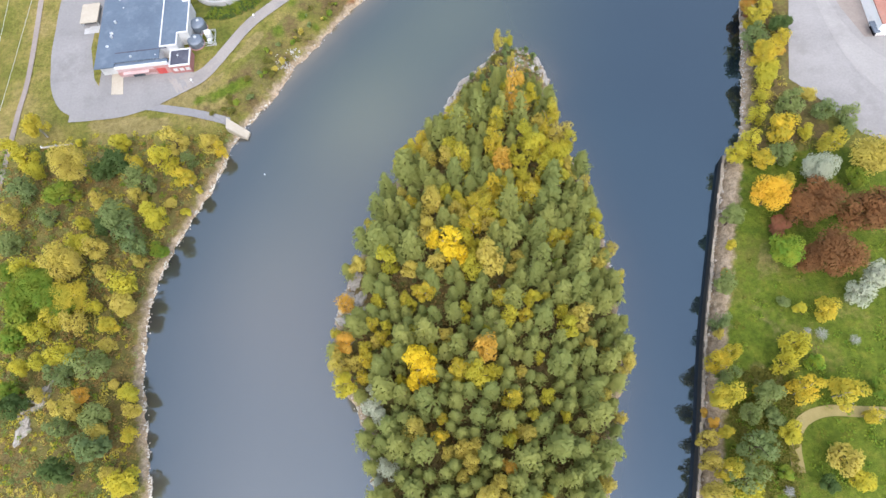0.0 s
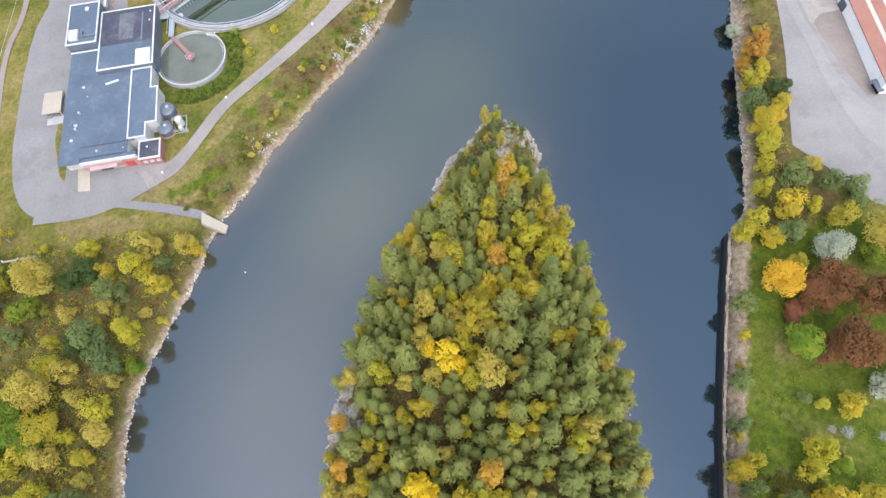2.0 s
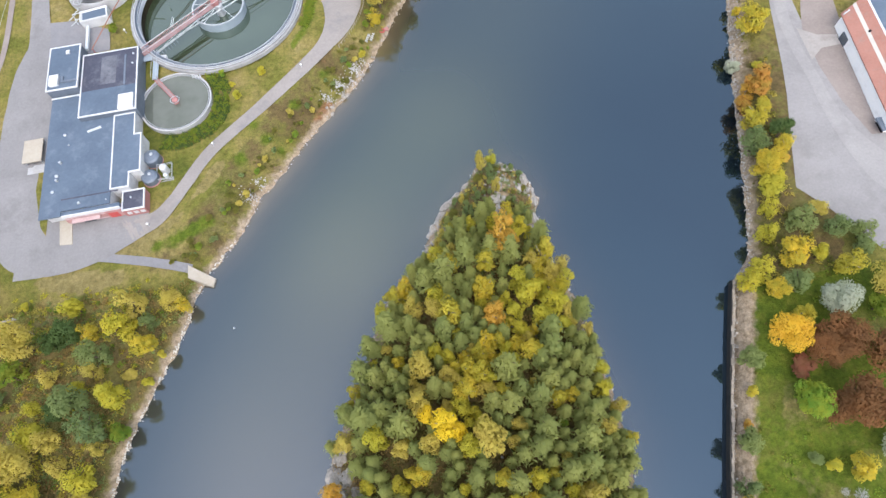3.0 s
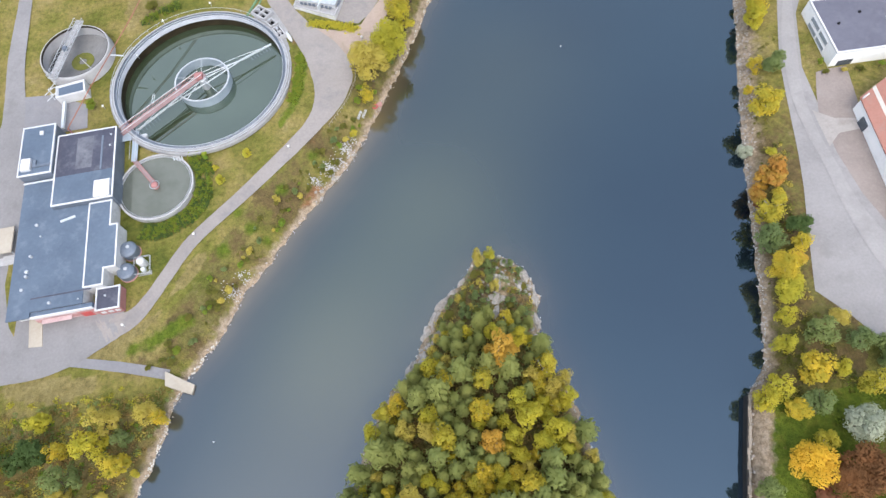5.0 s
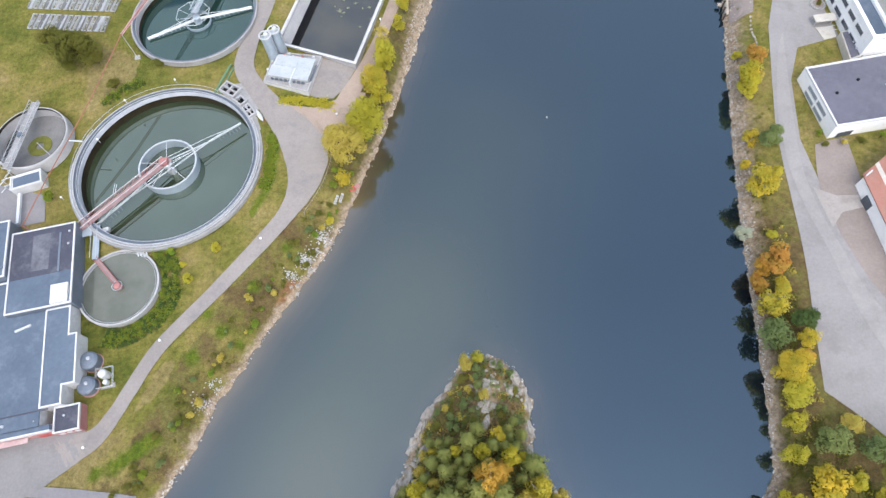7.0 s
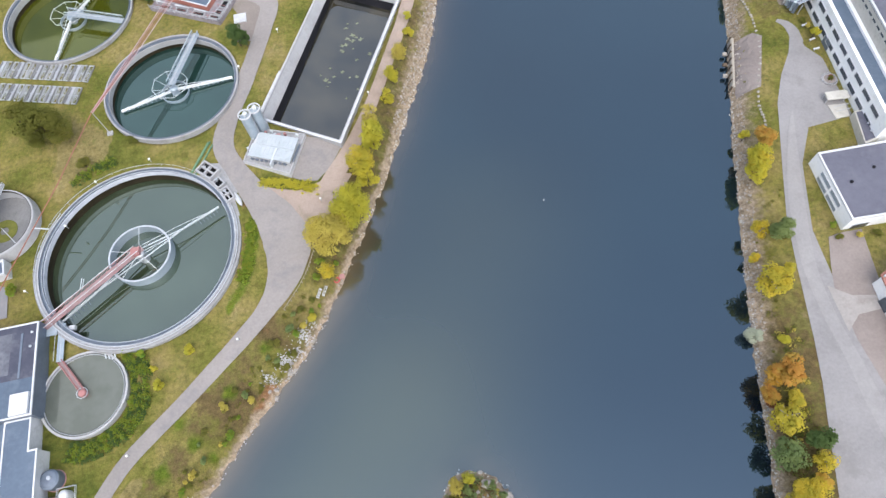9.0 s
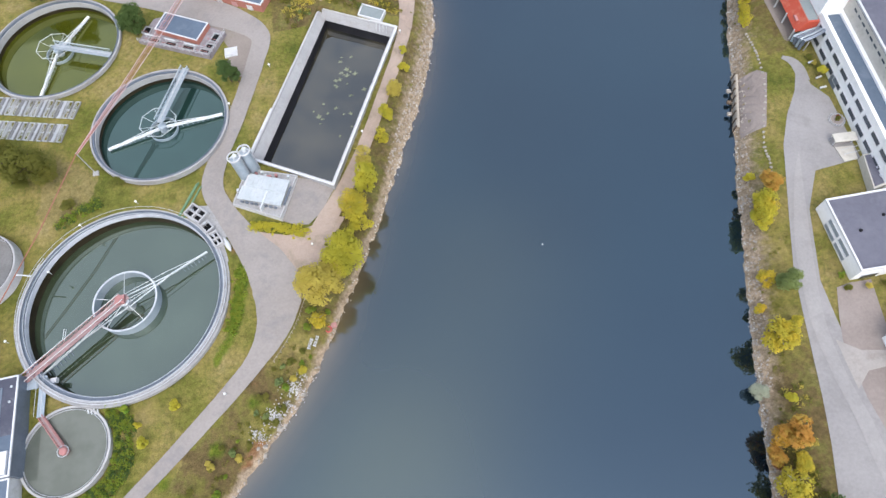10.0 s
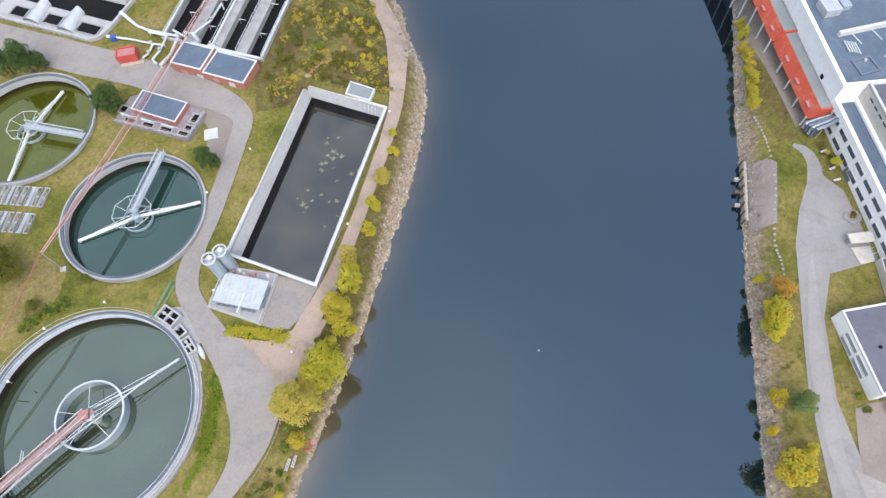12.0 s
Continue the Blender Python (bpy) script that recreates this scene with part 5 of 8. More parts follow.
def pump_house():
    p = thing("pump_house", 0.15, -0.5, 0.9, "white pump house with stepped corrugated roof sheets", "building")
    body = [(-3.6, 165.4), (0.8, 175.0), (-9.8, 179.2), (-13.2, 171.0)]
    part("wall", prism(bmesh.new(), body, 4.2, 6.3), M_WHITE, p)
    part("terrace", rim(body, 6.3, 6.55, 0.3), M_CONC_PALE, p)
    part("terrace_floor", prism(bmesh.new(), [(-3.7, 165.8), (0.4, 174.8), (-9.6, 178.8), (-12.8, 171.2)], 6.3, 6.36), M_CONC, p)
    ax = Vector((0.912, -0.41, 0))
    ay = Vector((0.41, 0.912, 0))
    o = Vector((-11.6, 171.6, 0))

    def slab(u0, u1, v0, v1, z0, z1, name, mt):
        bm = bmesh.new()
        q = [o + ax * u + ay * v for u, v in ((u0, v0), (u1, v0), (u1, v1), (u0, v1))]
        prism(bm, [(w.x, w.y) for w in q], z0, z1)
        part(name, bm, mt, p)

    slab(0.0, 9.2, 0.0, 5.8, 6.3, 7.5, "upper_wall", M_WHITE)
    slab(-0.2, 9.4, -0.2, 2.9, 7.5, 7.68, "roof_sheet", M_PALEBLUE)
    slab(0.6, 9.4, 2.9, 5.9, 7.5, 7.86, "roof_sheet", M_PALEBLUE)
    for k in range(10):
        slab(0.2 + 0.95 * k, 0.32 + 0.95 * k, -0.1, 2.8, 7.68, 7.74, "rib", M_PALEBLUE)
    for k in range(9):
        slab(0.9 + 0.95 * k, 1.02 + 0.95 * k, 3.0, 5.8, 7.86, 7.92, "rib", M_PALEBLUE)
    for k in range(8):
        slab(0.5 + 1.05 * k, 1.1 + 1.05 * k, -0.55, -0.25, 6.6, 7.1, "vent_hood", M_SILO)
    slab(9.5, 9.8, 0.6, 5.0, 6.4, 7.0, "pipe_run", M_SILO)
    slab(5.4, 5.7, -1.6, 2.6, 6.5, 7.9, "duct", M_WHITESTEEL)
    for k, (u, v) in enumerate(((1.2, 6.8), (2.4, 7.2), (3.4, 6.7), (5.6, 7.1), (8.2, 7.4))):
        w = o + ax * u + ay * v
        part("valve", drum(bmesh.new(), w.x, w.y, 6.3, 7.0 + 0.2 * (k % 2), 0.32, 12, 0.15), (M_PINKSTEEL, M_WHITESTEEL, M_STEEL)[k % 3], p)
    w = o + ax * 4.4 + ay * 6.2
    part("hatch", boxes((w.x - 0.5, w.x + 0.5, w.y - 0.5, w.y + 0.5, 6.3, 7.2)), M_PINK, p)
    for k in range(6):
        w = o + ax * (-1.3 + 0.2 * (k % 2)) + ay * (0.4 + k * 0.9)
        part("fitting", drum(bmesh.new(), w.x, w.y, 4.6, 6.2 + 0.3 * (k % 3), 0.3, 12, 0.1), (M_STEEL, M_DARK, M_WHITESTEEL)[k % 3], p)
    for k, (sx, sy, zt) in enumerate(((-10.0, 176.9, 14.4), (-8.0, 178.3, 14.2))):
        s = thing("lime_silo", sx, sy, 0, "slender pale blue-grey silo with a white railed top", "silo", "lime silos")
        part("body", drum(bmesh.new(), 0, 0, 4.8, zt - 0.3, 1.15, 28, 0.35), M_STEELBLUE, s)
        part("top_rail", ring(1.18, 1.42, zt - 0.15, zt + 0.1, 28), M_WHITE, s, "white railed rim")
        part("filter", drum(bmesh.new(), 0.2, 0.1, zt - 0.4, zt + 0.5, 0.5, 16, 0.15), M_WHITESTEEL, s)
        part("spoke", beams(0.12, ((-1.3, 0, zt), (1.3, 0, zt)), ((0, -1.3, zt + 0.004), (0, 1.3, zt + 0.004))), M_WHITE, s)
        part("ladder", beams(0.09, ((1.22, -0.3, 4.9), (1.22, -0.3, zt)), ((1.22, 0.2, 4.9), (1.22, 0.2, zt))), M_STEEL, s)


storm_basin()
pump_house()

# ---- north works ----
def north_works():
    n1 = thing("brick_blower_house", 0, 0, 0, "long orange-red brick house with two flat grey roofs", "building")
    for a, zt in (([(-18.7, 232.1), (-11.62, 228.04), (-8.3, 233.9), (-15.4, 238.1)], 11.3), ([(-11.6, 228.0), (-2.3, 222.4), (1.3, 228.6), (-8.0, 234.0)], 10.5)):
        mx_, my_ = sum(p[0] for p in a) / 4, sum(p[1] for p in a) / 4
        part("wall", prism(bmesh.new(), a, 7.2, zt), M_BRICK, n1)
        part("parapet", rim(a, zt, zt + 0.25, 0.3), M_TRIM, n1)
        part("roof", prism(bmesh.new(), [(mx_ + (p[0] - mx_) * 0.95, my_ + (p[1] - my_) * 0.93) for p in a], zt, zt + 0.1), M_ROOF, n1)
    for k in range(4):
        f = 0.12 + 0.22 * k
        p = Vector((-18.7, 232.1, 0)).lerp(Vector((-2.3, 222.4, 0)), f)
        q = Vector((-18.7, 232.1, 0)).lerp(Vector((-2.3, 222.4, 0)), f + 0.08)
        nn = Vector((-0.49, -0.87, 0)) * 0.05
        part("door", beams(0.1, (p + nn + Vector((0, 0, 8.6)), q + nn + Vector((0, 0, 8.6))), h=2.2), M_WHITE if k % 2 else M_PINK, n1)
    n2 = thing("brick_valve_house", 0, 0, 0, "small brick valve house on a concrete deck with railings", "building")
    b = [(-27.8, 221.0), (-17.9, 214.8), (-15.0, 219.8), (-25.2, 226.0)]
    part("wall", prism(bmesh.new(), b, 7.0, 10.5), M_BRICK, n2)
    part("parapet", rim(b, 10.5, 10.7, 0.25), M_TRIM, n2)
    part("roof", prism(bmesh.new(), [(-27.4, 221.1), (-18.0, 215.2), (-15.4, 219.7), (-25.1, 225.6)], 10.5, 10.6), M_ROOF, n2)
    dk = [(-32.2, 219.6), (-15.6, 210.6), (-11.6, 217.2), (-14.6, 219.6), (-25.0, 226.2), (-28.6, 226.0)]
    part("deck", prism(bmesh.new(), dk, 6.9, 9.2), M_DECK, n2, "stained purple-grey concrete deck")
    pu, pv = Vector((0.879, -0.477, 0)), Vector((0.477, 0.879, 0))
    for (x0, y0), w, l in (((-30.0, 222.4), 1.0, 1.1), ((-28.4, 218.8), 1.6, 0.7), ((-24.4, 216.6), 1.5, 0.7), ((-20.4, 214.4), 1.6, 0.7), ((-16.6, 212.3), 1.3, 0.7), ((-13.9, 216.0), 1.0, 1.3), ((-15.4, 213.6), 1.0, 0.8)):
        o_ = Vector((x0, y0, 0))
        q = [o_ - pu * w - pv * l, o_ + pu * w - pv * l, o_ + pu * w + pv * l, o_ - pu * w + pv * l]
        pit = part("pit_kerb", rim([(v_.x, v_.y) for v_ in q], 9.1, 9.5, 0.2), M_CONC_PALE, n2)
        part("pit", prism(bmesh.new(), [(v_.x, v_.y) for v_ in [o_ - pu * (w - .2) - pv * (l - .2), o_ + pu * (w - .2) - pv * (l - .2), o_ + pu * (w - .2) + pv * (l - .2), o_ - pu * (w - .2) + pv * (l - .2)]], 9.1, 9.24), M_BLACKWATER, pit, "dark open pit")
        part("pit_rail", beams(0.07, (q[0] + Vector((0, 0, 10.3)), q[1] + Vector((0, 0, 10.3))), (q[0] + Vector((0, 0, 9.4)), q[0] + Vector((0, 0, 10.3))), (q[1] + Vector((0, 0, 9.4)), q[1] + Vector((0, 0, 10.3)))), M_PINKSTEEL, n2)
    ring_pts = [(-32.2, 219.6), (-15.6, 210.6), (-11.6, 217.2)]
    for z in (9.7, 10.2):
        part("rail", beams(0.07, *[((*ring_pts[i], z), (*ring_pts[i + 1], z)) for i in range(2)]), M_STEEL, n2)
    for i in range(2):
        for k in range(12 if i == 0 else 6):
            p = Vector((*ring_pts[i], 9.2)).lerp(Vector((*ring_pts[i + 1], 9.2)), k / (11 if i == 0 else 5))
            part("rail_post", beams(0.08, (p, p + Vector((0, 0, 1.05)))), M_STEEL, n2)
    for k in range(3):
        part("pipe", tube([(-30.2 + 4.6 * k, 220.6 - 2.6 * k, 9.2), (-30.2 + 4.6 * k, 220.6 - 2.6 * k, 10.1), (-27.6 + 4.6 * k, 219.0 - 2.6 * k, 10.1), (-27.2 + 4.6 * k, 219.6 - 2.6 * k, 9.3)], 0.13), M_WHITESTEEL, n2)
    part("inner_rail", beams(0.07, ((-31.2, 221.4, 10.2), (-16.4, 212.8, 10.2)), ((-13.4, 216.6, 10.2), (-16.4, 212.8, 10.2))), M_STEEL, n2)
    c = thing("skip", -29.2, 238.4, 0.7, "red steel container on a pale base", "container")
    part("body", boxes((-2.3, 2.2, -1.5, 1.4, 8.3, 10.2)), M_RED, c)
    part("load", boxes((-2.1, 2.0, -1.3, 1.2, 10.2, 10.24)), M_PINKSTEEL, c)
    part("lip", rim([(-2.35, -1.55), (2.25, -1.55), (2.25, 1.45), (-2.35, 1.45)], 10.1, 10.6, 0.22), M_RED, c)
    for k in range(6):
        part("rib", boxes((-2.2 + 0.83 * k, -2.05 + 0.83 * k, -1.6, -1.5, 8.4, 10.1)), M_RED, c)
    part("base", boxes((-2.0, 3.4, -2.4, -1.5, 7.6, 8.4)), M_CONC_WARM, c)
    w = thing("tarpaulin_bin", -33.2, 245.6, 0.6, "small blue plastic bin beside the basin", "bin")
    part("body", boxes((-0.6, 0.6, -0.6, 0.6, 8.0, 9.3)), M_BLUE, w)
    w2 = thing("pallet_stack", -10.8, 211.6, 0.85, "stack of pale boards beside the road", "pallet")
    for k in range(5):
        part("board", boxes((-1.5, 1.5, -1.4 + 0.58 * k, -0.92 + 0.58 * k, 7.2, 7.6)), M_WHITE, w2)
    # aeration basins
    u, v = Vector((0.876, -0.482, 0)), Vector((0.41, 0.912, 0))
    o = Vector((-21.0, 243.4, 0))
    L = 70.0
    ab = thing("aeration_basin", 0, 0, 0, "long concrete aeration channels with dark water and white pipes", "basin")
    edge = [0, 6.2, 13.0, 19.8, 26.4]
    for k, e in enumerate(edge):
        q = [o + u * (e - 0.35), o + u * (e + 0.35 + (2.2 if k in (1, 2, 3) else 0)), o + u * (e + 0.35 + (2.2 if k in (1, 2, 3) else 0)) + v * L, o + u * (e - 0.35) + v * L]
        part("wall", prism(bmesh.new(), [(w_.x, w_.y) for w_ in q], 7.0, 9.4), M_CONC, ab)
    part("end_wall", prism(bmesh.new(), [(w_.x, w_.y) for w_ in (o - u * 0.35 - v * 0.6, o + u * 26.8 - v * 0.6, o + u * 26.8, o - u * 0.35)], 7.0, 9.42), M_CONC_PALE, ab)
    q = [o, o + u * 26.4, o + u * 26.4 + v * L, o + v * L]
    bm = bmesh.new()
    bm.faces.new([bm.verts.new((w_.x, w_.y, 7.9)) for w_ in q])
    part("water", bm, M_BLACKWATER, ab, "black aerated water")
    for k, e in enumerate(edge):
        part("handrail", beams(0.09, (o + u * e + Vector((0, 0, 10.4)), o + u * e + v * L + Vector((0, 0, 10.4)))), M_WHITESTEEL, ab)
        for j in range(14):
            p = o + u * e + v * (j * 2.2) + Vector((0, 0, 9.4))
            part("rail_post", beams(0.09, (p, p + Vector((0, 0, 1.0)))), M_WHITESTEEL, ab)
    for e in (0.2, 13.4, 26.6):
        part("air_pipe", beams(0.45, (o + u * e + Vector((0, 0, 9.8)), o + u * e + v * L + Vector((0, 0, 9.8)))), M_WHITESTEEL, ab)
    part("air_pipe", tube([o - v * 0.9 + u * e_ + Vector((0, 0, z_)) for e_, z_ in ((8.6, 9.9), (13, 9.9), (13.4, 10.5), (15, 10.5), (15.4, 9.9), (26.6, 9.9))], 0.36), M_WHITESTEEL, ab, "thick white air main")
    for e_, l_ in ((3.2, 9), (9.8, 6), (16.4, 10), (23.2, 7), (9.4, 15), (22.6, 17)):
        c_ = o + u * e_ + v * l_
        part("drop_pipe", tube([c_ + Vector((0, 0, 8.0)), c_ + Vector((0, 0, 9.3)), c_ + u * 1.8 + Vector((0, 0, 9.5))], 0.08), M_WHITESTEEL, ab)
    for k in range(9):
        p = o + u * (13 + 0.9 * (k % 3)) - v * (1.6 - 0.9 * (k // 3)) + Vector((0, 0, 9.4))
        part("valve", beams(0.3, (p, p + Vector((0, 0, 1.3)))), M_WHITESTEEL, ab)
    # covered basins in the north-west
    cb = thing("covered_basin", 0, 0, 0, "concrete basin with grey fabric covers and dark openings", "basin")
    u2, v2 = Vector((0.86, -0.51, 0)), Vector((0.51, 0.86, 0))
    o2 = Vector((-66, 262.2, 0))
    q = [o2, o2 + u2 * 31, o2 + u2 * 33 + v2 * 1.5, o2 + u2 * 34 + v2 * 5, o2 + u2 * 35 + v2 * 26, o2 + v2 * 26]
    part("wall", rim([(w_.x, w_.y) for w_ in q], 7.2, 9.6, 0.7), M_CONC_PALE, cb)
    bm = bmesh.new()
    bm.faces.new([bm.verts.new((w_.x, w_.y, 8.2)) for w_ in q])
    part("water", bm, M_BLACKWATER, cb)
    dq = [o2 + u2 * 0.7 + v2 * 0.71, o2 + u2 * 31 + v2 * 0.71, o2 + u2 * 33.2 + v2 * 3.4, o2 + u2 * 33.4 + v2 * 7.5, o2 + u2 * 0.7 + v2 * 7.5]
    part("deck", prism(bmesh.new(), [(w_.x, w_.y) for w_ in dq], 8.0, 8.8), M_CONC_PALE, cb)
    for pu_, pv_, pw_ in ((7.6, 3.5, 2.4), (17.8, 3.6, 2.5), (28.4, 3.6, 3.2)):
        c_ = o2 + u2 * pu_ + v2 * pv_
        kq = [c_ - u2 * pw_ - v2 * 1.7, c_ + u2 * pw_ - v2 * 1.7, c_ + u2 * pw_ + v2 * 1.7, c_ - u2 * pw_ + v2 * 1.7]
        kb = part("opening_kerb", rim([(w_.x, w_.y) for w_ in kq], 8.8, 9.1, 0.25), M_CONC, cb)
        part("opening", prism(bmesh.new(), [((w_ - c_) * 0.9 + c_)[:2] for w_ in kq], 8.8, 8.86), M_BLACKWATER, kb, "dark square opening")
    for k, u0_ in enumerate((10.2, 20.4)):
        bm = bmesh.new()
        p0 = o2 + u2 * u0_ + v2 * 1.2
        for i in range(7):
            a0, a1 = math.pi * i / 7, math.pi * (i + 1) / 7
            pts = [p0 + u2 * (2.6 - 2.6 * math.cos(t_)) + Vector((0, 0, 8.6 + 1.5 * math.sin(t_))) for t_ in (a0, a1)]
            far_ = [p0 + u2 * (2.6 - 1.0 * math.cos(t_)) + v2 * 7.0 + Vector((0, 0, 8.6 + 2.2 * math.sin(t_))) for t_ in (a0, a1)]
            f = [pts[0], pts[1], far_[1], far_[0]]
            bm.faces.new([bm.verts.new(w_) for w_ in f])
        bmesh.ops.remove_doubles(bm, verts=bm.verts[:], dist=0.01)
        part("cover", bm, M_STEEL, cb, "grey fabric cover", True)
    for k in range(20):
        p = o2 + u2 * (1.6 * k) - v2 * 0.25 + Vector((0, 0, 8.2))
        part("rail_post", beams(0.09, (p, p + Vector((0, 0, 2.2)))), M_WHITESTEEL, cb)
    for z in (9.9, 10.4):
        part("rail", beams(0.08, (o2 - v2 * 0.25 + Vector((0, 0, z)), o2 + u2 * 31.5 - v2 * 0.25 + Vector((0, 0, z)))), M_WHITESTEEL, cb)
    rh = thing("roof_hall", 0, 0, 0, "hall with a flat blue-grey roof behind the basins", "building")
    q = [o2 + v2 * 14 + u2 * 4, o2 + v2 * 14 + u2 * 33, o2 + v2 * 34 + u2 * 33, o2 + v2 * 34 + u2 * 4]
    pl = [(w_.x, w_.y) for w_ in q]
    part("wall", prism(bmesh.new(), pl, 7.5, 12.0), M_WHITE, rh)
    part("roof", prism(bmesh.new(), pl, 12.0, 12.15), M_ROOF, rh)
    part("parapet", rim(pl, 12.0, 12.4, 0.4), M_TRIM, rh)
    # overhead pipe bridge in faded red
    pb = thing("pipe_bridge", 0, 0, 0, "long faded red overhead pipe bridge on a steel mast", "pipe")
    south = [(-64.2, 143.6, 8.7), (-59.2, 152.8, 10.1), (-54.0, 161.4, 11.5), (-49.2, 169.7, 12.7), (-41.8, 185.0, 14.7)]
    north = [(-41.8, 185.0, 14.7), (-33.1, 200.4, 14.4), (-23.8, 217.7, 14.2), (-17.6, 230.2, 14.0), (-8.4, 247.4, 14.0), (4.0, 271.0, 14.0), (16.0, 294.0, 14.0)]
    for off, up in ((-0.16, 0.0), (0.16, 0.25)):
        part("pipe", tube([(px + off, py, pz + up) for px, py, pz in south], 0.085, 6), M_PIPERED, pb)
    for off, mt in ((-0.75, M_PINKPALE), (-0.3, M_PINKSTEEL), (0.25, M_PIPERED), (0.75, M_PINKPALE)):
        part("pipe", tube([(px + off * min(1.0, 0.25 + 0.55 * i), py - 0.5 * off * min(1.0, 0.25 + 0.55 * i), pz) for i, (px, py, pz) in enumerate(north)], 0.08, 6), mt, pb)
    for k in range(34):
        f = 0.4 + (k + 0.5) / 34 * 4.6
        a_, b_ = Vector(north[int(f)]), Vector(north[int(f) + 1])
        c_ = a_.lerp(b_, f % 1)
        part("rung", beams(0.06, (c_ + Vector((-0.75, 0.4, -0.08)), c_ + Vector((0.75, -0.4, -0.08)))), M_PINKPALE, pb)
    g_ = h1(-41.8, 185.0)
    part("mast", beams(0.13, ((-41.8, 185.0, g_ - 0.3), (-41.8, 185.0, 15.1))), M_STEEL, pb, "slender grey steel mast")
    part("mast_foot", boxes((-42.4, -41.2, 184.5, 185.5, g_ - 0.2, g_ + 0.4)), M_CONC_PALE, pb)
    for x_, y_ in ((-64.2, 143.8), (4.0, 271.0)):
        part("leg", beams(0.22, ((x_, y_, h1(x_, y_) - 0.3), (x_, y_, 8.7 if x_ < 0 else 14.0))), M_PINKSTEEL, pb)
    mf = thing("pipe_manifold", 0, 0, 0, "cluster of white pipes and valves beside the aeration basins", "pipe")
    runs = [([(-31.6, 253.8), (-27.6, 248.2), (-24.7, 245.8), (-17.4, 242.0), (-19.2, 236.4), (-21.6, 233.6)], 0.34, 9.7), ([(-35.0, 246.8), (-29.0, 244.2), (-24.0, 241.6), (-20.8, 240.2)], 0.26, 9.3),
            ([(-24.4, 245.0), (-20.0, 242.6), (-21.6, 238.2), (-23.4, 235.6), (-22.6, 234.2)], 0.24, 9.9), ([(-23.8, 241.4), (-24.6, 238.6), (-26.0, 237.6)], 0.2, 9.2),
            ([(-13.6, 241.6), (-12.2, 238.8), (-14.6, 238.6)], 0.3, 9.9), ([(-15.8, 242.6), (-13.4, 241.6), (-9.0, 245.2), (-6.4, 250.2)], 0.24, 10.1), ([(-18.4, 243.8), (-15.2, 240.6), (-16.6, 238.8)], 0.2, 10.2)]
    for pts_, r_, z_ in runs:
        part("pipe", tube([(pts_[0][0], pts_[0][1], z_ - 1.6)] + [(*p_, z_) for p_ in pts_] + [(pts_[-1][0], pts_[-1][1], z_ - 1.8)], r_), M_WHITESTEEL, mf)
        for p_ in pts_[1:-1:2]:
            part("support", beams(0.14, ((*p_, 7.9), (*p_, z_ - 0.1))), M_STEEL, mf)
        p_ = pts_[len(pts_) // 2]
        part("flange", drum(bmesh.new(), p_[0], p_[1], z_ - 0.1, z_ + 0.7, r_ * 1.35, 12, 0.08), M_STEEL, mf)
        part("handwheel", ring(0.25, 0.36, 0.0, 0.05, 12), M_STEEL, mf).matrix_basis = pose(p_[0], p_[1], z_ + 0.75)
    # sand-drying frames
    for row, (sx, sy, n) in enumerate(((-67.6, 209.4, 15), (-67.2, 202.6, 13))):
        for k in range(n):
            fx, fy = sx + 1.48 * k, sy - 0.46 * k
            f = thing("drying_frame", fx, fy, h1(fx, fy), "white slatted drying frame lying on the grass", "frame", "drying frames", turn=-17 + 2 * math.sin(k * 2.1 + row))
            part("side", boxes((-0.58, -0.48, -2.4, 2.4, 0.1, 0.5)), M_WHITE if (k + row) % 3 else M_CONC, f)
            part("side", boxes((0.48, 0.58, -2.4, 2.4, 0.1, 0.5)), M_CONC if (k * 5 + row) % 4 else M_WHITE, f)
            part("slats", boxes(*[(-0.48 + 0.3 * j, -0.4 + 0.3 * j, -2.3 + 0.5 * ((k + j) % 3), 2.3 - 0.6 * ((k * 3 + j) % 3), 0.3, 0.35) for j in range(1, 3)], (-0.5, 0.5, -2.4, -2.2, 0.2, 0.4), (-0.5, 0.5, 2.2, 2.4, 0.2, 0.4), (-0.5, 0.5, -0.1, 0.1, 0.2, 0.38)), M_STEEL, f)
            if (k * 7 + row) % 3 == 0:
                part("bed", boxes((-0.5, 0.5, -2.3, 2.3, 0.05, 0.12)), M_STEEL, f)


north_works()

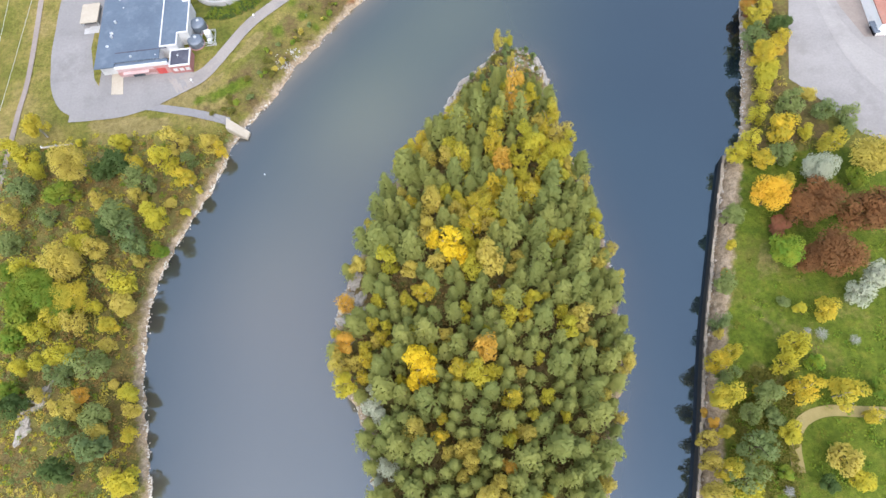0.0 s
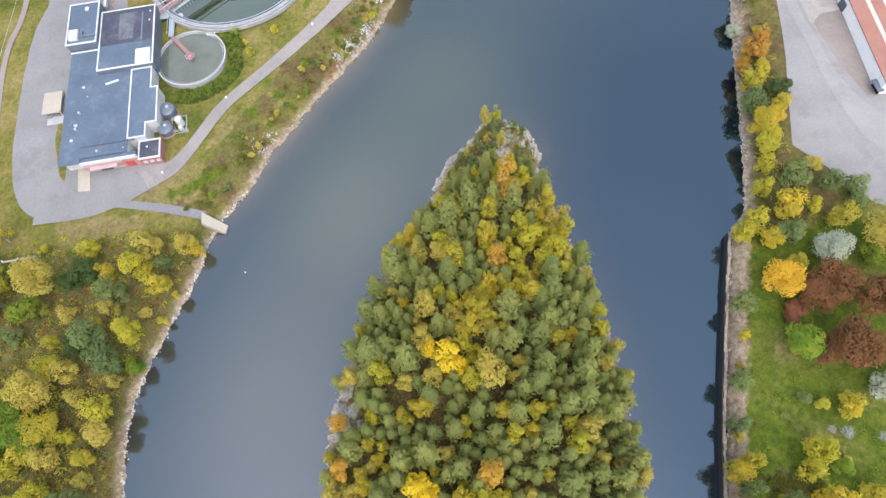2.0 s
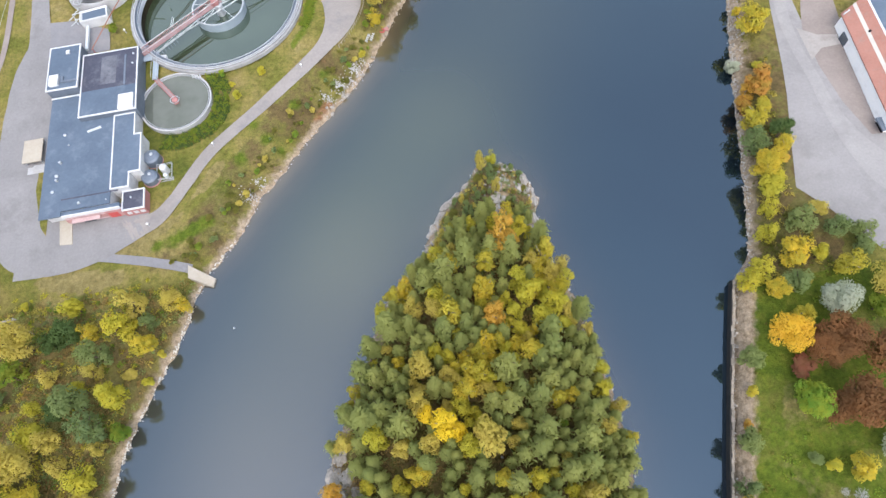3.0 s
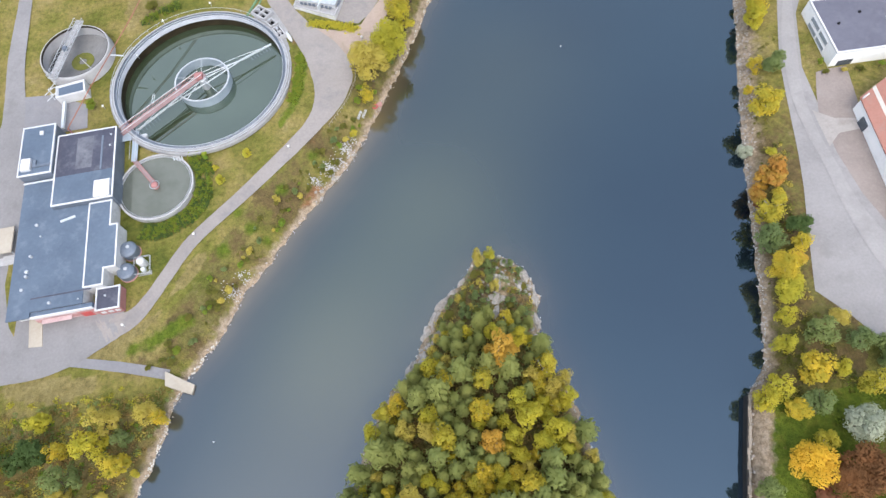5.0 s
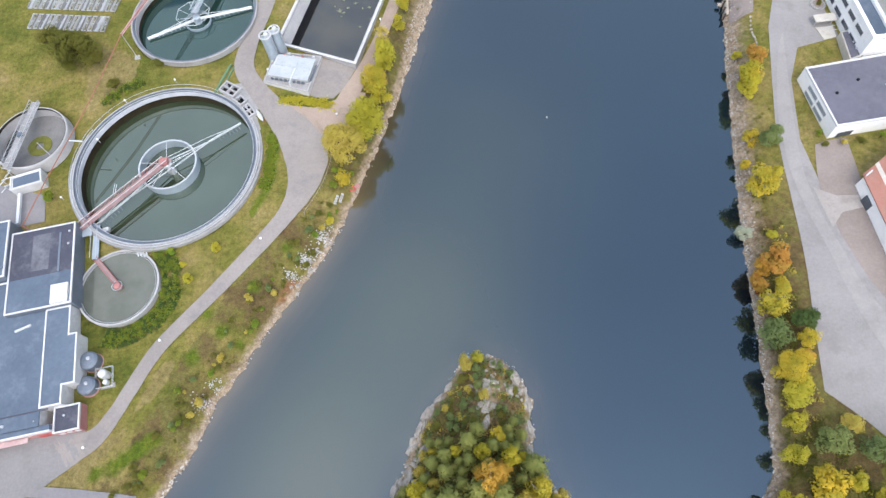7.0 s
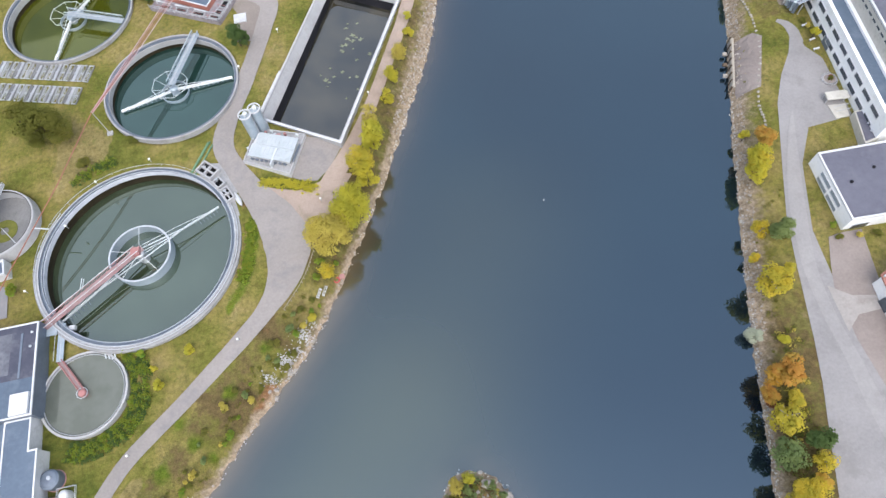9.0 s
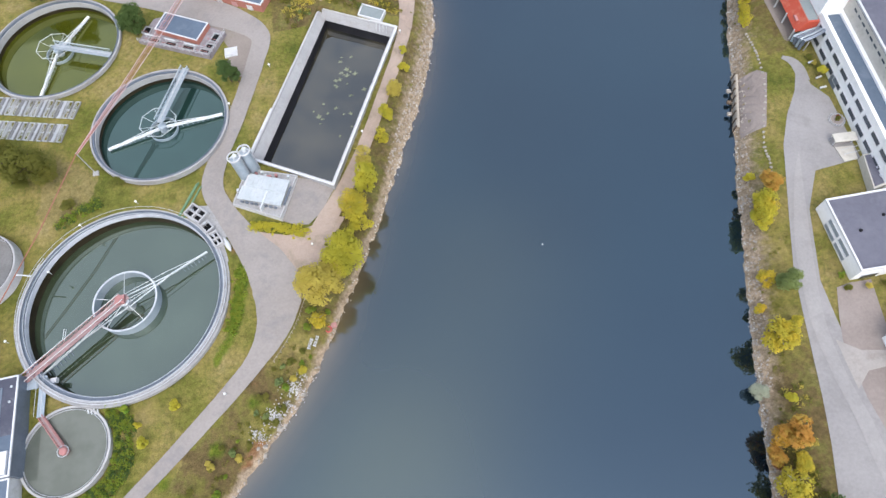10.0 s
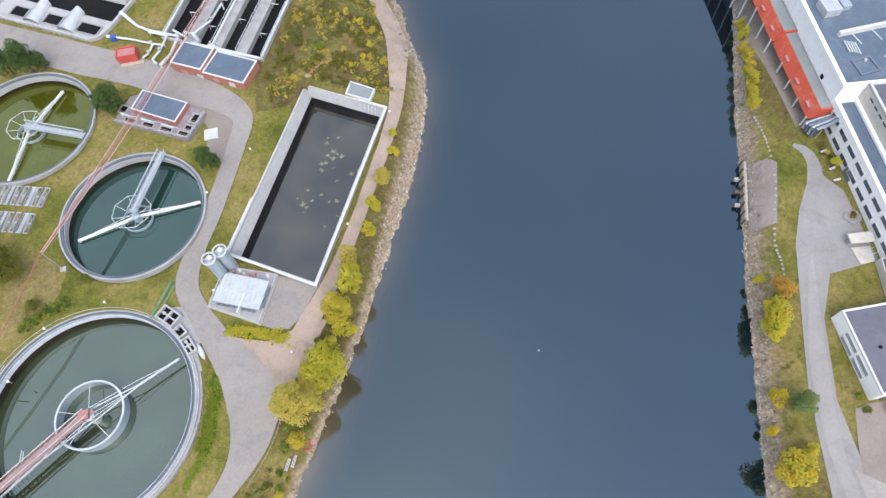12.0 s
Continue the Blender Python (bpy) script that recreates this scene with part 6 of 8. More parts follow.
# ---- east bank buildings ----
def east_buildings():
    w = thing("office_block", 0, 0, 0, "white two-storey block with a flat grey felt roof", "building")
    p = [(102.4, 128.3), (121.0, 127.4), (122.6, 143.4), (103.0, 144.0)]
    part("wall", prism(bmesh.new(), p, 3.6, 8.3), M_WHITEWALL, w)
    part("parapet", rim(p, 8.3, 8.75, 0.35), M_TRIM, w)
    part("roof", prism(bmesh.new(), [(102.7, 128.6), (120.7, 127.7), (122.2, 143.1), (103.3, 143.7)], 8.3, 8.42), M_ROOF_PURPLE, w)
    for z0, z1 in ((4.9, 5.9), (6.6, 7.7)):
        windowed(w, "window_frame", (102.85, 140.6), (102.55, 131.6), z0, z1, 2, 0.5, M_GLASS_PALE, 0.07, M_TRIM)
    part("door", boxes((104.0, 107.4, 128.05, 128.14, 3.8, 6.0)), M_GLASS, w)
    for vx, vy in ((106.4, 136.2), (112.2, 138.4)):
        part("vent", drum(bmesh.new(), vx, vy, 8.42, 8.8, 0.3, 12, 0.1), M_DARK, w)
    part("roof_light", boxes((117.0, 118.4, 133.8, 136.0, 8.42, 8.8)), M_WHITE, w)
    h = thing("river_hall", 0, 0, 0, "long white hall with a faded red roof and pale skylight strip", "building")
    a, b = Vector((102.7, 116.5)), Vector((99.9, 88.0))
    n = Vector((1, -0.09)).normalized()
    q = [tuple(b), tuple(b + n * 26), tuple(a + n * 26 + Vector((0, 12))), tuple(a)]
    part("wall", prism(bmesh.new(), q, 3.4, 7.8), M_WHITEWALL, h)
    for d0, d1, z0, z1, mt, nm in ((-0.15, 2.7, 7.85, 8.5, M_OLDRED, "roof"), (2.7, 3.5, 8.5, 8.7, M_BEIGE, "skylight_strip"), (3.5, 5.8, 8.7, 9.2, M_OLDRED, "roof"), (5.8, 6.2, 9.2, 9.35, M_TRIM, "ridge_trim"), (6.2, 24, 9.3, 9.4, M_ROOF, "roof")):
        bm = bmesh.new()
        aa, bb = a + Vector((0, 0.5)), b - Vector((0, 0.1))
        c0, c1 = aa + Vector((1, 0.46)) * d0, aa + Vector((1, 0.46)) * d1
        e0, e1 = bb + n * d0, bb + n * d1
        top = [bm.verts.new((e0.x, e0.y, z0)), bm.verts.new((e1.x, e1.y, z1)), bm.verts.new((c1.x, c1.y, z1)), bm.verts.new((c0.x, c0.y, z0))]
        bot = [bm.verts.new((v_.co.x, v_.co.y, v_.co.z - 0.25)) for v_ in top]
        bm.faces.new(top)
        bm.faces.new(bot[::-1])
        for i in range(4):
            bm.faces.new((top[i], bot[i], bot[(i + 1) % 4], top[(i + 1) % 4]))
        part(nm, bm, mt, h)
    part("gable", prism(bmesh.new(), [tuple(a), tuple(a + Vector((20, 9.3))), tuple(a + Vector((20, 9.0))), tuple(a + Vector((0, -0.3)))][::-1], 7.7, 8.3), M_WHITE, h)
    part("door", boxes((102.0, 102.55, 110.6, 113.0, 3.6, 6.4)), M_GLASS, h, "dark glazed door in a steel frame")
    part("canopy", boxes((99.0, 100.3, 87.4, 90.6, 5.6, 5.9)), M_SILO, h)
    part("gate", boxes((99.85, 100.1, 87.9, 90.4, 3.6, 5.6)), M_DARK, h)
    part("hatch", drum(bmesh.new(), 105.4, 110.2, 8.6, 9.0, 0.3, 10, 0.1), M_DARK, h)
    # long factory range
    f = thing("factory_range", 0, 0, 0, "long white factory range with two window rows and blue-grey roof", "building")
    A, B = Vector((117.1, 145.4)), Vector((121.4, 187.0))
    dirn = (B - A).normalized()
    out = Vector((dirn.y, -dirn.x))
    q = [A, A + out * 34, B + out * 34, B]
    part("wall", prism(bmesh.new(), [tuple(v_) for v_ in q], 4.0, 11.6), M_WHITEWALL, f)
    roof = [A + out * 0.9, A + out * 4.7, B + out * 4.7, B + out * 0.9]
    part("roof", prism(bmesh.new(), [tuple(v_) for v_ in roof], 11.6, 11.75), M_ROOF, f)
    part("parapet", rim([tuple(v_) for v_ in (A, A + out * 4.8, B + out * 4.8, B)], 11.6, 12.3, 0.8), M_WHITEWALL, f)
    up = [A + out * 4.8, A + out * 34, B + out * 34, B + out * 4.8]
    part("upper_block", prism(bmesh.new(), [tuple(v_) for v_ in up], 11.6, 16.2), M_BEIGE, f, "pale rendered upper storey")
    part("upper_roof", prism(bmesh.new(), [tuple(v_) for v_ in up], 16.2, 16.35), M_ROOF_PURPLE, f)
    part("upper_parapet", rim([tuple(v_) for v_ in up], 16.2, 16.7, 0.5), M_WHITE, f)
    for z0, z1 in ((6.6, 7.8), (9.5, 10.7)):
        windowed(f, "window_frame", tuple(B - dirn * 1.0), tuple(A + dirn * 2.0), z0, z1, 9, 1.0, M_GLASS, 0.08, M_TRIM)
    windowed(f, "clerestory", tuple(B - dirn * 2.0 + out * 4.8), tuple(A + dirn * 2.0 + out * 4.8), 14.9, 15.3, 18, 0.8, M_GLASS, 0.06)
    part("door", beams(0.12, ((*(A + dirn * 25.4 - out * 0.06), 6.0), (*(A + dirn * 28.2 - out * 0.06), 6.0)), h=3.0), M_SILO, f, "grey steel door")
    # north tower block
    t = thing("factory_tower", 0, 0, 0, "taller white factory block with a cluttered blue-grey roof", "building")
    C = B + dirn * 58
    q = [B - out * 0.2, B + out * 44, C + out * 44, C - out * 0.2]
    part("wall", prism(bmesh.new(), [tuple(v_) for v_ in q], 4.5, 15.6), M_WHITEWALL, t)
    part("roof", prism(bmesh.new(), [tuple(v_) for v_ in (B + out * 0.9 + dirn * 0.6, B + out * 43, C + out * 43, C + out * 0.9)], 15.6, 15.75), M_ROOF, t)
    part("parapet", rim([tuple(v_) for v_ in q], 15.6, 16.2, 0.9), M_WHITEWALL, t)
    part("roof_wall", beams(0.8, ((*(B + out * 4.0 + dirn * 14), 16.3), (*(B + out * 34 + dirn * 18), 16.3)), h=1.2), M_WHITE, t)
    for k in range(5):
        c0 = B + out * (4.6 + 0.5 * k) + dirn * (12.2 - 0.2 * k)
        part("duct", beams(0.22, ((*c0, 16.1), (*(c0 - dirn * 3.2), 16.1))), M_WHITESTEEL, t)
    for k in range(6):
        c0 = B + out * (7 + 4.6 * k) + dirn * (6.5 + 0.6 * k)
        part("vent", drum(bmesh.new(), c0.x, c0.y, 15.75, 16.3, 0.3, 12, 0.1), M_WHITE, t)
        part("roof_rib", beams(0.2, ((*(c0 + dirn * 8), 15.9), (*(c0 + dirn * 4.5 + out * 1.0), 15.9))), M_WHITESTEEL, t)
    part("air_handler", boxes((B.x + 5.0, B.x + 8.6, B.y + 19.0, B.y + 23.0, 15.75, 17.6)), M_STEEL, t)
    part("air_handler", boxes((B.x + 9.6, B.x + 11.6, B.y + 20.0, B.y + 22.4, 15.75, 17.0)), M_STEELBLUE, t)
    c0 = B + out * 6.4 + dirn * 5.0
    part("roof_curb", rim([(c0.x - 2, c0.y - 2.2), (c0.x + 2.6, c0.y - 1.8), (c0.x + 2.2, c0.y + 2.4), (c0.x - 2.2, c0.y + 2.0)], 15.75, 16.0, 0.4), M_SILO, t)
    part("small_window", beams(0.1, ((*(B + dirn * 6 - out * 0.25), 12.0), (*(B + dirn * 7 - out * 0.25), 12.0)), h=1.0), M_DARK, t)
    # red-roofed gallery on legs
    g = thing("red_gallery", 0, 0, 0, "orange-red sheeted gallery on white legs with grey flat roofs", "building")
    for k, (y0, y1, x0, x1, zt) in enumerate(((-1.5, 20.5, -4.7, -0.25, 11.0), (20.5, 58.0, -5.2, -0.25, 11.5))):
        b0, b1 = B + dirn * y0, B + dirn * y1
        prof = [(x0, zt - 2.6), (x0 + 1.7, zt), (x1, zt), (x1, zt - 2.6)]
        bm = bmesh.new()
        rows = [[bm.verts.new((*(bb + out * px), pz)) for px, pz in prof] for bb in (b0, b1)]
        for i in range(4):
            bm.faces.new((rows[0][i], rows[1][i], rows[1][(i + 1) % 4], rows[0][(i + 1) % 4]))
        bm.faces.new(rows[0][::-1])
        bm.faces.new(rows[1])
        bmesh.ops.recalc_face_normals(bm, faces=bm.faces[:])
        part("cladding", bm, M_TERRACOTTA, g)
        fl = [b0 + out * (x0 + 1.9) + dirn * 0.5, b0 + out * (x1 - 0.1) + dirn * 0.5, b1 + out * (x1 - 0.1), b1 + out * (x0 + 1.9)]
        part("roof", prism(bmesh.new(), [tuple(v_) for v_ in fl], zt, zt + 0.08), M_ROOF_GREY, g)
        part("verge", beams(0.18, ((*(b0 + out * (x0 + 1.85)), zt + 0.05), (*(b1 + out * (x0 + 1.85)), zt + 0.05))), M_TERRACOTTA, g)
        for j in range(int((y1 - y0) / 5.1)):
            c0 = b0 + dirn * (0.5 + 5.1 * j) + out * (x0 + 0.1)
            part("leg", beams(0.3, ((*(c0), h1(c0.x, c0.y) - 0.2), (*c0, zt - 2.4))), M_WHITE, g)
        for j in range(3):
            c0 = b0 + dirn * (2.0 + 6.5 * j) + out * (x0 + 0.9)
            part("patch", beams(1.0, ((*c0, zt - 1.3), (*(c0 + dirn * 1.7), zt - 1.3)), h=0.25), M_PINKSTEEL, g)
    cv = thing("conveyor_duct", 0, 0, 0, "bent blue-grey sheet-metal ducts at the gallery end", "duct")
    for k in range(4):
        c0 = B - dirn * (2.1 + 0.85 * k) - out * (4.6 - 0.25 * k)
        c1 = c0 + out * 2.2 + dirn * 0.15
        c2 = B - dirn * (1.9 + 0.7 * k) + out * 0.1
        part("duct", tube([(*c0, 6.2), (*c0, 7.6 + 0.45 * k), (*c1, 8.6 + 0.45 * k), (*c2, 9.4 + 0.45 * k)], 0.46, 4), M_SILO if k % 2 else M_STEELBLUE, cv)
    for k in range(2):
        c0 = B - dirn * (2.4 + 2.4 * k) - out * 2.6
        part("leg", beams(0.2, ((*c0, h1(c0.x, c0.y) - 0.2), (*c0, 8.4))), M_STEEL, cv)
    # porch, sheds, planter by the range
    s = thing("side_shed", 0, 0, 0, "low pale shed with a dark flat roof against the range", "shed")
    q = [(114.6, 144.7), (118.4, 145.4), (119.4, 152.8), (116.4, 152.8)]
    part("wall", prism(bmesh.new(), q, 4.4, 7.0), M_BEIGE, s)
    part("roof", prism(bmesh.new(), [(115.0, 145.2), (118.2, 145.8), (119.0, 152.4), (116.6, 152.4)], 7.0, 7.12), M_ROOF_PURPLE, s)
    for k in range(3):
        part("roof_box", boxes((117.0 + 0.35 * k, 117.5 + 0.35 * k, 147 + 1.9 * k, 147.5 + 1.9 * k, 7.12, 7.5)), M_TRIM, s)
    p = thing("entrance_slab", 0, 0, 0, "pale concrete steps and canopy at the range", "steps")
    part("canopy", prism(bmesh.new(), [(112.6, 156.9), (117.4, 156.4), (117.8, 158.6), (112.9, 159.0)], 6.6, 6.85), M_BEIGE, p)
    part("step", prism(bmesh.new(), [(113.4, 152.9), (116.4, 152.9), (117.0, 156.2), (113.2, 156.6)], 4.6, 5.3), M_BEIGE, p)
    part("rail", beams(0.1, ((113.3, 155.2, 6.3), (117.0, 155.4, 6.3)), ((113.3, 154.0, 6.3), (117.0, 154.2, 6.3))), M_STEEL, p)
    for px, py in ((112.9, 157.2), (112.9, 158.6), (117.0, 157.0)):
        part("post", beams(0.15, ((px, py, 5.0), (px, py, 6.6))), M_STEEL, p)
    pl = thing("round_planter", 116.7, 163.0, 0, "stone-edged round planter with low shrubs", "planter")
    for k in range(14):
        a_ = 2 * math.pi * k / 14
        part("kerb_stone", ring(0.16, 0.3, 5.0, 5.62, 8), M_CONC_PALE, pl).matrix_basis = pose(1.5 * math.cos(a_), 1.5 * math.sin(a_), 0.0)
    part("soil", disc(1.32, 5.6, 24), M_GRAVEL_BROWN, pl)


east_buildings()

# ---- trees ----
rng = np.random.default_rng(7)


def leaf_mesh(name, centres, axes, sizes, aspect=0.55, lift=0.25, face=None, shade=None):
    """One mesh of small bent leaf sprays: centres, long axes, half lengths; face turns their flat sides, shade their normals."""
    n = len(centres)
    c, d = np.asarray(centres, float), np.asarray(axes, float)
    f = rng.normal(size=(n, 3)) * 0.45 + (np.array([0, 0, 1.0]) if face is None else np.asarray(face, float))
    f /= np.linalg.norm(f, axis=1)[:, None] + 1e-9
    d = d - f * np.sum(d * f, 1)[:, None]
    d /= np.linalg.norm(d, axis=1)[:, None] + 1e-9
    w = np.cross(f, d)
    s = np.asarray(sizes, float)[:, None]
    v = np.stack([c - d * s, c + w * s * aspect - f * s * lift, c + d * s, c - w * s * aspect - f * s * lift], 1).reshape(-1, 3)
    me = bpy.data.meshes.new(name)
    me.from_pydata(v.tolist(), [], np.arange(4 * n).reshape(-1, 4)[:, ::-1].tolist())
    if shade is not None:
        g = f * 0.3 + np.asarray(shade, float)
        g /= np.linalg.norm(g, axis=1)[:, None] + 1e-9
        me.polygons.foreach_set("use_smooth", [True] * n)
        me.normals_split_custom_set_from_vertices(np.repeat(g, 4, 0).tolist())
    return me


def broad_crown(name, leaves=760, lobes=11, flat=1.0, leaf=0.1, lobe=(0.3, 0.5)):
    """An uneven leafy crown of radius about 1 and middle height 1.15."""
    a = rng.uniform(0, 2 * math.pi, lobes)
    rr = np.sqrt(rng.uniform(0.05, 1, lobes)) * 0.66
    zz = rng.uniform(-0.55, 0.65, lobes)
    zz[0], rr[0] = 0.75, 0.12
    k = np.sqrt(np.clip(1 - (zz / 1.15) ** 2, 0.1, 1))
    cen = np.stack([np.cos(a) * rr * k, np.sin(a) * rr * k, zz * flat], 1)
    rad = rng.uniform(*lobe, lobes)
    which = rng.integers(0, lobes, leaves)
    d = rng.normal(size=(leaves, 3))
    d /= np.linalg.norm(d, axis=1)[:, None]
    p = cen[which] + d * (rad[which] * rng.uniform(0.45, 1.05, leaves) ** 0.6)[:, None] * np.array([1, 1, 0.85])
    ax = d + rng.normal(size=(leaves, 3)) * 0.7
    p[:, 2] = p[:, 2] * 0.92 + 1.15
    return leaf_mesh(name, p, ax, rng.uniform(0.65, 1.25, leaves) * leaf, 0.6, 0.3, d * 0.9 + np.array([0, 0, 0.7]), d * 0.55 + np.array([0, 0, 0.8]))


def pine_crown(name, levels=10, leaf=0.2):
    """A slender pine crown of radius about 1: rounded whorls of upswept needle tufts, 1.0 to 4.3 high."""
    P, A, S, N, G = [], [], [], [], []
    for i in range(levels):
        u = i / (levels - 1)
        z = 1.1 + 3.0 * u
        R = (1 - 0.93 * u ** 1.6) * (0.92 + 0.1 * math.sin(u * 9)) * (0.75 + 0.25 * min(1, u * 4))
        nb = 3 + int(5 * R)
        off = rng.uniform(0, 6.28)
        for b in range(nb):
            a = off + 2 * math.pi * b / nb + rng.uniform(-0.3, 0.3)
            L = R * rng.uniform(0.6, 1.1)
            out = np.array([math.cos(a), math.sin(a), 0.0])
            tip = out * L + np.array([0, 0, z + 0.2 * L + rng.uniform(-0.14, 0.14)])
            for k in range(13):
                q = rng.normal(size=3) * [0.15, 0.15, 0.17]
                f = rng.uniform(0.3, 1.06)
                P.append(np.array([tip[0] * f, tip[1] * f, tip[2]]) + q)
                A.append(out * 0.7 + q * 4 + [0, 0, 0.8])
                N.append(out * (0.3 + 0.6 * (1 - u)) + q * 3 + [0, 0, 0.9])
                G.append(out * (0.15 + 0.3 * (1 - u)) + q * 0.8 + [0, 0, 1.0])
                S.append(leaf * rng.uniform(0.5, 1.0))
    return leaf_mesh(name, P, A, S, 0.4, 0.25, N, G)


def twig_crown(name):
    P, A, S = [], [], []
    for k in range(150):
        d = rng.normal(size=3)
        d[2] = abs(d[2]) * 0.8 + 0.2
        d /= np.linalg.norm(d)
        P.append(d * rng.uniform(0.35, 0.8) + [0, 0, 1.0])
        A.append(d + rng.normal(size=3) * 0.2)
        S.append(rng.uniform(0.2, 0.4))
    return leaf_mesh(name, P, A, S, 0.05, 0.02)


def trunk_mesh(name, height_, r, limbs=5, start=0.45, spread=0.55):
    bm = bmesh.new()
    lean = rng.uniform(-0.05, 0.05, 2)
    rows = []
    for i in range(5):
        f = i / 4
        rows.append([bm.verts.new((lean[0] * f * height_ + r * (1 - 0.75 * f) * math.cos(k * math.pi / 3), lean[1] * f * height_ + r * (1 - 0.75 * f) * math.sin(k * math.pi / 3), f * height_ - 0.12)) for k in range(6)])
    for a, b in zip(rows, rows[1:]):
        for k in range(6):
            bm.faces.new((a[k], a[(k + 1) % 6], b[(k + 1) % 6], b[k]))
    bm.faces.new(rows[-1])
    for k in range(limbs):
        f = start + (0.95 - start) * k / max(1, limbs - 1)
        a = k * 2.4 + rng.uniform(-0.3, 0.3)
        p = Vector((lean[0] * f * height_, lean[1] * f * height_, f * height_))
        beam(bm, p, p + Vector((math.cos(a) * spread, math.sin(a) * spread, spread * 0.6)), r * 0.35)
    me = bpy.data.meshes.new(name)
    bm.to_mesh(me)
    bm.free()
    return me


BIG = [broad_crown("crown", 6500, 22, 0.95, 0.046) for k in range(3)]
BROAD = [broad_crown("crown", 2200, 15 + k % 4, 1.0 + 0.1 * (k % 3), 0.08) for k in range(7)]
AIRY = [broad_crown("crown", 1500, 13 + 3 * (k % 3), 1.15 + 0.15 * (k % 3), 0.075, (0.26, 0.44)) for k in range(6)]
BUSH = [broad_crown("crown", 3400, 9, 0.75, 0.055, (0.42, 0.58)) for k in range(3)]
SHRUB = [broad_crown("crown", 900, 8, 0.8, 0.13) for k in range(4)]
PINES = [pine_crown("crown", 10 + k % 3, 0.23 + 0.015 * (k % 3)) for k in range(8)]
TWIGS = [twig_crown("crown") for k in range(2)]
TRUNKS = [trunk_mesh("trunk", 1.35, 0.085) for k in range(3)]
PINE_TRUNKS = [trunk_mesh("trunk", 3.8, 0.075, 9, 0.3, 0.45) for k in range(3)]
for m_ in (*BUSH, *BIG, *BROAD, *AIRY, *SHRUB, *PINES, *TWIGS):
    m_.materials.append(LEAF["P"])
for m_ in (*TRUNKS, *PINE_TRUNKS):
    m_.materials.append(M_BARK)

KIND = {
    "P": ("pine_tree", "grey-green pine with a rounded open crown"), "Q": ("broadleaf_tree", "soft grey-green broadleaf tree"), "D": ("evergreen_tree", "dark green evergreen with a dense crown"),
    "Y": ("birch_tree", "birch in yellow autumn leaf"), "V": ("broadleaf_tree", "rounded broadleaf tree in fresh green leaf"), "N": ("birch_tree", "full birch in deep amber autumn leaf"), "A": ("birch_tree", "small birch in bright golden autumn leaf"),
    "L": ("broadleaf_tree", "broadleaf tree turning yellow-green"), "G": ("broadleaf_tree", "broadleaf tree still in green leaf"),
    "C": ("broadleaf_tree", "thinning broadleaf tree in dull ochre leaf"), "O": ("aspen_tree", "small aspen in orange autumn leaf"),
    "R": ("maple_tree", "maple in rusty orange autumn leaf"), "U": ("shrub", "low shrub in dull red autumn leaf"),
    "B": ("oak_tree", "broad oak in brown withered leaf"), "S": ("willow_tree", "silvery grey-green willow with a loose crown"),
    "W": ("bare_shrub", "bare grey leafless shrub"), "K": ("bush", "rounded olive-green bush on the grass"),
}


def plant(kind, x, y, r, where, tall=1.0):
    nm, label = KIND[kind]
    i = int(rng.integers(0, 1000))
    if r < 1.5 and kind in "YLCOG":
        nm, label = "shrub" if where == "on the bank" else "sapling", label.replace("tree", "shrub").replace("birch", "birch sapling" if "small" not in label else "birch")
    t = thing(nm, x, y, h1(x, y) - 0.05, f"{label} {where}", "tree" if "tree" in nm or nm == "sapling" else "shrub")
    if kind == "P" or (kind == "D" and where == "on the island"):
        crown, trunk, sz = PINES[i % len(PINES)], PINE_TRUNKS[i % 3], r * (1.24 if kind == "P" else 1.0)
    elif kind == "W":
        crown, trunk, sz = TWIGS[i % 2], TRUNKS[i % 3], r * 0.6
    elif where == "on the island" and kind in "YLCOA":
        crown, trunk, sz = AIRY[i % len(AIRY)], TRUNKS[i % 3], r * (1.45 if kind in "OAY" else 1.28)
    elif kind == "K" and r > 2.2:
        crown, trunk, sz = BUSH[i % 3], TRUNKS[i % 3], r * 1.05
    elif kind in "UK" or r < 1.5:
        crown, trunk, sz = SHRUB[i % 4], TRUNKS[i % 3], r * 1.12
    else:
        crown, trunk, sz = BIG[i % 3] if r > 3.1 else AIRY[i % len(AIRY)] if kind in "YLCOAQS" and i % 3 else BROAD[i % len(BROAD)], TRUNKS[i % 3], r * 1.12
    low = 0.62 if kind == "U" or (kind == "K" and r < 2.2) else 1.05 if kind == "P" else (1.5 if where == "on the island" else 1.0 if x > 60 else 1.22) if kind in "YLCAORDQ" and (r >= 1.5 or where == "on the island") else 1.0
    t.matrix_basis = pose(x, y, h1(x, y) - 0.05, 0, 0, float(rng.uniform(0, 360))) @ Matrix.Diagonal((sz, sz * float(rng.uniform(0.92, 1.08)), sz * low * tall * float(rng.uniform(0.85, 1.18)) * (1.2 if where == "on the island" and kind in "YLCOA" else 1.0), 1))
    for nm2, me in (("trunk", trunk), ("crown", crown)):
        o = new(nm2, me)
        o.parent = t
        slot = o.material_slots[0]
        slot.link = "OBJECT"
        slot.material = (M_BIRCHBARK if kind in "YAOW" else M_BARK) if nm2 == "trunk" else LEAF[kind]
    return t


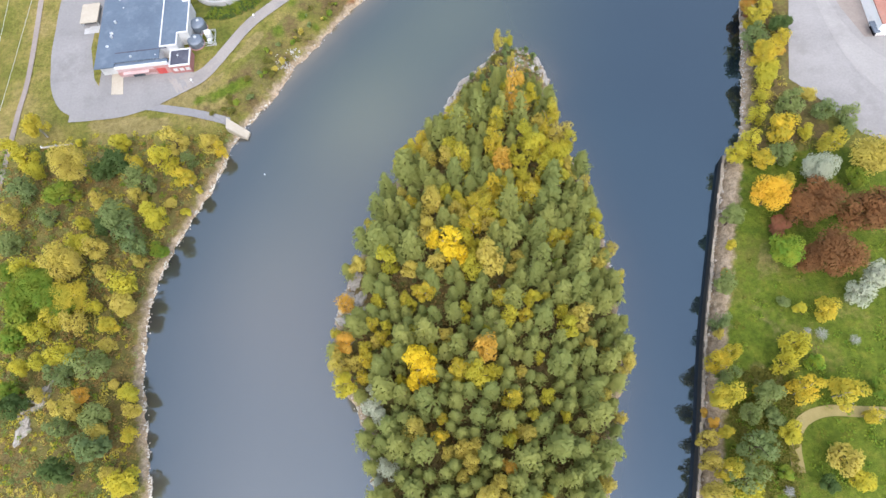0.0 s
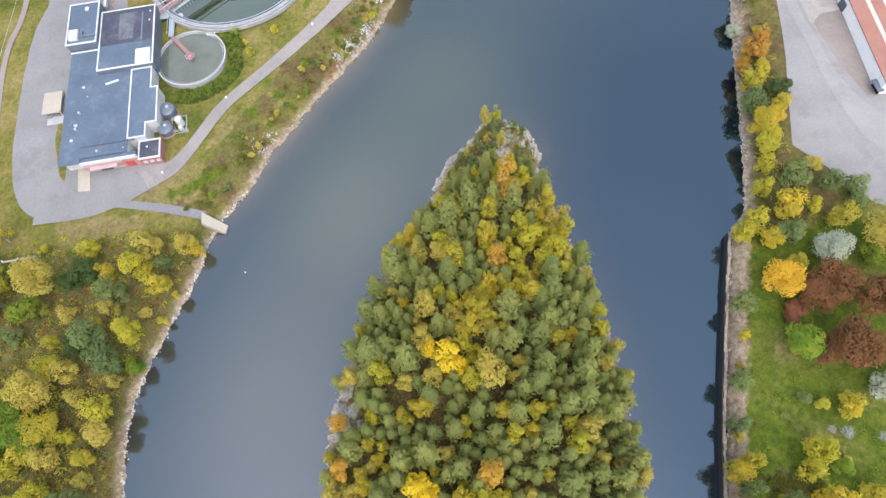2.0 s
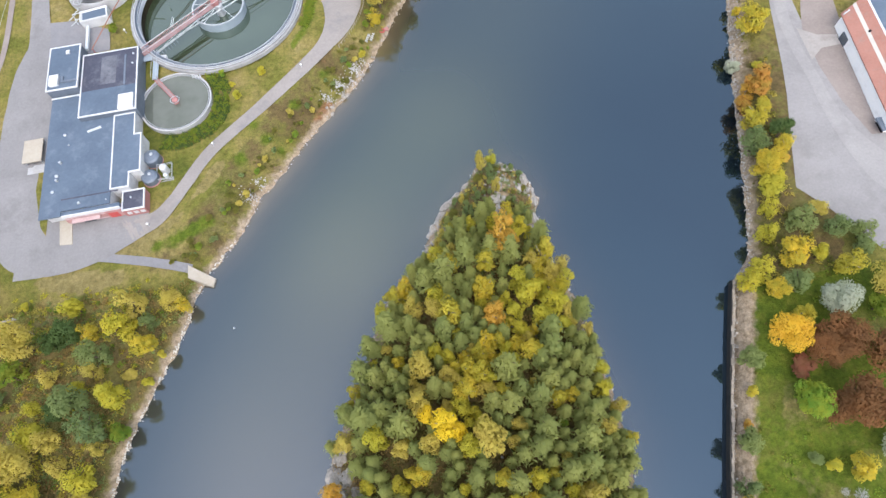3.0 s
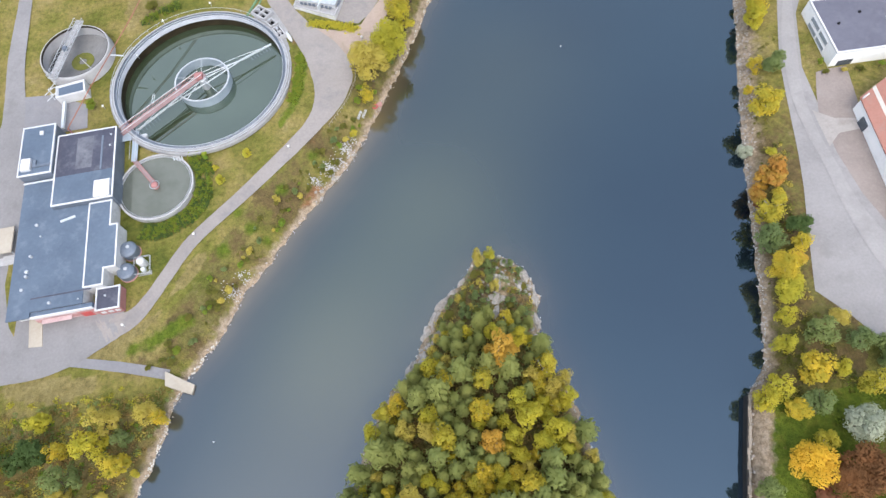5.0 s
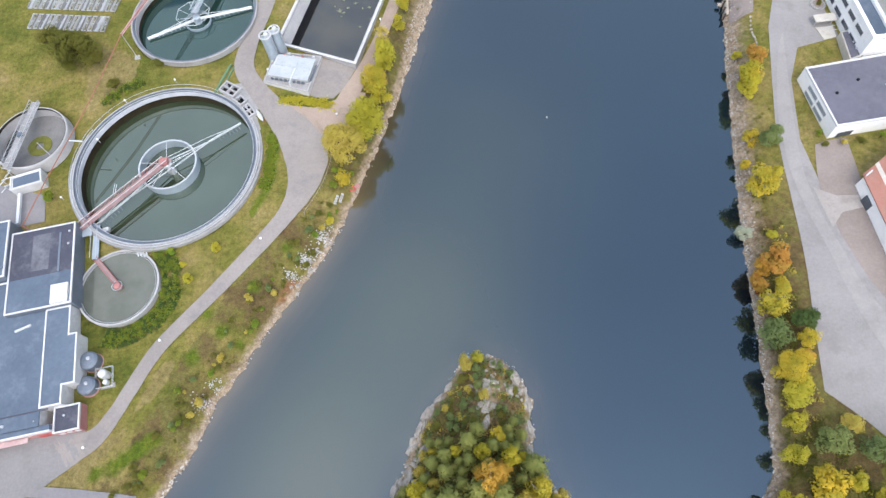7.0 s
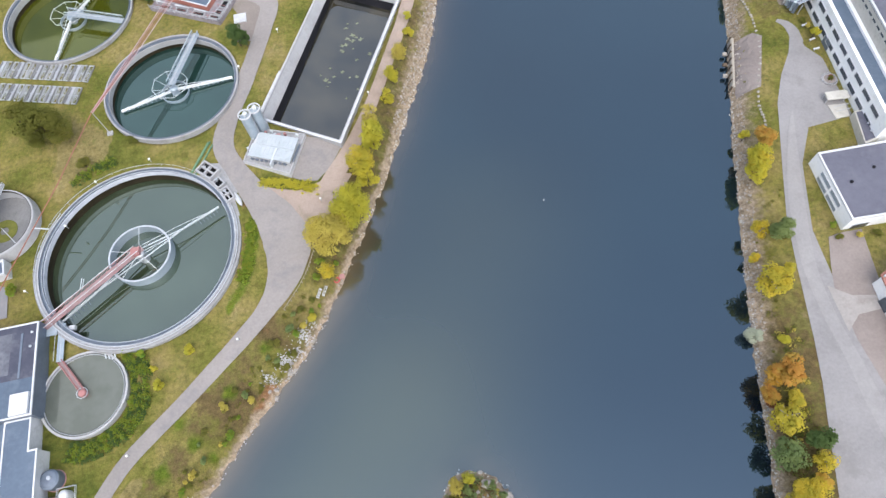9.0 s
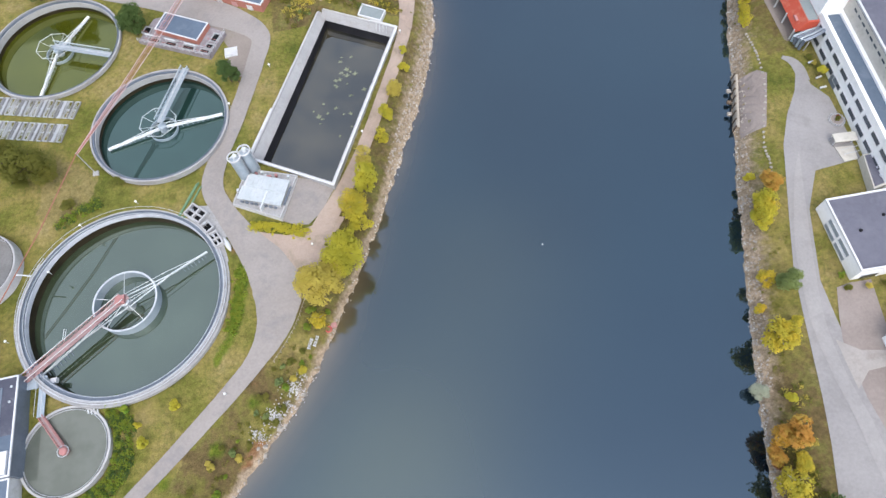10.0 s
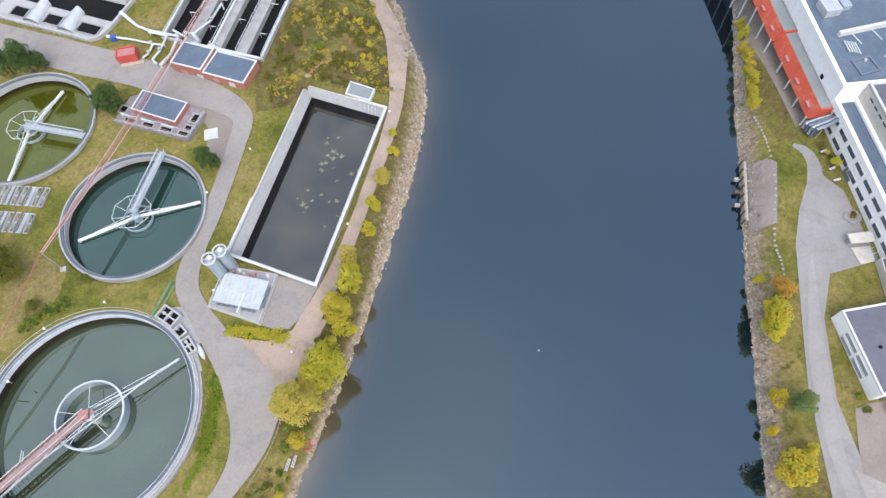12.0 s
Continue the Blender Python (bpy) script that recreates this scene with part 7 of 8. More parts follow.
BANK_TREES, ISLAND_TREES = [], []
BANK_TREES.append(('Y', [(-84.1, 87, 2.8), (-56, 74.7, 3.6), (-51.6, 70.9, 2.9), (-62.2, 75, 2.2), (-56.8, 62.2, 3.2), (-56.9, 55.8, 2.3), (-49.6, 69.8, 1.2), (-71.4, 62.4, 1.8), (-70.8, 57.2, 2.8), (-84.4, 78.5, 3.1), (-45.2, 78.7, 2), (-70.7, 46.2, 3.8), (-76.4, 40.2, 2.7), (-73.2, 42.5, 2.7), (-69.5, 41.1, 2.7), (-75.3, 34.4, 2.3), (-70.9, 35.2, 2.9), (-64.1, 40.4, 2.2), (-59.5, 24.6, 1.9), (-59.1, 20.1, 1.8), (-61.3, 13.6, 1.8), (75.9, 96.7, 2.9), (78.7, 88.5, 1.9), (73.4, 84.2, 3.1), (70.5, 65.2, 2.6), (65.1, 59.2, 2), (79.4, 60.8, 2.4), (54.4, 42.6, 1.1), (66.6, 27.6, 2.1), (46.1, 21.1, 1.9)]))
BANK_TREES.append(('Y', [(48.4, 22.3, 1.6), (44.9, 15.2, 2.3), (57.6, 14, 2.6), (64, 12.7, 2.9), (68.4, 8.8, 1.6), (51.1, 15.3, 1), (44.3, 9.4, 1.3), (42.2, 3.6, 1.8), (92.8, 145.7, 2.2), (87.5, 132, 1.9), (84.6, 127, 1.2), (83.7, 120.4, 3), (88.2, 122.1, 1.4), (79, 99.1, 1.7), (15.1, 169.8, 2.3), (11.9, 164.6, 2.5), (9.2, 157.8, 1.8), (1, 142.6, 1.5), (28.4, 199.8, 1.1), (24.9, 192.7, 1.4), (-3.2, 133.9, 1)]))
BANK_TREES.append(('L', [(93.4, 147.2, 2.6), (91.8, 144.6, 2.4), (-52.3, 64.7, 1.4), (-75.7, 83.6, 1.3), (-65, 80.7, 2.5), (-63.8, 64.8, 1.8), (-80.2, 53.3, 3.1), (-62, 48.7, 3.5), (-67.5, 44.6, 2), (-79, 33.8, 2.1), (-59.7, 27.5, 2.3), (-58.7, 12.4, 3.1), (-83.1, 76.3, 2.2), (-89.3, 82.5, 2.5), (72.7, 79.8, 2.8), (70.9, 75.5, 1.9), (68.2, 70.3, 2.1), (75.5, 64.2, 1.6), (63.3, 63.2, 2.6), (61, 61.7, 2.2), (57.9, 21.8, 2.5), (56.1, 18.7, 2.1), (53.4, 7.2, 2), (62.4, -0.8, 2.1), (44.5, -0.5, 1.9), (63, 18.8, 1.2), (94.1, 154.3, 1.3), (91.5, 144.1, 2.5), (82.3, 109.8, 1.1), (113.4, 203.8, 1.7), (111.6, 196.8, 1.9), (110.7, 193, 1.6)]))
BANK_TREES.append(('L', [(110.3, 194.7, 1.5), (115.1, 208.6, 1.3), (118.1, 174.9, 1.4), (12.4, 161.4, 2), (8, 154, 3.2), (22.1, 186.5, 1.4), (19.9, 181.2, 1.3), (28.6, 204.1, 1)]))
BANK_TREES.append(('C', [(-73.8, 74.5, 4.2), (-46.9, 79.3, 2.7), (-53.2, 78.7, 3.2), (-60.8, 67.3, 2.4), (-61.6, 44.4, 3.1), (-71.9, 53, 4), (-67.4, 55.7, 2.8), (-63.7, 20.8, 2), (-69.1, 25.5, 2.8), (-62.7, 29.5, 1.5), (-86.1, 65.7, 2.4), (-68.9, 67.7, 2.1), (-66, 51.2, 2.2), (-60, 53.7, 1.8), (-64, 36.8, 1.9), (-75.3, 28.4, 1.9), (-54.8, 66.4, 1.7), (79, 73.3, 1.8), (83.9, 55.5, 3.8), (48.7, 26.4, 1), (41.6, 8.8, 1.7), (40.8, 5.2, 1.8), (40.2, -0, 2.1), (60.4, 2.8, 2.8), (116.9, 212.2, 1.2), (15.7, 174.6, 1.8), (2.9, 147.6, 3.3), (4.6, 151.5, 1.8)]))
BANK_TREES.append(('D', [(-65.5, 75.2, 3.1), (-68.9, 74.2, 2.4), (-68.2, 14.6, 3.1), (-78.3, 26.5, 2.6), (-67, 61, 2.1), (79.5, 91.8, 2.4), (57.3, -1, 1.6), (-11.2, 203, 2.1), (-9.6, 202.5, 1.6), (-32.8, 222.8, 2.5), (-32.1, 223.8, 2.6), (-34.9, 224.5, 1.6), (-52, 239.4, 3.5), (-49.5, 239.9, 2.2), (-57.1, 240.4, 2.5)]))
BANK_TREES.append(('P', [(-51.4, 75.6, 2.2), (-59.5, 69.4, 3.5), (-63.2, 61.5, 3.4), (-60.5, 57.3, 3.4), (-78.5, 64.8, 2.3), (-84.2, 71.1, 3.6), (-65.3, 32.4, 3.6), (-71.2, 31.8, 2.6), (-63.1, 17.7, 3.4), (-70.4, 22.3, 2.5), (-64.1, 23.1, 3), (-84.8, 58.9, 2.9), (74.1, 90.7, 3), (74.8, 71.4, 2.8), (80.4, 68.7, 2.4), (84.9, 66.7, 2.4), (83.7, 64, 2), (68.5, 59.3, 2.7), (55.8, 47.7, 2.1), (50.4, 34.4, 2), (51.6, 13.8, 2.2), (46.7, 6, 3), (44, 2, 2.5), (51.8, 10.2, 1.7), (48.2, 11.5, 1.9), (90.1, 130.1, 2.3)]))
BANK_TREES.append(('G', [(-75.9, 69.2, 3.5), (-77.1, 49.3, 4.2), (-80.8, 47.6, 3.8), (-73.4, 45, 4.1), (-80.9, 39.1, 3.2), (-79, 43.2, 3.3), (-84.6, 53.2, 2.8), (-80.1, 29.9, 2.3), (81.4, 52.7, 2.1), (71, 12.8, 1.9), (51.4, 1.8, 1.3), (-60.6, 151.2, 1.4)]))
BANK_TREES.append(('O', [(-67.5, 27.6, 1.9), (77.5, 85.6, 1.4), (43, 13.2, 0.9), (43.5, 11.4, 1.1), (77.6, 104, 2.2)]))
BANK_TREES.append(('R', [(75.9, 101.1, 1.8), (95.6, 150.9, 2.3), (78.9, 103.4, 3)]))
BANK_TREES.append(('S', [(74, 54.6, 3.4), (72.8, 29.5, 2.7), (76.9, 32.2, 2.8), (78.6, 112.2, 1.8)]))
BANK_TREES.append(('N', [(63.2, 50.6, 3.6)]))
BANK_TREES.append(('V', [(62.6, 38.9, 3.2), (61.6, 18.4, 1.5), (-35.2, 132.8, 1.0)]))
BANK_TREES.append(('L', [(-26.5, 131.4, 1.1), (-32.4, 125.9, 1.1), (-33.4, 129.5, 0.8)]))
BANK_TREES.append(('Q', [(48.9, 28.2, 1.6), (46.6, 18.0, 1.6), (60.4, 30.0, 1.2)]))
BANK_TREES.append(('R', [(51.9, 37.3, 0.9)]))
BANK_TREES.append(('L', [(62.8, 28.2, 1.4)]))
BANK_TREES.append(('Y', [(67.8, 53.7, 1.9)]))
BANK_TREES.append(('W', [(64.9, 23.5, 2.4), (63.0, 24.4, 1.6), (70.5, 21.9, 2.0), (51.2, -1.2, 1.9)]))
BANK_TREES.append(('B', [(71.8, 48.1, 4.1), (78.6, 44.5, 4.6), (68.1, 46.3, 3.1), (69.7, 36.7, 4.3), (66, 36.8, 3)]))
BANK_TREES.append(('U', [(64.7, 44.7, 2.5), (76.3, 100, 1.2)]))
BANK_TREES.append(('K', [(-54.4, 186.2, 3.2), (-51, 185.8, 2.3), (-57.4, 185.3, 1.8), (-60.5, 192.3, 2.1), (-47, 177.6, 1.1), (-36.7, 181.6, 1.3)]))
ISLAND_TREES.append(('O', [(17.4, 76.9, 2.3), (19.7, 78.3, 1.4), (13.1, 62.6, 1.7), (5.3, 26.2, 1.9), (6.5, 7, 1.2), (-19.1, 38.8, 1.4), (-19.1, 31.1, 1.8)]))
ISLAND_TREES.append(('A', [(1.6, 45.2, 2.1), (-1.5, 47.5, 1.3), (3, 44.5, 1.5), (-7, 26.2, 1.8), (-5.2, 24.5, 1.8), (-6.9, 22.8, 1.6)]))
ISLAND_TREES.append(('Y', [(-4, 70.9, 1.7), (5.4, 64.8, 2), (-5.2, 58.3, 1.1), (10.8, 58.5, 1.4), (18.1, 55.5, 1.6), (6.7, 57, 1.1), (5.9, 50.5, 1.8), (11.8, 49.7, 1.4), (-7.9, 38.3, 1.1), (-4, 38.6, 1.4), (9.2, 35.8, 1.5), (20.9, 47.1, 1.4), (13.3, 31.9, 1.2), (-14.4, 34.5, 1), (-13, 31.7, 1), (-15.7, 29.9, 1.1), (0.6, 23.4, 1.7), (-3.3, 16, 0.9), (-4.1, 13.3, 1.2), (12.1, 14.8, 1.1), (8.4, 12.4, 0.9), (33.3, 38.4, 1.1), (24.8, 73.6, 1.9), (-14.2, 55.2, 1.2), (-16.2, 53.2, 0.9), (-11.5, 29.8, 0.9), (9.8, 55.1, 1.1), (-21.2, 33.3, 1)]))
ISLAND_TREES.append(('L', [(3.6, 69, 1.7), (1.8, 58.7, 1.3), (-10.7, 45.6, 1.9), (2.7, 33.2, 0.8), (14.8, 24.8, 1), (17.3, 14.1, 1.1), (19.7, 65.5, 2.2), (24.4, 62.8, 2), (18.6, 69, 1.8), (21.4, 61.4, 1.8), (20.6, 99.7, 1.2)]))
ISLAND_TREES.append(('C', [(9.6, 50.2, 1.5), (8, 42.7, 2.7), (-1.3, 43.2, 1.7), (25.4, 70.2, 1.7), (10.1, 11.9, 1.7), (28.3, 12.5, 1.1), (33.4, 44.2, 1.3), (29.2, 57.9, 1.4), (28.3, 71.9, 1.5), (26.2, 62.1, 1.6), (17.6, 97.7, 1.3), (22.3, 2.9, 1.5)]))
ISLAND_TREES.append(('S', [(-15.4, 19.6, 2.2), (-14.0, 18.0, 1.9), (-15.9, 23.2, 1.3), (-13.7, 9.2, 2.0), (-15.5, 7.9, 1.1)]))
ISLAND_TREES.append(('G', [(21.3, 43, 1.1)]))
ISLAND_TREES.append(('W', [(9.8, 39.4, 0.7)]))

TAKEN = []
for base, spots in BANK_TREES:
    for x, y, r in spots:
        kind = base
        if x > 100 and y > 184:
            continue
        r *= 1.45 if kind == "K" and x < -40 else 1.08 if kind == "B" else 0.84 if x < -36 and y < 88 else 1.35 if x > 104 and y > 184 else 1.02 if x > 40 else 1.28 if -6 < x < 36 and 140 < y < 235 else 1.0
        if kind == "Y" and x < -36 and y < 88 and int(x * 10) % 5 < 3:
            kind = ("L", "C", "L", "G", "L")[int(y * 10) % 5]
        if kind == "Y" and -6 < x < 36 and 143 < y < 235:
            kind = ("L", "C", "Y")[int(y * 10) % 3]
        quayside = 38 < x < 52 and y < 30 and float(shore_dists(np.array([x]), np.array([y]))[1][0]) < 5.5
        if quayside:
            x, y = x - 1.1, y - 0.5
        plant("Q" if kind == "P" else kind, x, y, r, "on the bank", 1.75 if quayside else 1.3 if 50 < x < 60 and 30 < y < 50 else 1.0)
for kind, spots in ISLAND_TREES:
    for x, y, r in spots:
        while float(shore_dists(np.array([x]), np.array([y]))[2][0]) < 0.7:
            x, y = x + 0.02 * (5 - x), y + 0.01 * (45 - y)
        plant(kind, x, y, r, "on the island")
        TAKEN.append((x, y, r))

# pines that cover the rest of the island, spaced by their crowns
ROCKY = [(19.4, 87.0, 2.0), (26.4, 82.4, 1.8), (22.5, 93.5, 2.8), (19.5, 88.5, 2.2), (-19.2, 40.5, 4.2), (-21.4, 33.5, 2.2), (3.2, 83.2, 3.2), (26.6, 88.0, 3.0), (-4.0, 45.0, 1.3), (-8.5, 42.5, 1.8)]
GOLD = [(20, 65, 5.0), (24, 61.5, 3.5), (25.5, 69, 3.0), (17.5, 57.5, 3.5), (11, 57, 3.0), (7.5, 52.5, 4.0), (5, 46.5, 4.0), (-13, 33, 3.0), (-5, 39, 2.5), (9, 35, 1.8), (3, 68, 2.0)]
CX, CY = rng.uniform(-22, 33, 9000), rng.uniform(-4, 100, 9000)
CD, CR, CK = shore_dists(CX, CY)[2], (1.0 + 1.3 * rng.uniform(0, 1, 9000) ** 1.3), rng.uniform(0, 1, 9000)
for x, y, d, r, kk in zip(CX.tolist(), CY.tolist(), CD.tolist(), CR.tolist(), CK.tolist()):
    r *= 0.5 if y > 86 else 0.75 if y > 78 else 1.0
    if d < (1.6 if y > 74 else 0.8) or any((x - a) ** 2 + (y - b) ** 2 < (c + 0.3 * r) ** 2 for a, b, c in ROCKY):
        continue
    if any((x - a) ** 2 + (y - b) ** 2 < ((0.85 if y > 84 else 0.7) * (r + c)) ** 2 for a, b, c in TAKEN):
        continue
    TAKEN.append((x, y, r))
    if 28 < y < 84 and any((x - a) ** 2 + (y - b) ** 2 < c * c for a, b, c in GOLD) and kk > 0.22:
        plant("L" if kk < 0.74 else "Y", x, y, r, "on the island")
        continue
    plant(("Q" if kk < 0.5 else "K" if kk < 0.9 else "C") if y > 86 else "C" if kk < 0.1 else "L" if kk < 0.17 + 0.0008 * max(0, y - 35) else "Y" if kk < 0.2 + 0.001 * max(0, y - 35) else "P", x, y, r, "on the island")

# ---- undergrowth, grass tufts ----
def scatter_leaves(name, pts, size, tall, material, label, per=9):
    per *= 3
    P = np.repeat(np.asarray(pts, float), per, 0)
    n = len(P)
    reach = np.repeat(rng.uniform(0.5, 1.25, len(pts)), per)[:, None]
    d = rng.normal(size=(n, 3))
    d /= np.linalg.norm(d, axis=1)[:, None]
    d[:, 2] = np.abs(d[:, 2])
    P = P + d * reach * rng.uniform(0.5, 1.0, (n, 1)) * [size * 1.15, size * 1.15, tall * 0.9]
    A = rng.normal(size=(n, 3)) + [0, 0, 0.5]
    me = leaf_mesh(name, P, A, rng.uniform(0.5, 1.2, n) * (0.08 + size * 0.16), 0.6, 0.3, d + [0, 0, 0.5])
    me.materials.append(material)
    return tagged(new(name, me), label, "undergrowth", kind="stuff")


def field(n, x0, x1, y0, y1, test):
    x, y = rng.uniform(x0, x1, n), rng.uniform(y0, y1, n)
    l, r, i = shore_dists(x, y)
    ok = test(x, y, l, r, i)
    x, y = x[ok], y[ok]
    return np.stack([x, y, height(x, y)], 1)


scatter_leaves("undergrowth", field(700, -100, -40, 4, 86, lambda x, y, l, r, i: (l > 2.5)), 0.75, 0.7, LEAF["L"], "yellow-green undergrowth between the bank trees")
scatter_leaves("undergrowth", field(1500, -100, -40, 4, 84, lambda x, y, l, r, i: (l > 1.5)), 0.8, 1.0, LEAF["Q"], "grey-green undergrowth between the bank trees", 6)
scatter_leaves("undergrowth", field(2100, -100, -40, 4, 84, lambda x, y, l, r, i: (l > 2)), 0.8, 0.7, LEAF["H"], "brown withered undergrowth between the bank trees", 7)
scatter_leaves("undergrowth", field(900, -100, -40, 4, 84, lambda x, y, l, r, i: (l > 2.5) & (wave(x, y, 0.4) > -0.3)), 0.85, 1.5, LEAF["C"], "ochre undergrowth between the bank trees")
scatter_leaves("undergrowth", field(500, -100, -40, 4, 84, lambda x, y, l, r, i: (l > 4)), 0.8, 1.5, LEAF["G"], "green undergrowth between the bank trees")
scatter_leaves("undergrowth", field(2600, -22, 33, 0, 101, lambda x, y, l, r, i: (i > 1.0)), 0.6, 0.7, LEAF["H"], "brownish heath under the island pines", 7)
scatter_leaves("undergrowth", field(800, -4, 32, 72, 101, lambda x, y, l, r, i: (i > 0.9) & (wave(x, y, 0.6) > -0.25)), 0.75, 0.8, LEAF["Q"], "low olive scrub on the rocky island head", 8)
scatter_leaves("undergrowth", field(500, -4, 32, 72, 101, lambda x, y, l, r, i: (i > 0.9) & (wave(x + 7, y, 0.6) > 0.0)), 0.7, 0.6, LEAF["C"], "ochre grass on the rocky island head", 8)
scatter_leaves("undergrowth", field(900, -22, 33, 0, 101, lambda x, y, l, r, i: (i > 1.0)), 0.6, 0.8, LEAF["Q"], "olive heath under the island pines", 6)
scatter_leaves("undergrowth", field(2200, 36, 112, 0, 215, lambda x, y, l, r, i: (r > np.interp(y, [60, 66], [2.9, 1.2])) & (r < np.interp(y, [60, 70, 75, 150, 160], [6, 8, 7, 7, 2.5])) & (wave(x, y, 0.5) > -0.2)), 0.45, 0.6, LEAF["K"], "olive weeds on the east bank", 9)
scatter_leaves("undergrowth", field(120, 44, 100, 0, 66, lambda x, y, l, r, i: (r > 7)), 1.1, 0.7, LEAF["G"], "green tufts in the meadow", 6)
scatter_leaves("undergrowth", field(1500, -60, 38, 86, 232, lambda x, y, l, r, i: (l > 1.5) & (l < np.interp(y, [90, 120, 150, 165, 240], [7, 7, 8, 5, 5])) & (wave(x, y, 0.45) > -0.15)), 0.42, 0.5, LEAF["K"], "low weeds on the bank below the path", 8)
scatter_leaves("undergrowth", field(500, -60, 38, 88, 232, lambda x, y, l, r, i: (l > 1.5) & (l < np.interp(y, [90, 120, 150, 165, 240], [7, 7, 8, 5, 5])) & (wave(x + 9, y, 0.5) > 0.2)), 0.4, 0.6, LEAF["K"], "dull withered weeds on the bank below the path", 8)
scatter_leaves("undergrowth", field(300, -60, 38, 88, 232, lambda x, y, l, r, i: (l > 1.5) & (l < np.interp(y, [90, 120, 150, 165, 240], [7, 7, 8, 5, 5])) & (wave(x, y - 7, 0.4) > 0.3)), 0.4, 0.7, LEAF["C"], "ochre weeds on the bank below the path", 8)
NORTH = lambda x, y, l: (l > 5.5) & ~in_poly(x, y, [(-22, 240), (3.4, 228.6), (32, 294), (9, 309)]) & ~in_poly(x, y, [(8, 168), (30.5, 211), (11, 224), (-10, 181)]) & (x > 2.5 - (y - 222) * 0.1) & ~in_poly(x, y, [(19.6, 215), (27, 210.6), (29.4, 215.6), (22, 220.6)])
for leaf_kind, n_, lo_, shift_, label in (("K", 1300, -0.2, 0, "olive scrub north of the basin"), ("Q", 450, 0.0, 13, "grey-green scrub north of the basin"), ("C", 700, -0.05, 29, "ochre scrub north of the basin"), ("Y", 90, 0.3, 29, "yellow scrub north of the basin")):
    scatter_leaves("undergrowth", field(n_, -2, 31, 216, 275, lambda x, y, l, r, i: NORTH(x, y, l) & (wave(x + shift_, y, 0.33) > lo_)), 0.75, 0.9, LEAF[leaf_kind], label, 12)
for kind, x, y, r in (("C", 21.5, 228.5, 1.0), ("Y", 25.8, 226.0, 0.9), ("L", 27.6, 229.6, 1.0), ("C", 29.0, 234.0, 1.1), ("Y", 26.4, 237.4, 1.0), ("C", 23.4, 241.0, 1.0), ("K", 14.6, 227.4, 1.1), ("G", 16.4, 231.0, 1.0), ("K", 10.8, 233.4, 1.2), ("Y", 22.4, 223.8, 0.8), ("L", 29.8, 224.0, 0.9), ("K", 7.2, 229.4, 1.1), ("L", 117.2, 216.0, 1.5), ("Y", 116.0, 212.4, 1.6), ("L", 114.6, 208.4, 1.6), ("Y", 113.4, 204.6, 1.6), ("L", 112.3, 201.2, 1.7), ("Y", 111.0, 198.0, 1.6), ("L", 110.0, 195.0, 1.7), ("L", 118.6, 220.2, 1.5), ("G", 112.8, 202.8, 1.2), ("K", 118.2, 180.0, 0.9), ("K", 118.9, 176.6, 1.0), ("C", 118.4, 178.2, 0.7), ("K", 116.7, 163.0, 0.75), ("U", 117.2, 163.6, 0.5), ("G", 100.8, 129.4, 0.8), ("K", 101.2, 126.6, 0.9), ("C", 104.8, 126.2, 0.8), ("K", 108.6, 125.9, 1.0), ("G", 113.0, 126.0, 0.9)):
    plant(kind, x, y, r, "on the bank")
scatter_leaves("undergrowth", field(420, 44, 62, -2, 19, lambda x, y, l, r, i: (r > 4) & (r < 15)), 1.0, 1.2, LEAF["K"], "olive thicket at the meadow edge", 9)
scatter_leaves("undergrowth", field(200, 44, 90, -2, 24, lambda x, y, l, r, i: (r > 4) & ((x < 52) | (x > 60))), 1.0, 1.0, LEAF["G"], "green thicket in the meadow", 8)
scatter_leaves("undergrowth", field(700, 64, 94, 60, 112, lambda x, y, l, r, i: (r > 2) & (r < np.interp(y, [62, 70, 80, 110], [16, 10, 7, 7]))), 0.8, 0.9, LEAF["K"], "olive weeds between the bank trees", 8)
scatter_leaves("undergrowth", field(350, 64, 94, 60, 112, lambda x, y, l, r, i: (r > 2) & (r < np.interp(y, [62, 70, 80, 110], [16, 10, 7, 7]))), 0.8, 0.9, LEAF["C"], "ochre weeds between the bank trees", 8)
for k in range(110):
    f_ = rng.uniform(0, 1)
    y_ = 88 + 74 * f_
    x_ = float(np.interp(y_, LS[:, 1], LS[:, 0])) - rng.uniform(2.2, 9.0)
    if y_ > 136 and x_ < np.interp(y_, [136, 150, 162], [-6, 1.5, 6]) or y_ < 96 and x_ < -50:
        continue
    plant("KGKCKQ"[k % 6], float(x_), float(y_), float(rng.uniform(0.4, 0.95)), "on the bank")
# hedge round the small tank and the east side of the large tank
hed = []
for k in range(420):
    a, rr = rng.uniform(-1.9, 0.75), rng.uniform(8.6, 12.2)
    hed.append((-46.3 + rr * math.cos(a), 127.5 + rr * math.sin(a)))
for k in range(70):
    a, rr = rng.uniform(1.75, 2.2), rng.uniform(22.2, 24.6)
    hed.append((-36.1 + rr * math.cos(a), 154.6 + rr * math.sin(a)))
hed = np.array(hed)
for k, leaf_kind, label in ((0, "D", "dark green low hedge round the small tank"), (1, "G", "fresh green low hedge round the small tank")):
    half = hed[k::2]
    scatter_leaves("undergrowth", np.stack([half[:, 0], half[:, 1], height(half[:, 0], half[:, 1])], 1), 0.6, 1.2 + 0.3 * k, LEAF[leaf_kind], label, 12)
hed = []
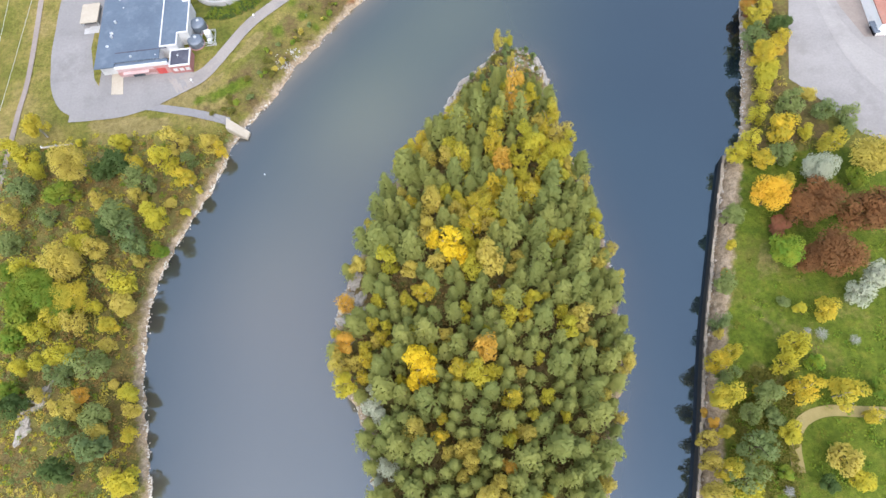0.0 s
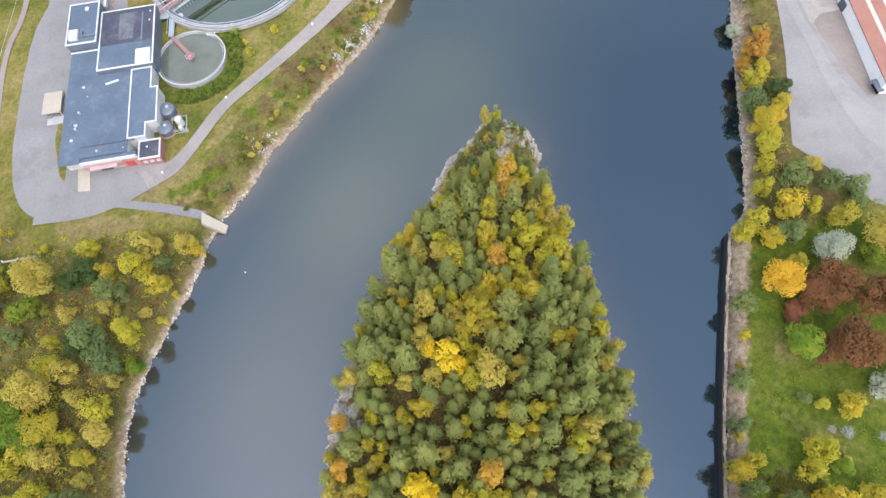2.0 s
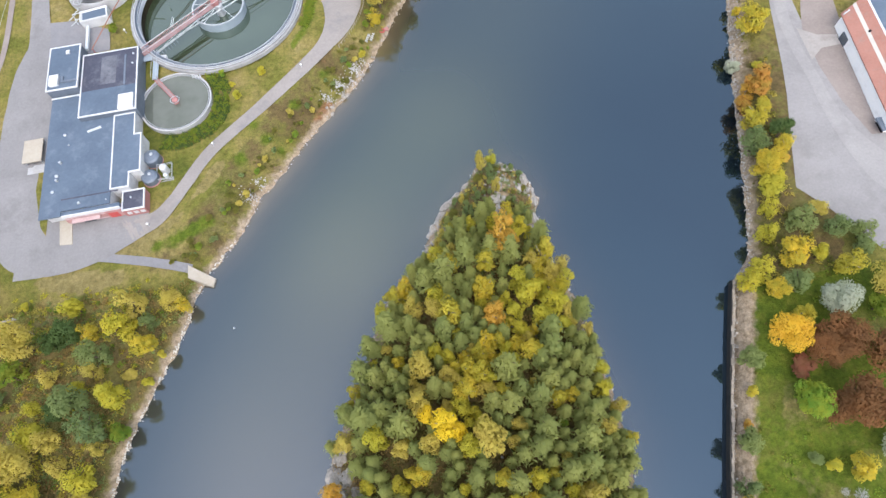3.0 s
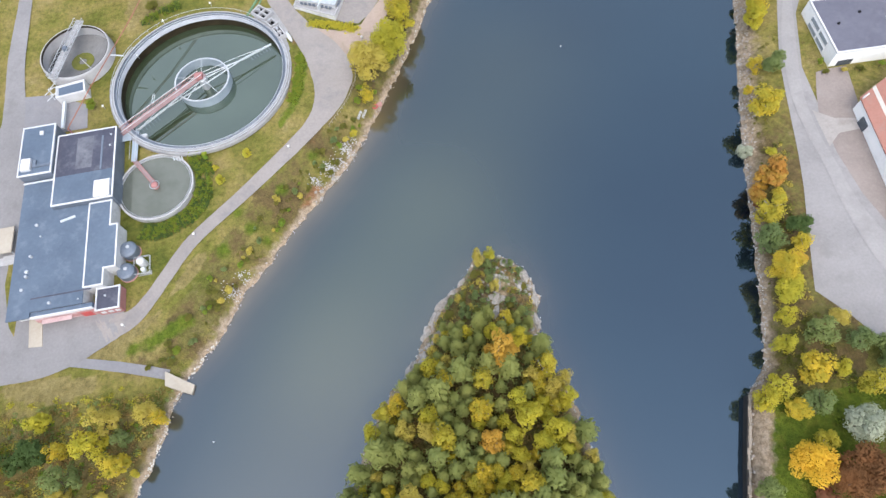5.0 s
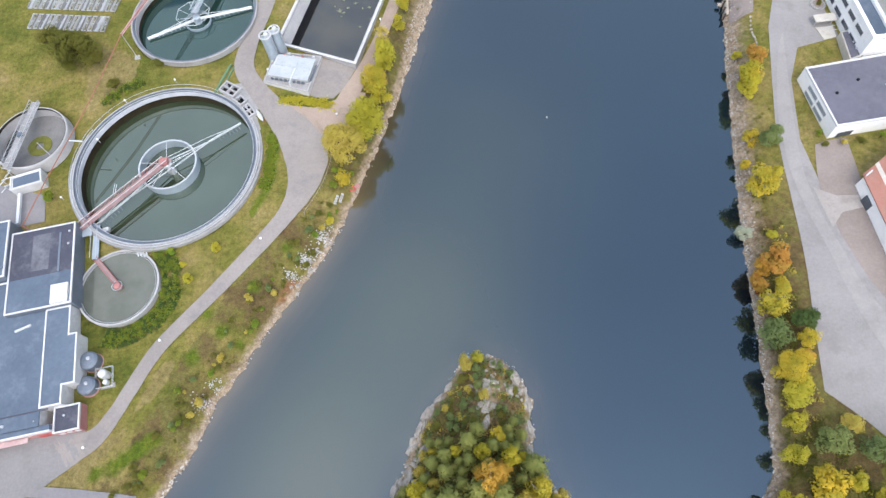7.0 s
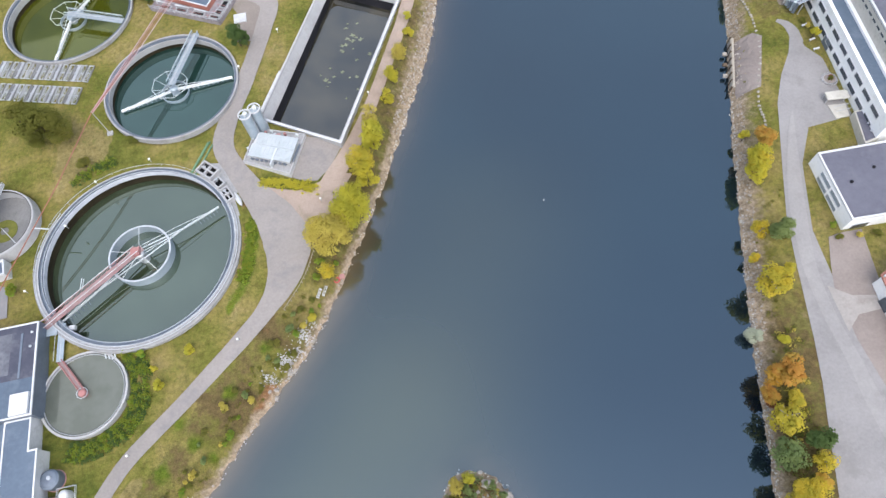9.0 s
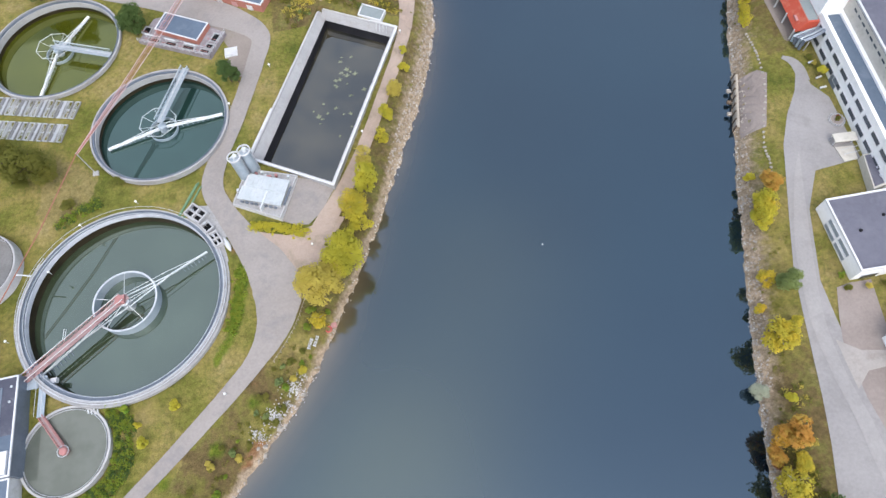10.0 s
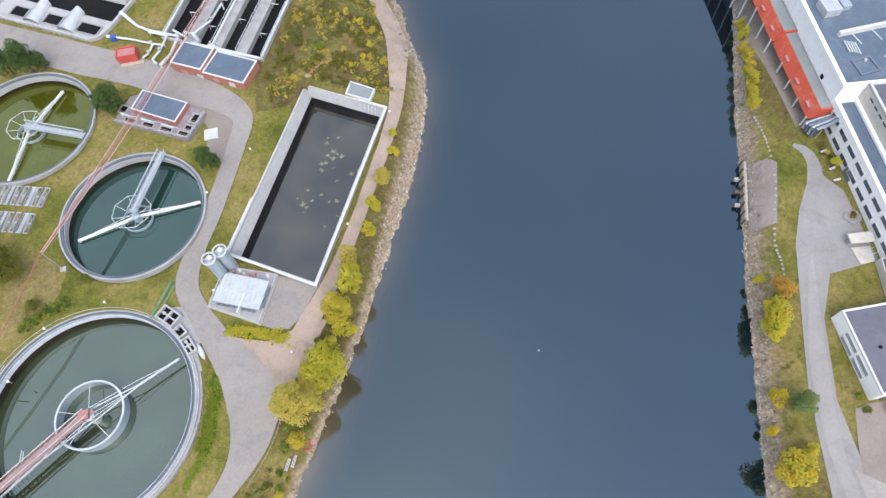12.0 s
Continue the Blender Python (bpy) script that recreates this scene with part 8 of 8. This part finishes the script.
for k in range(170):
    a, rr = rng.uniform(-0.5, 0.08), 22.9 + 0.55 * rng.normal()
    hed.append((-36.1 + rr * math.cos(a), 154.6 + rr * math.sin(a)))
hed = np.array(hed)
scatter_leaves("undergrowth", np.stack([hed[:, 0], hed[:, 1], height(hed[:, 0], hed[:, 1])], 1), 0.55, 0.7, LEAF["G"], "green low shrubs round the tanks", 12)
sh = np.array([(-9.8 + 11.0 * f + rng.normal() * 0.5, 165.2 - 3.4 * f + rng.normal() * 0.7) for f in rng.uniform(0, 1, 120)])
scatter_leaves("undergrowth", np.stack([sh[:, 0], sh[:, 1], height(sh[:, 0], sh[:, 1])], 1), 0.6, 0.9, LEAF["L"], "yellow-green shrubs before the pump house", 12)

# ---- stones ----
def stone_mesh(name, seed):
    bm = bmesh.new()
    bmesh.ops.create_icosphere(bm, subdivisions=1, radius=1.0)
    for v in bm.verts:
        v.co *= 1 + 0.3 * noise.noise(v.co * 1.7 + Vector((seed * 7.3, 1, 2)))
        v.co.z *= 0.62
    me = bpy.data.meshes.new(name)
    bm.to_mesh(me)
    bm.free()
    me.materials.append(M_ROCK)
    return me


STONES = [stone_mesh("boulder", k) for k in range(6)]
STONE_V = [np.array([v.co[:] for v in s.vertices]) for s in STONES]
STONE_F = [np.array([p.vertices[:] for p in s.polygons]) for s in STONES]


def rubble(name, xy, size, label, material=M_STONE):
    V, F, n = [], [], 0
    z = height(xy[:, 0], xy[:, 1])
    for (x, y), zz in zip(xy, z):
        k = int(rng.integers(0, 6))
        a, s = rng.uniform(0, 6.28), size * rng.uniform(0.45, 1.3)
        R = np.array([[math.cos(a), -math.sin(a), 0], [math.sin(a), math.cos(a), 0], [0, 0, 1]]) * s * np.array([1, rng.uniform(0.6, 1), rng.uniform(0.8, 1.1)])
        V.append(STONE_V[k] @ R.T + [x, y, max(zz, -0.15) + 0.1 * s])
        F.append(STONE_F[k] + n)
        n += len(STONE_V[k])
    me = bpy.data.meshes.new(name)
    me.from_pydata(np.concatenate(V).tolist(), [], np.concatenate(F).tolist())
    me.materials.append(material)
    return tagged(new(name, me), label, "stones", kind="stuff")


def along(pts, y0, y1, n, lo, hi, side):
    out = []
    while len(out) < n:
        i = int(rng.integers(0, len(pts) - 1))
        a, b = np.array(pts[i]), np.array(pts[i + 1])
        L = np.hypot(*(b - a))
        if L > 60 or rng.uniform() > L / 20:
            continue
        p = a + (b - a) * rng.uniform()
        if not y0 < p[1] < y1:
            continue
        d = (b - a) / L
        out.append(p + np.array([-d[1], d[0]]) * side * rng.uniform(lo, hi))
    return np.array(out)


rubble("shore_stones", along(LEFT_SHORE, 0, 92, 700, -0.2, 0.3, 1), 0.19, "pale stones at the wooded waterline", M_PALESTONE)
rubble("shore_stones", along(LEFT_SHORE, 150, 235, 520, -0.15, 0.4, 1), 0.17, "pale stones at the west waterline", M_PALESTONE)
rubble("shore_stones", along(RIGHT_SHORE, 0, 235, 1300, -0.1, 0.4, -1), 0.18, "pale stones at the east waterline", M_PALESTONE)
rubble("shore_stones", along(LEFT_SHORE, 0, 150, 420, -0.5, 0.5, 1), 0.24, "pale stones along the west waterline")
rubble("shore_stones", along(LEFT_SHORE, 174, 250, 800, -0.6, 2.4, 1), 0.24, "pinkish rock fill along the basin bank")
rubble("shore_stones", along(RIGHT_SHORE, 0, 62, 360, -0.3, 0.6, -1), 0.28, "pale stones of the old quay wall")
rubble("shore_stones", along(RIGHT_SHORE, 60, 128, 420, -0.3, 0.7, -1), 0.26, "pale stones along the east waterline")
rubble("shore_stones", along(RIGHT_SHORE, 112, 235, 900, -0.4, 1.9, -1), 0.25, "grey rock fill along the east waterline")
rubble("shore_stones", along(ISLAND, 0, 101, 420, -0.4, 0.5, -1), 0.24, "pale stones round the island shore", M_PALESTONE)
M_RUBBLE = plain("broken_white_concrete", (0.26, 0.25, 0.25), (0.56, 0.56, 0.57), 0.85, 0.6, 3.0, stain=(0.25, 0.23, 0.2))
for cx, cy, sx_, n in ((-5.6, 131.0, 0.75, 150), (-9.6, 126.4, 0.8, 170), (-12.6, 123.6, 0.8, 100), (-7.4, 128.0, 1.0, 90), (-4.0, 133.0, 0.7, 40), (-32.0, 101.6, 0.9, 110), (-29.4, 104.6, 0.8, 50)):
    xy = np.stack([cx + rng.normal(size=n) * sx_, cy + rng.normal(size=n) * sx_ * 0.9], 1)
    rubble("rubble_heap", xy, 0.17, "heap of broken white concrete rubble on the bank", M_RUBBLE)
for cx, cy, sp, n, s in ((21.5, 94.5, 2.6, 22, 0.45), (26.8, 91.5, 1.4, 24, 0.45), (25.8, 84.0, 1.2, 14, 0.4), (19.8, 89.2, 1.2, 10, 0.6), (4.9, 82.0, 1.6, 14, 0.5), (-19.6, 41.5, 2.2, 24, 0.65), (-22.4, 31.0, 1.4, 22, 0.6), (-76.6, 25.5, 2.8, 18, 0.6), (-4.4, 129.0, 1.2, 12, 0.4), (-8.6, 124.6, 1.2, 12, 0.4), (-12.0, 120.4, 1.2, 12, 0.45), (-43.0, 81.4, 1.2, 12, 0.3)):
    for k in range(n):
        x, y = cx + float(rng.normal()) * sp * 0.6, cy + float(rng.normal()) * sp * 0.8
        if h1(x, y) < -0.25:
            continue
        o = new("boulder", STONES[k % 6])
        s1 = s * float(rng.uniform(0.5, 1.5))
        z = h1(x, y)
        o.matrix_basis = pose(x, y, max(z, -0.3) + 0.12 * s1, float(rng.uniform(-15, 15)), float(rng.uniform(-15, 15)), float(rng.uniform(0, 360))) @ Matrix.Diagonal((s1, s1 * 0.8, s1, 1))
        tagged(o, "pale weathered granite boulder on the shore", "rock", "shore boulders")
# old stone quay along the south-east shore
quay = tagged(new("wall_quay"), "old stone quay wall with pale coping and face painted dark", "wall", kind="structure")
line = smooth_line([(31.0, -20.0), (37.6, 0.4), (40.9, 10.3), (44.0, 20.1), (47.5, 30.5), (51.7, 41.6), (56.3, 53.7), (60.2, 63.4)], 10)
for a_, b_ in zip(line, line[1:]):
    p_, q_ = Vector((*a_, 0.7)), Vector((*b_, 0.7))
    d_ = (q_ - p_).normalized() * 0.012
    # The black reflection strip along the quay is painted by this dark facing.
    part("wall_block", beams(0.6, (p_ + d_, q_ - d_), h=2.6), M_DARKFACE, quay, "stone facing with the dark reflection put into its colour")
    c_ = Vector((0, 0, 1.44 + float(rng.uniform(-0.05, 0.05))))
    side_ = Vector((d_.y, -d_.x, 0)).normalized() * float(rng.uniform(-0.05, 0.22))
    part("coping_stone", beams(float(rng.uniform(0.32, 0.62)), (p_ + c_ + side_ + d_ * float(rng.uniform(0.5, 4)), q_ + c_ + side_ * 0.6 - d_ * float(rng.uniform(0.5, 4))), h=0.26), M_QUAYSTONE, quay)
# bedrock outcrops
def outcrop(x, y, rx, ry, hgt, turn):
    bm = bmesh.new()
    bmesh.ops.create_icosphere(bm, subdivisions=3, radius=1.0)
    for v in bm.verts:
        n = noise.fractal(v.co * 1.6 + Vector((x, y, 0)), 1.0, 2.0, 4)
        v.co = v.co * (1 + 0.5 * n)
        v.co.z = round(v.co.z * 6) / 9 + v.co.z * 0.35
    me = bpy.data.meshes.new("rock_outcrop")
    bm.to_mesh(me)
    bm.free()
    me.materials.append(M_ROCK)
    o = new("rock_outcrop", me)
    o.matrix_basis = pose(x, y, h1(x, y) - 0.1, 0, 0, turn) @ Matrix.Diagonal((rx, ry, hgt, 1))
    tagged(o, "pale cracked granite outcrop among the trees", "rock")


for args in ((20.4, 92.5, 0.9, 1.9, 0.8, -20), (19.6, 89.4, 0.7, 1.6, 0.7, -30), (4.2, 80.9, 0.9, 2.0, 0.8, -38), (6.9, 84.0, 0.8, 1.8, 0.8, -38), (-17.8, 45.0, 1.1, 1.8, 0.9, -30), (-19.6, 41.6, 1.5, 2.0, 0.9, 10), (-16.6, 41.2, 1.2, 1.8, 0.7, -20), (-15.6, 38.0, 1.0, 1.4, 0.7, 15), (-18.4, 38.4, 1.0, 1.5, 0.8, 40), (-20.6, 37.2, 0.9, 1.3, 0.8, 70), (-75.4, 28.8, 1.0, 2.4, 0.9, -25), (-78.2, 23.0, 1.0, 2.4, 0.9, -20), (26.2, 94.0, 0.9, 1.6, 0.7, 20), (27.2, 88.6, 0.8, 1.6, 0.7, -10), (26.6, 84.4, 0.7, 1.8, 0.6, 5), (25.6, 80.4, 0.7, 1.5, 0.6, -5), (1.2, 79.4, 0.9, 2.0, 0.8, -38), (5.4, 86.0, 0.9, 1.9, 0.9, -33), (7.4, 88.2, 0.9, 1.8, 0.9, -30), (9.0, 91.0, 0.8, 1.6, 0.7, -45), (11.6, 93.0, 0.7, 1.5, 0.7, -52), (14.0, 95.0, 0.6, 1.3, 0.6, -52), (19.0, 86.6, 0.6, 1.5, 0.7, -25), (23.2, 97.0, 0.9, 1.2, 0.6, 60), (24.6, 91.6, 0.8, 1.3, 0.6, -15)):
    outcrop(*args)

# ---- small fittings ----
def lamp(x, y, tall=1.1):
    z = h1(x, y)
    t = thing("bollard_lamp", x, y, z, "short post lamp with a white cap beside the road", "lamp", "path lamps")
    part("post", drum(bmesh.new(), 0, 0, -0.1, tall, 0.07, 10), M_STEEL, t)
    part("cap", drum(bmesh.new(), 0, 0, tall - 0.1, tall + 0.2, 0.24, 14, 0.1), M_BULB, t)


for x, y in ((-17.4, 131.8), (-38.4, 114.6), (-52.4, 97.5), (2.0, 158.4), (16.0, 183.2), (29.2, 210.0), (-79.6, 120.2), (-44.5, 172.6), (-33.0, 175.6), (-50.6, 163.4), (-58.2, 150.5), (-12.0, 196.0), (-2.2, 205.0)):
    lamp(x, y)
sl = thing("slipway", 0, 0, 0, "pale concrete slipway slab at the water", "ramp")
bm = bmesh.new()
prism(bm, [(-44.6, 87.2), (-44.6, 84.4), (-40.4, 82.4), (-39.9, 84.2)], -0.3, 1.5)
for v in bm.verts:
    if v.co.z > 1:
        v.co.z = 2.7 if v.co.x < -44 else 0.55
part("slab", bm, M_CONC_WARM, sl)
q = thing("timber_quay", 0, 0, 0, "low grey timber quay edge with square posts", "quay")
a, b = Vector((103.7, 182.2, 1.9)), Vector((98.2, 168.2, 1.9))
part("coping", beams(0.5, (a, b), h=0.25), M_TIMBER, q)
part("face", beams(0.25, (a + Vector((-0.3, 0.1, -1.1)), b + Vector((-0.3, 0.1, -1.1))), h=2.0), M_TIMBER, q)
for k in range(8):
    p = a.lerp(b, k / 7) + Vector((-0.45, 0.2, 0))
    part("post", beams(0.3, (p + Vector((0, 0, -2.6)), p + Vector((0, 0, 0.25)))), M_BARK, q)
for k, f in enumerate((0.28, 0.5, 0.72)):
    p = a.lerp(b, f) + Vector((-1.0, 0.35, -1.0))
    part("fender", beams(0.8, (p, p + Vector((-0.9, 0.3, 0))), h=0.5), M_STONE if k != 1 else M_BARK, q)
stones = smooth_line([(109.6, 192.0), (109.0, 187.0), (108.2, 182.2), (106.0, 174.4), (102.4, 167.0), (99.9, 160.6), (99.2, 156.4), (97.4, 151.0)], 5)
for k, p in enumerate(stones):
    o = new("boulder", STONES[k % 6])
    o.matrix_basis = pose(float(p[0]), float(p[1]), h1(float(p[0]), float(p[1])) + 0.1, 0, 0, k * 50) @ Matrix.Diagonal((0.36 + 0.09 * math.sin(k * 2.3), 0.33, 0.45, 1))
    tagged(o, "pale boulder in a row edging the grass", "rock", "edging boulders")
bo = thing("rowing_boat", -14.9, 161.9, h1(-14.9, 161.9) + 0.7, "small upturned white boat beside the road", "boat", turn=-70)
bm = bmesh.new()
rows = []
for i in range(7):
    f = i / 6 * 2 - 1
    w = 0.5 * (1 - abs(f) ** 2.4) + 0.02
    rows.append([bm.verts.new((f * 1.9, w * math.cos(t_), 0.45 * (1 - 0.3 * f * f) * math.sin(t_) - 0.3)) for t_ in np.linspace(0, math.pi, 7)])
for ra, rb in zip(rows, rows[1:]):
    for k in range(6):
        bm.faces.new((ra[k], rb[k], rb[k + 1], ra[k + 1]))
part("hull", bm, M_WHITE, bo, smooth=True)
part("keel", boxes((-1.7, 1.7, -0.04, 0.04, 0.08, 0.2)), M_TRIM, bo)
lr = thing("life_ring_stand", 3.2, 142.2, h1(3.2, 142.2), "red and white rescue post with ring at the shore", "rescue post")
part("board", boxes((-0.7, 0.7, -0.5, 0.5, 0.2, 0.5)), M_PINK, lr)
bm = bmesh.new()
lathe(bm, [(0.55 + 0.14 * math.cos(a_), 0.85 + 0.14 * math.sin(a_)) for a_ in np.linspace(0, 2 * math.pi, 9)[:-1]], 24, True, -0.9, -0.8)
part("ring", bm, M_RED, lr)
for k in range(2):
    bn = thing("bench", -1.4 + 1.1 * k, 138.8 + 0.4 * k, h1(-1.4 + 1.1 * k, 138.8 + 0.4 * k), "weathered white slatted bench above the shore", "bench", "shore benches", turn=65)
    for j in range(3):
        part("slat", boxes((-1.1, 1.1, -0.3 + 0.22 * j, -0.2 + 0.22 * j, 0.42, 0.47)), M_WHITE, bn)
    for sx in (-0.9, 0.9):
        part("leg", boxes((sx - 0.05, sx + 0.05, -0.28, 0.28, -0.1, 0.42)), M_STEEL, bn)
for x, y, tn in ((118.3, 178.8, 8), (118.0, 174.4, 12), (117.7, 171.6, 4)):
    bn = thing("bench", x, y, h1(x, y), "short white slab bench on the grass by the wall", "bench", "wall benches", turn=tn)
    part("seat", boxes((-0.75, 0.75, -0.22, 0.22, 0.38, 0.46)), M_TRIM, bn)
    for sx in (-0.55, 0.55):
        part("leg", boxes((sx - 0.06, sx + 0.06, -0.18, 0.18, -0.1, 0.38)), M_CONC, bn)
for x, y in ((-36.6, 73.0), (48.5, 150.6)):
    f = thing("buoy", x, y, 0, "small white float on the water", "buoy")
    part("body", drum(bmesh.new(), 0, 0, -0.2, 0.22, 0.17, 16, 0.14), M_WHITE, f)
    part("eye", ring(0.03, 0.09, 0.3, 0.36, 12), M_STEEL, f)
# power line in the west meadow
pp = thing("power_pole", -75.4, 77.8, h1(-75.4, 77.8), "two-legged timber power pole with a long crossarm", "pole")
for s in (-1.4, 1.4):
    part("leg", drum(bmesh.new(), s, 0, -0.3, 8.6, 0.16, 10), M_TIMBER, pp)
part("crossarm", boxes((-3.3, 3.3, -0.14, 0.14, 8.3, 8.55)), M_TIMBER, pp)
for s in (-3.0, 0.0, 3.0):
    part("insulator", drum(bmesh.new(), s, 0, 8.5, 9.0, 0.16, 10, 0.1), M_WHITE, pp)
for k, (x0, x1) in enumerate(((-88.5, -86.4), (-92.0, -91.8), (-95.5, -97.0))):
    wr = thing("overhead_wire", 0, 0, 0, "thin pale overhead power wire", "wire", "power wires")
    bm = bmesh.new()
    for i in range(14):
        ys = [-20 + 20 * i, -20 + 20 * (i + 1)]
        zs = [12.2 + 0.9 * ((yy % 120) / 60 - 1) ** 2 for yy in ys]
        xx = [x0 + (x1 - x0) * (yy - 89) / 29 for yy in ys]
        beam(bm, (xx[0], ys[0], zs[0]), (xx[1], ys[1], zs[1]), 0.05)
    part("strand", bm, M_STEEL, wr)
# fence along the east road edge of the path
fn = thing("post_fence", 0, 0, 0, "low grey post-and-wire fence along the path", "fence")
fl = smooth_line([(-8.2, 136.2), (-4.8, 140.4), (-2.4, 144.4), (-0.9, 148.2), (-0.7, 151.0)], 5)
for i, p in enumerate(fl):
    z = h1(float(p[0]), float(p[1]))
    part("post", beams(0.09, ((p[0], p[1], z - 0.1), (p[0], p[1], z + 1.0))), M_TIMBER, fn)
    if i:
        o = fl[i - 1]
        part("rail", beams(0.06, ((o[0], o[1], h1(float(o[0]), float(o[1])) + 0.9), (p[0], p[1], z + 0.9))), M_TIMBER, fn)
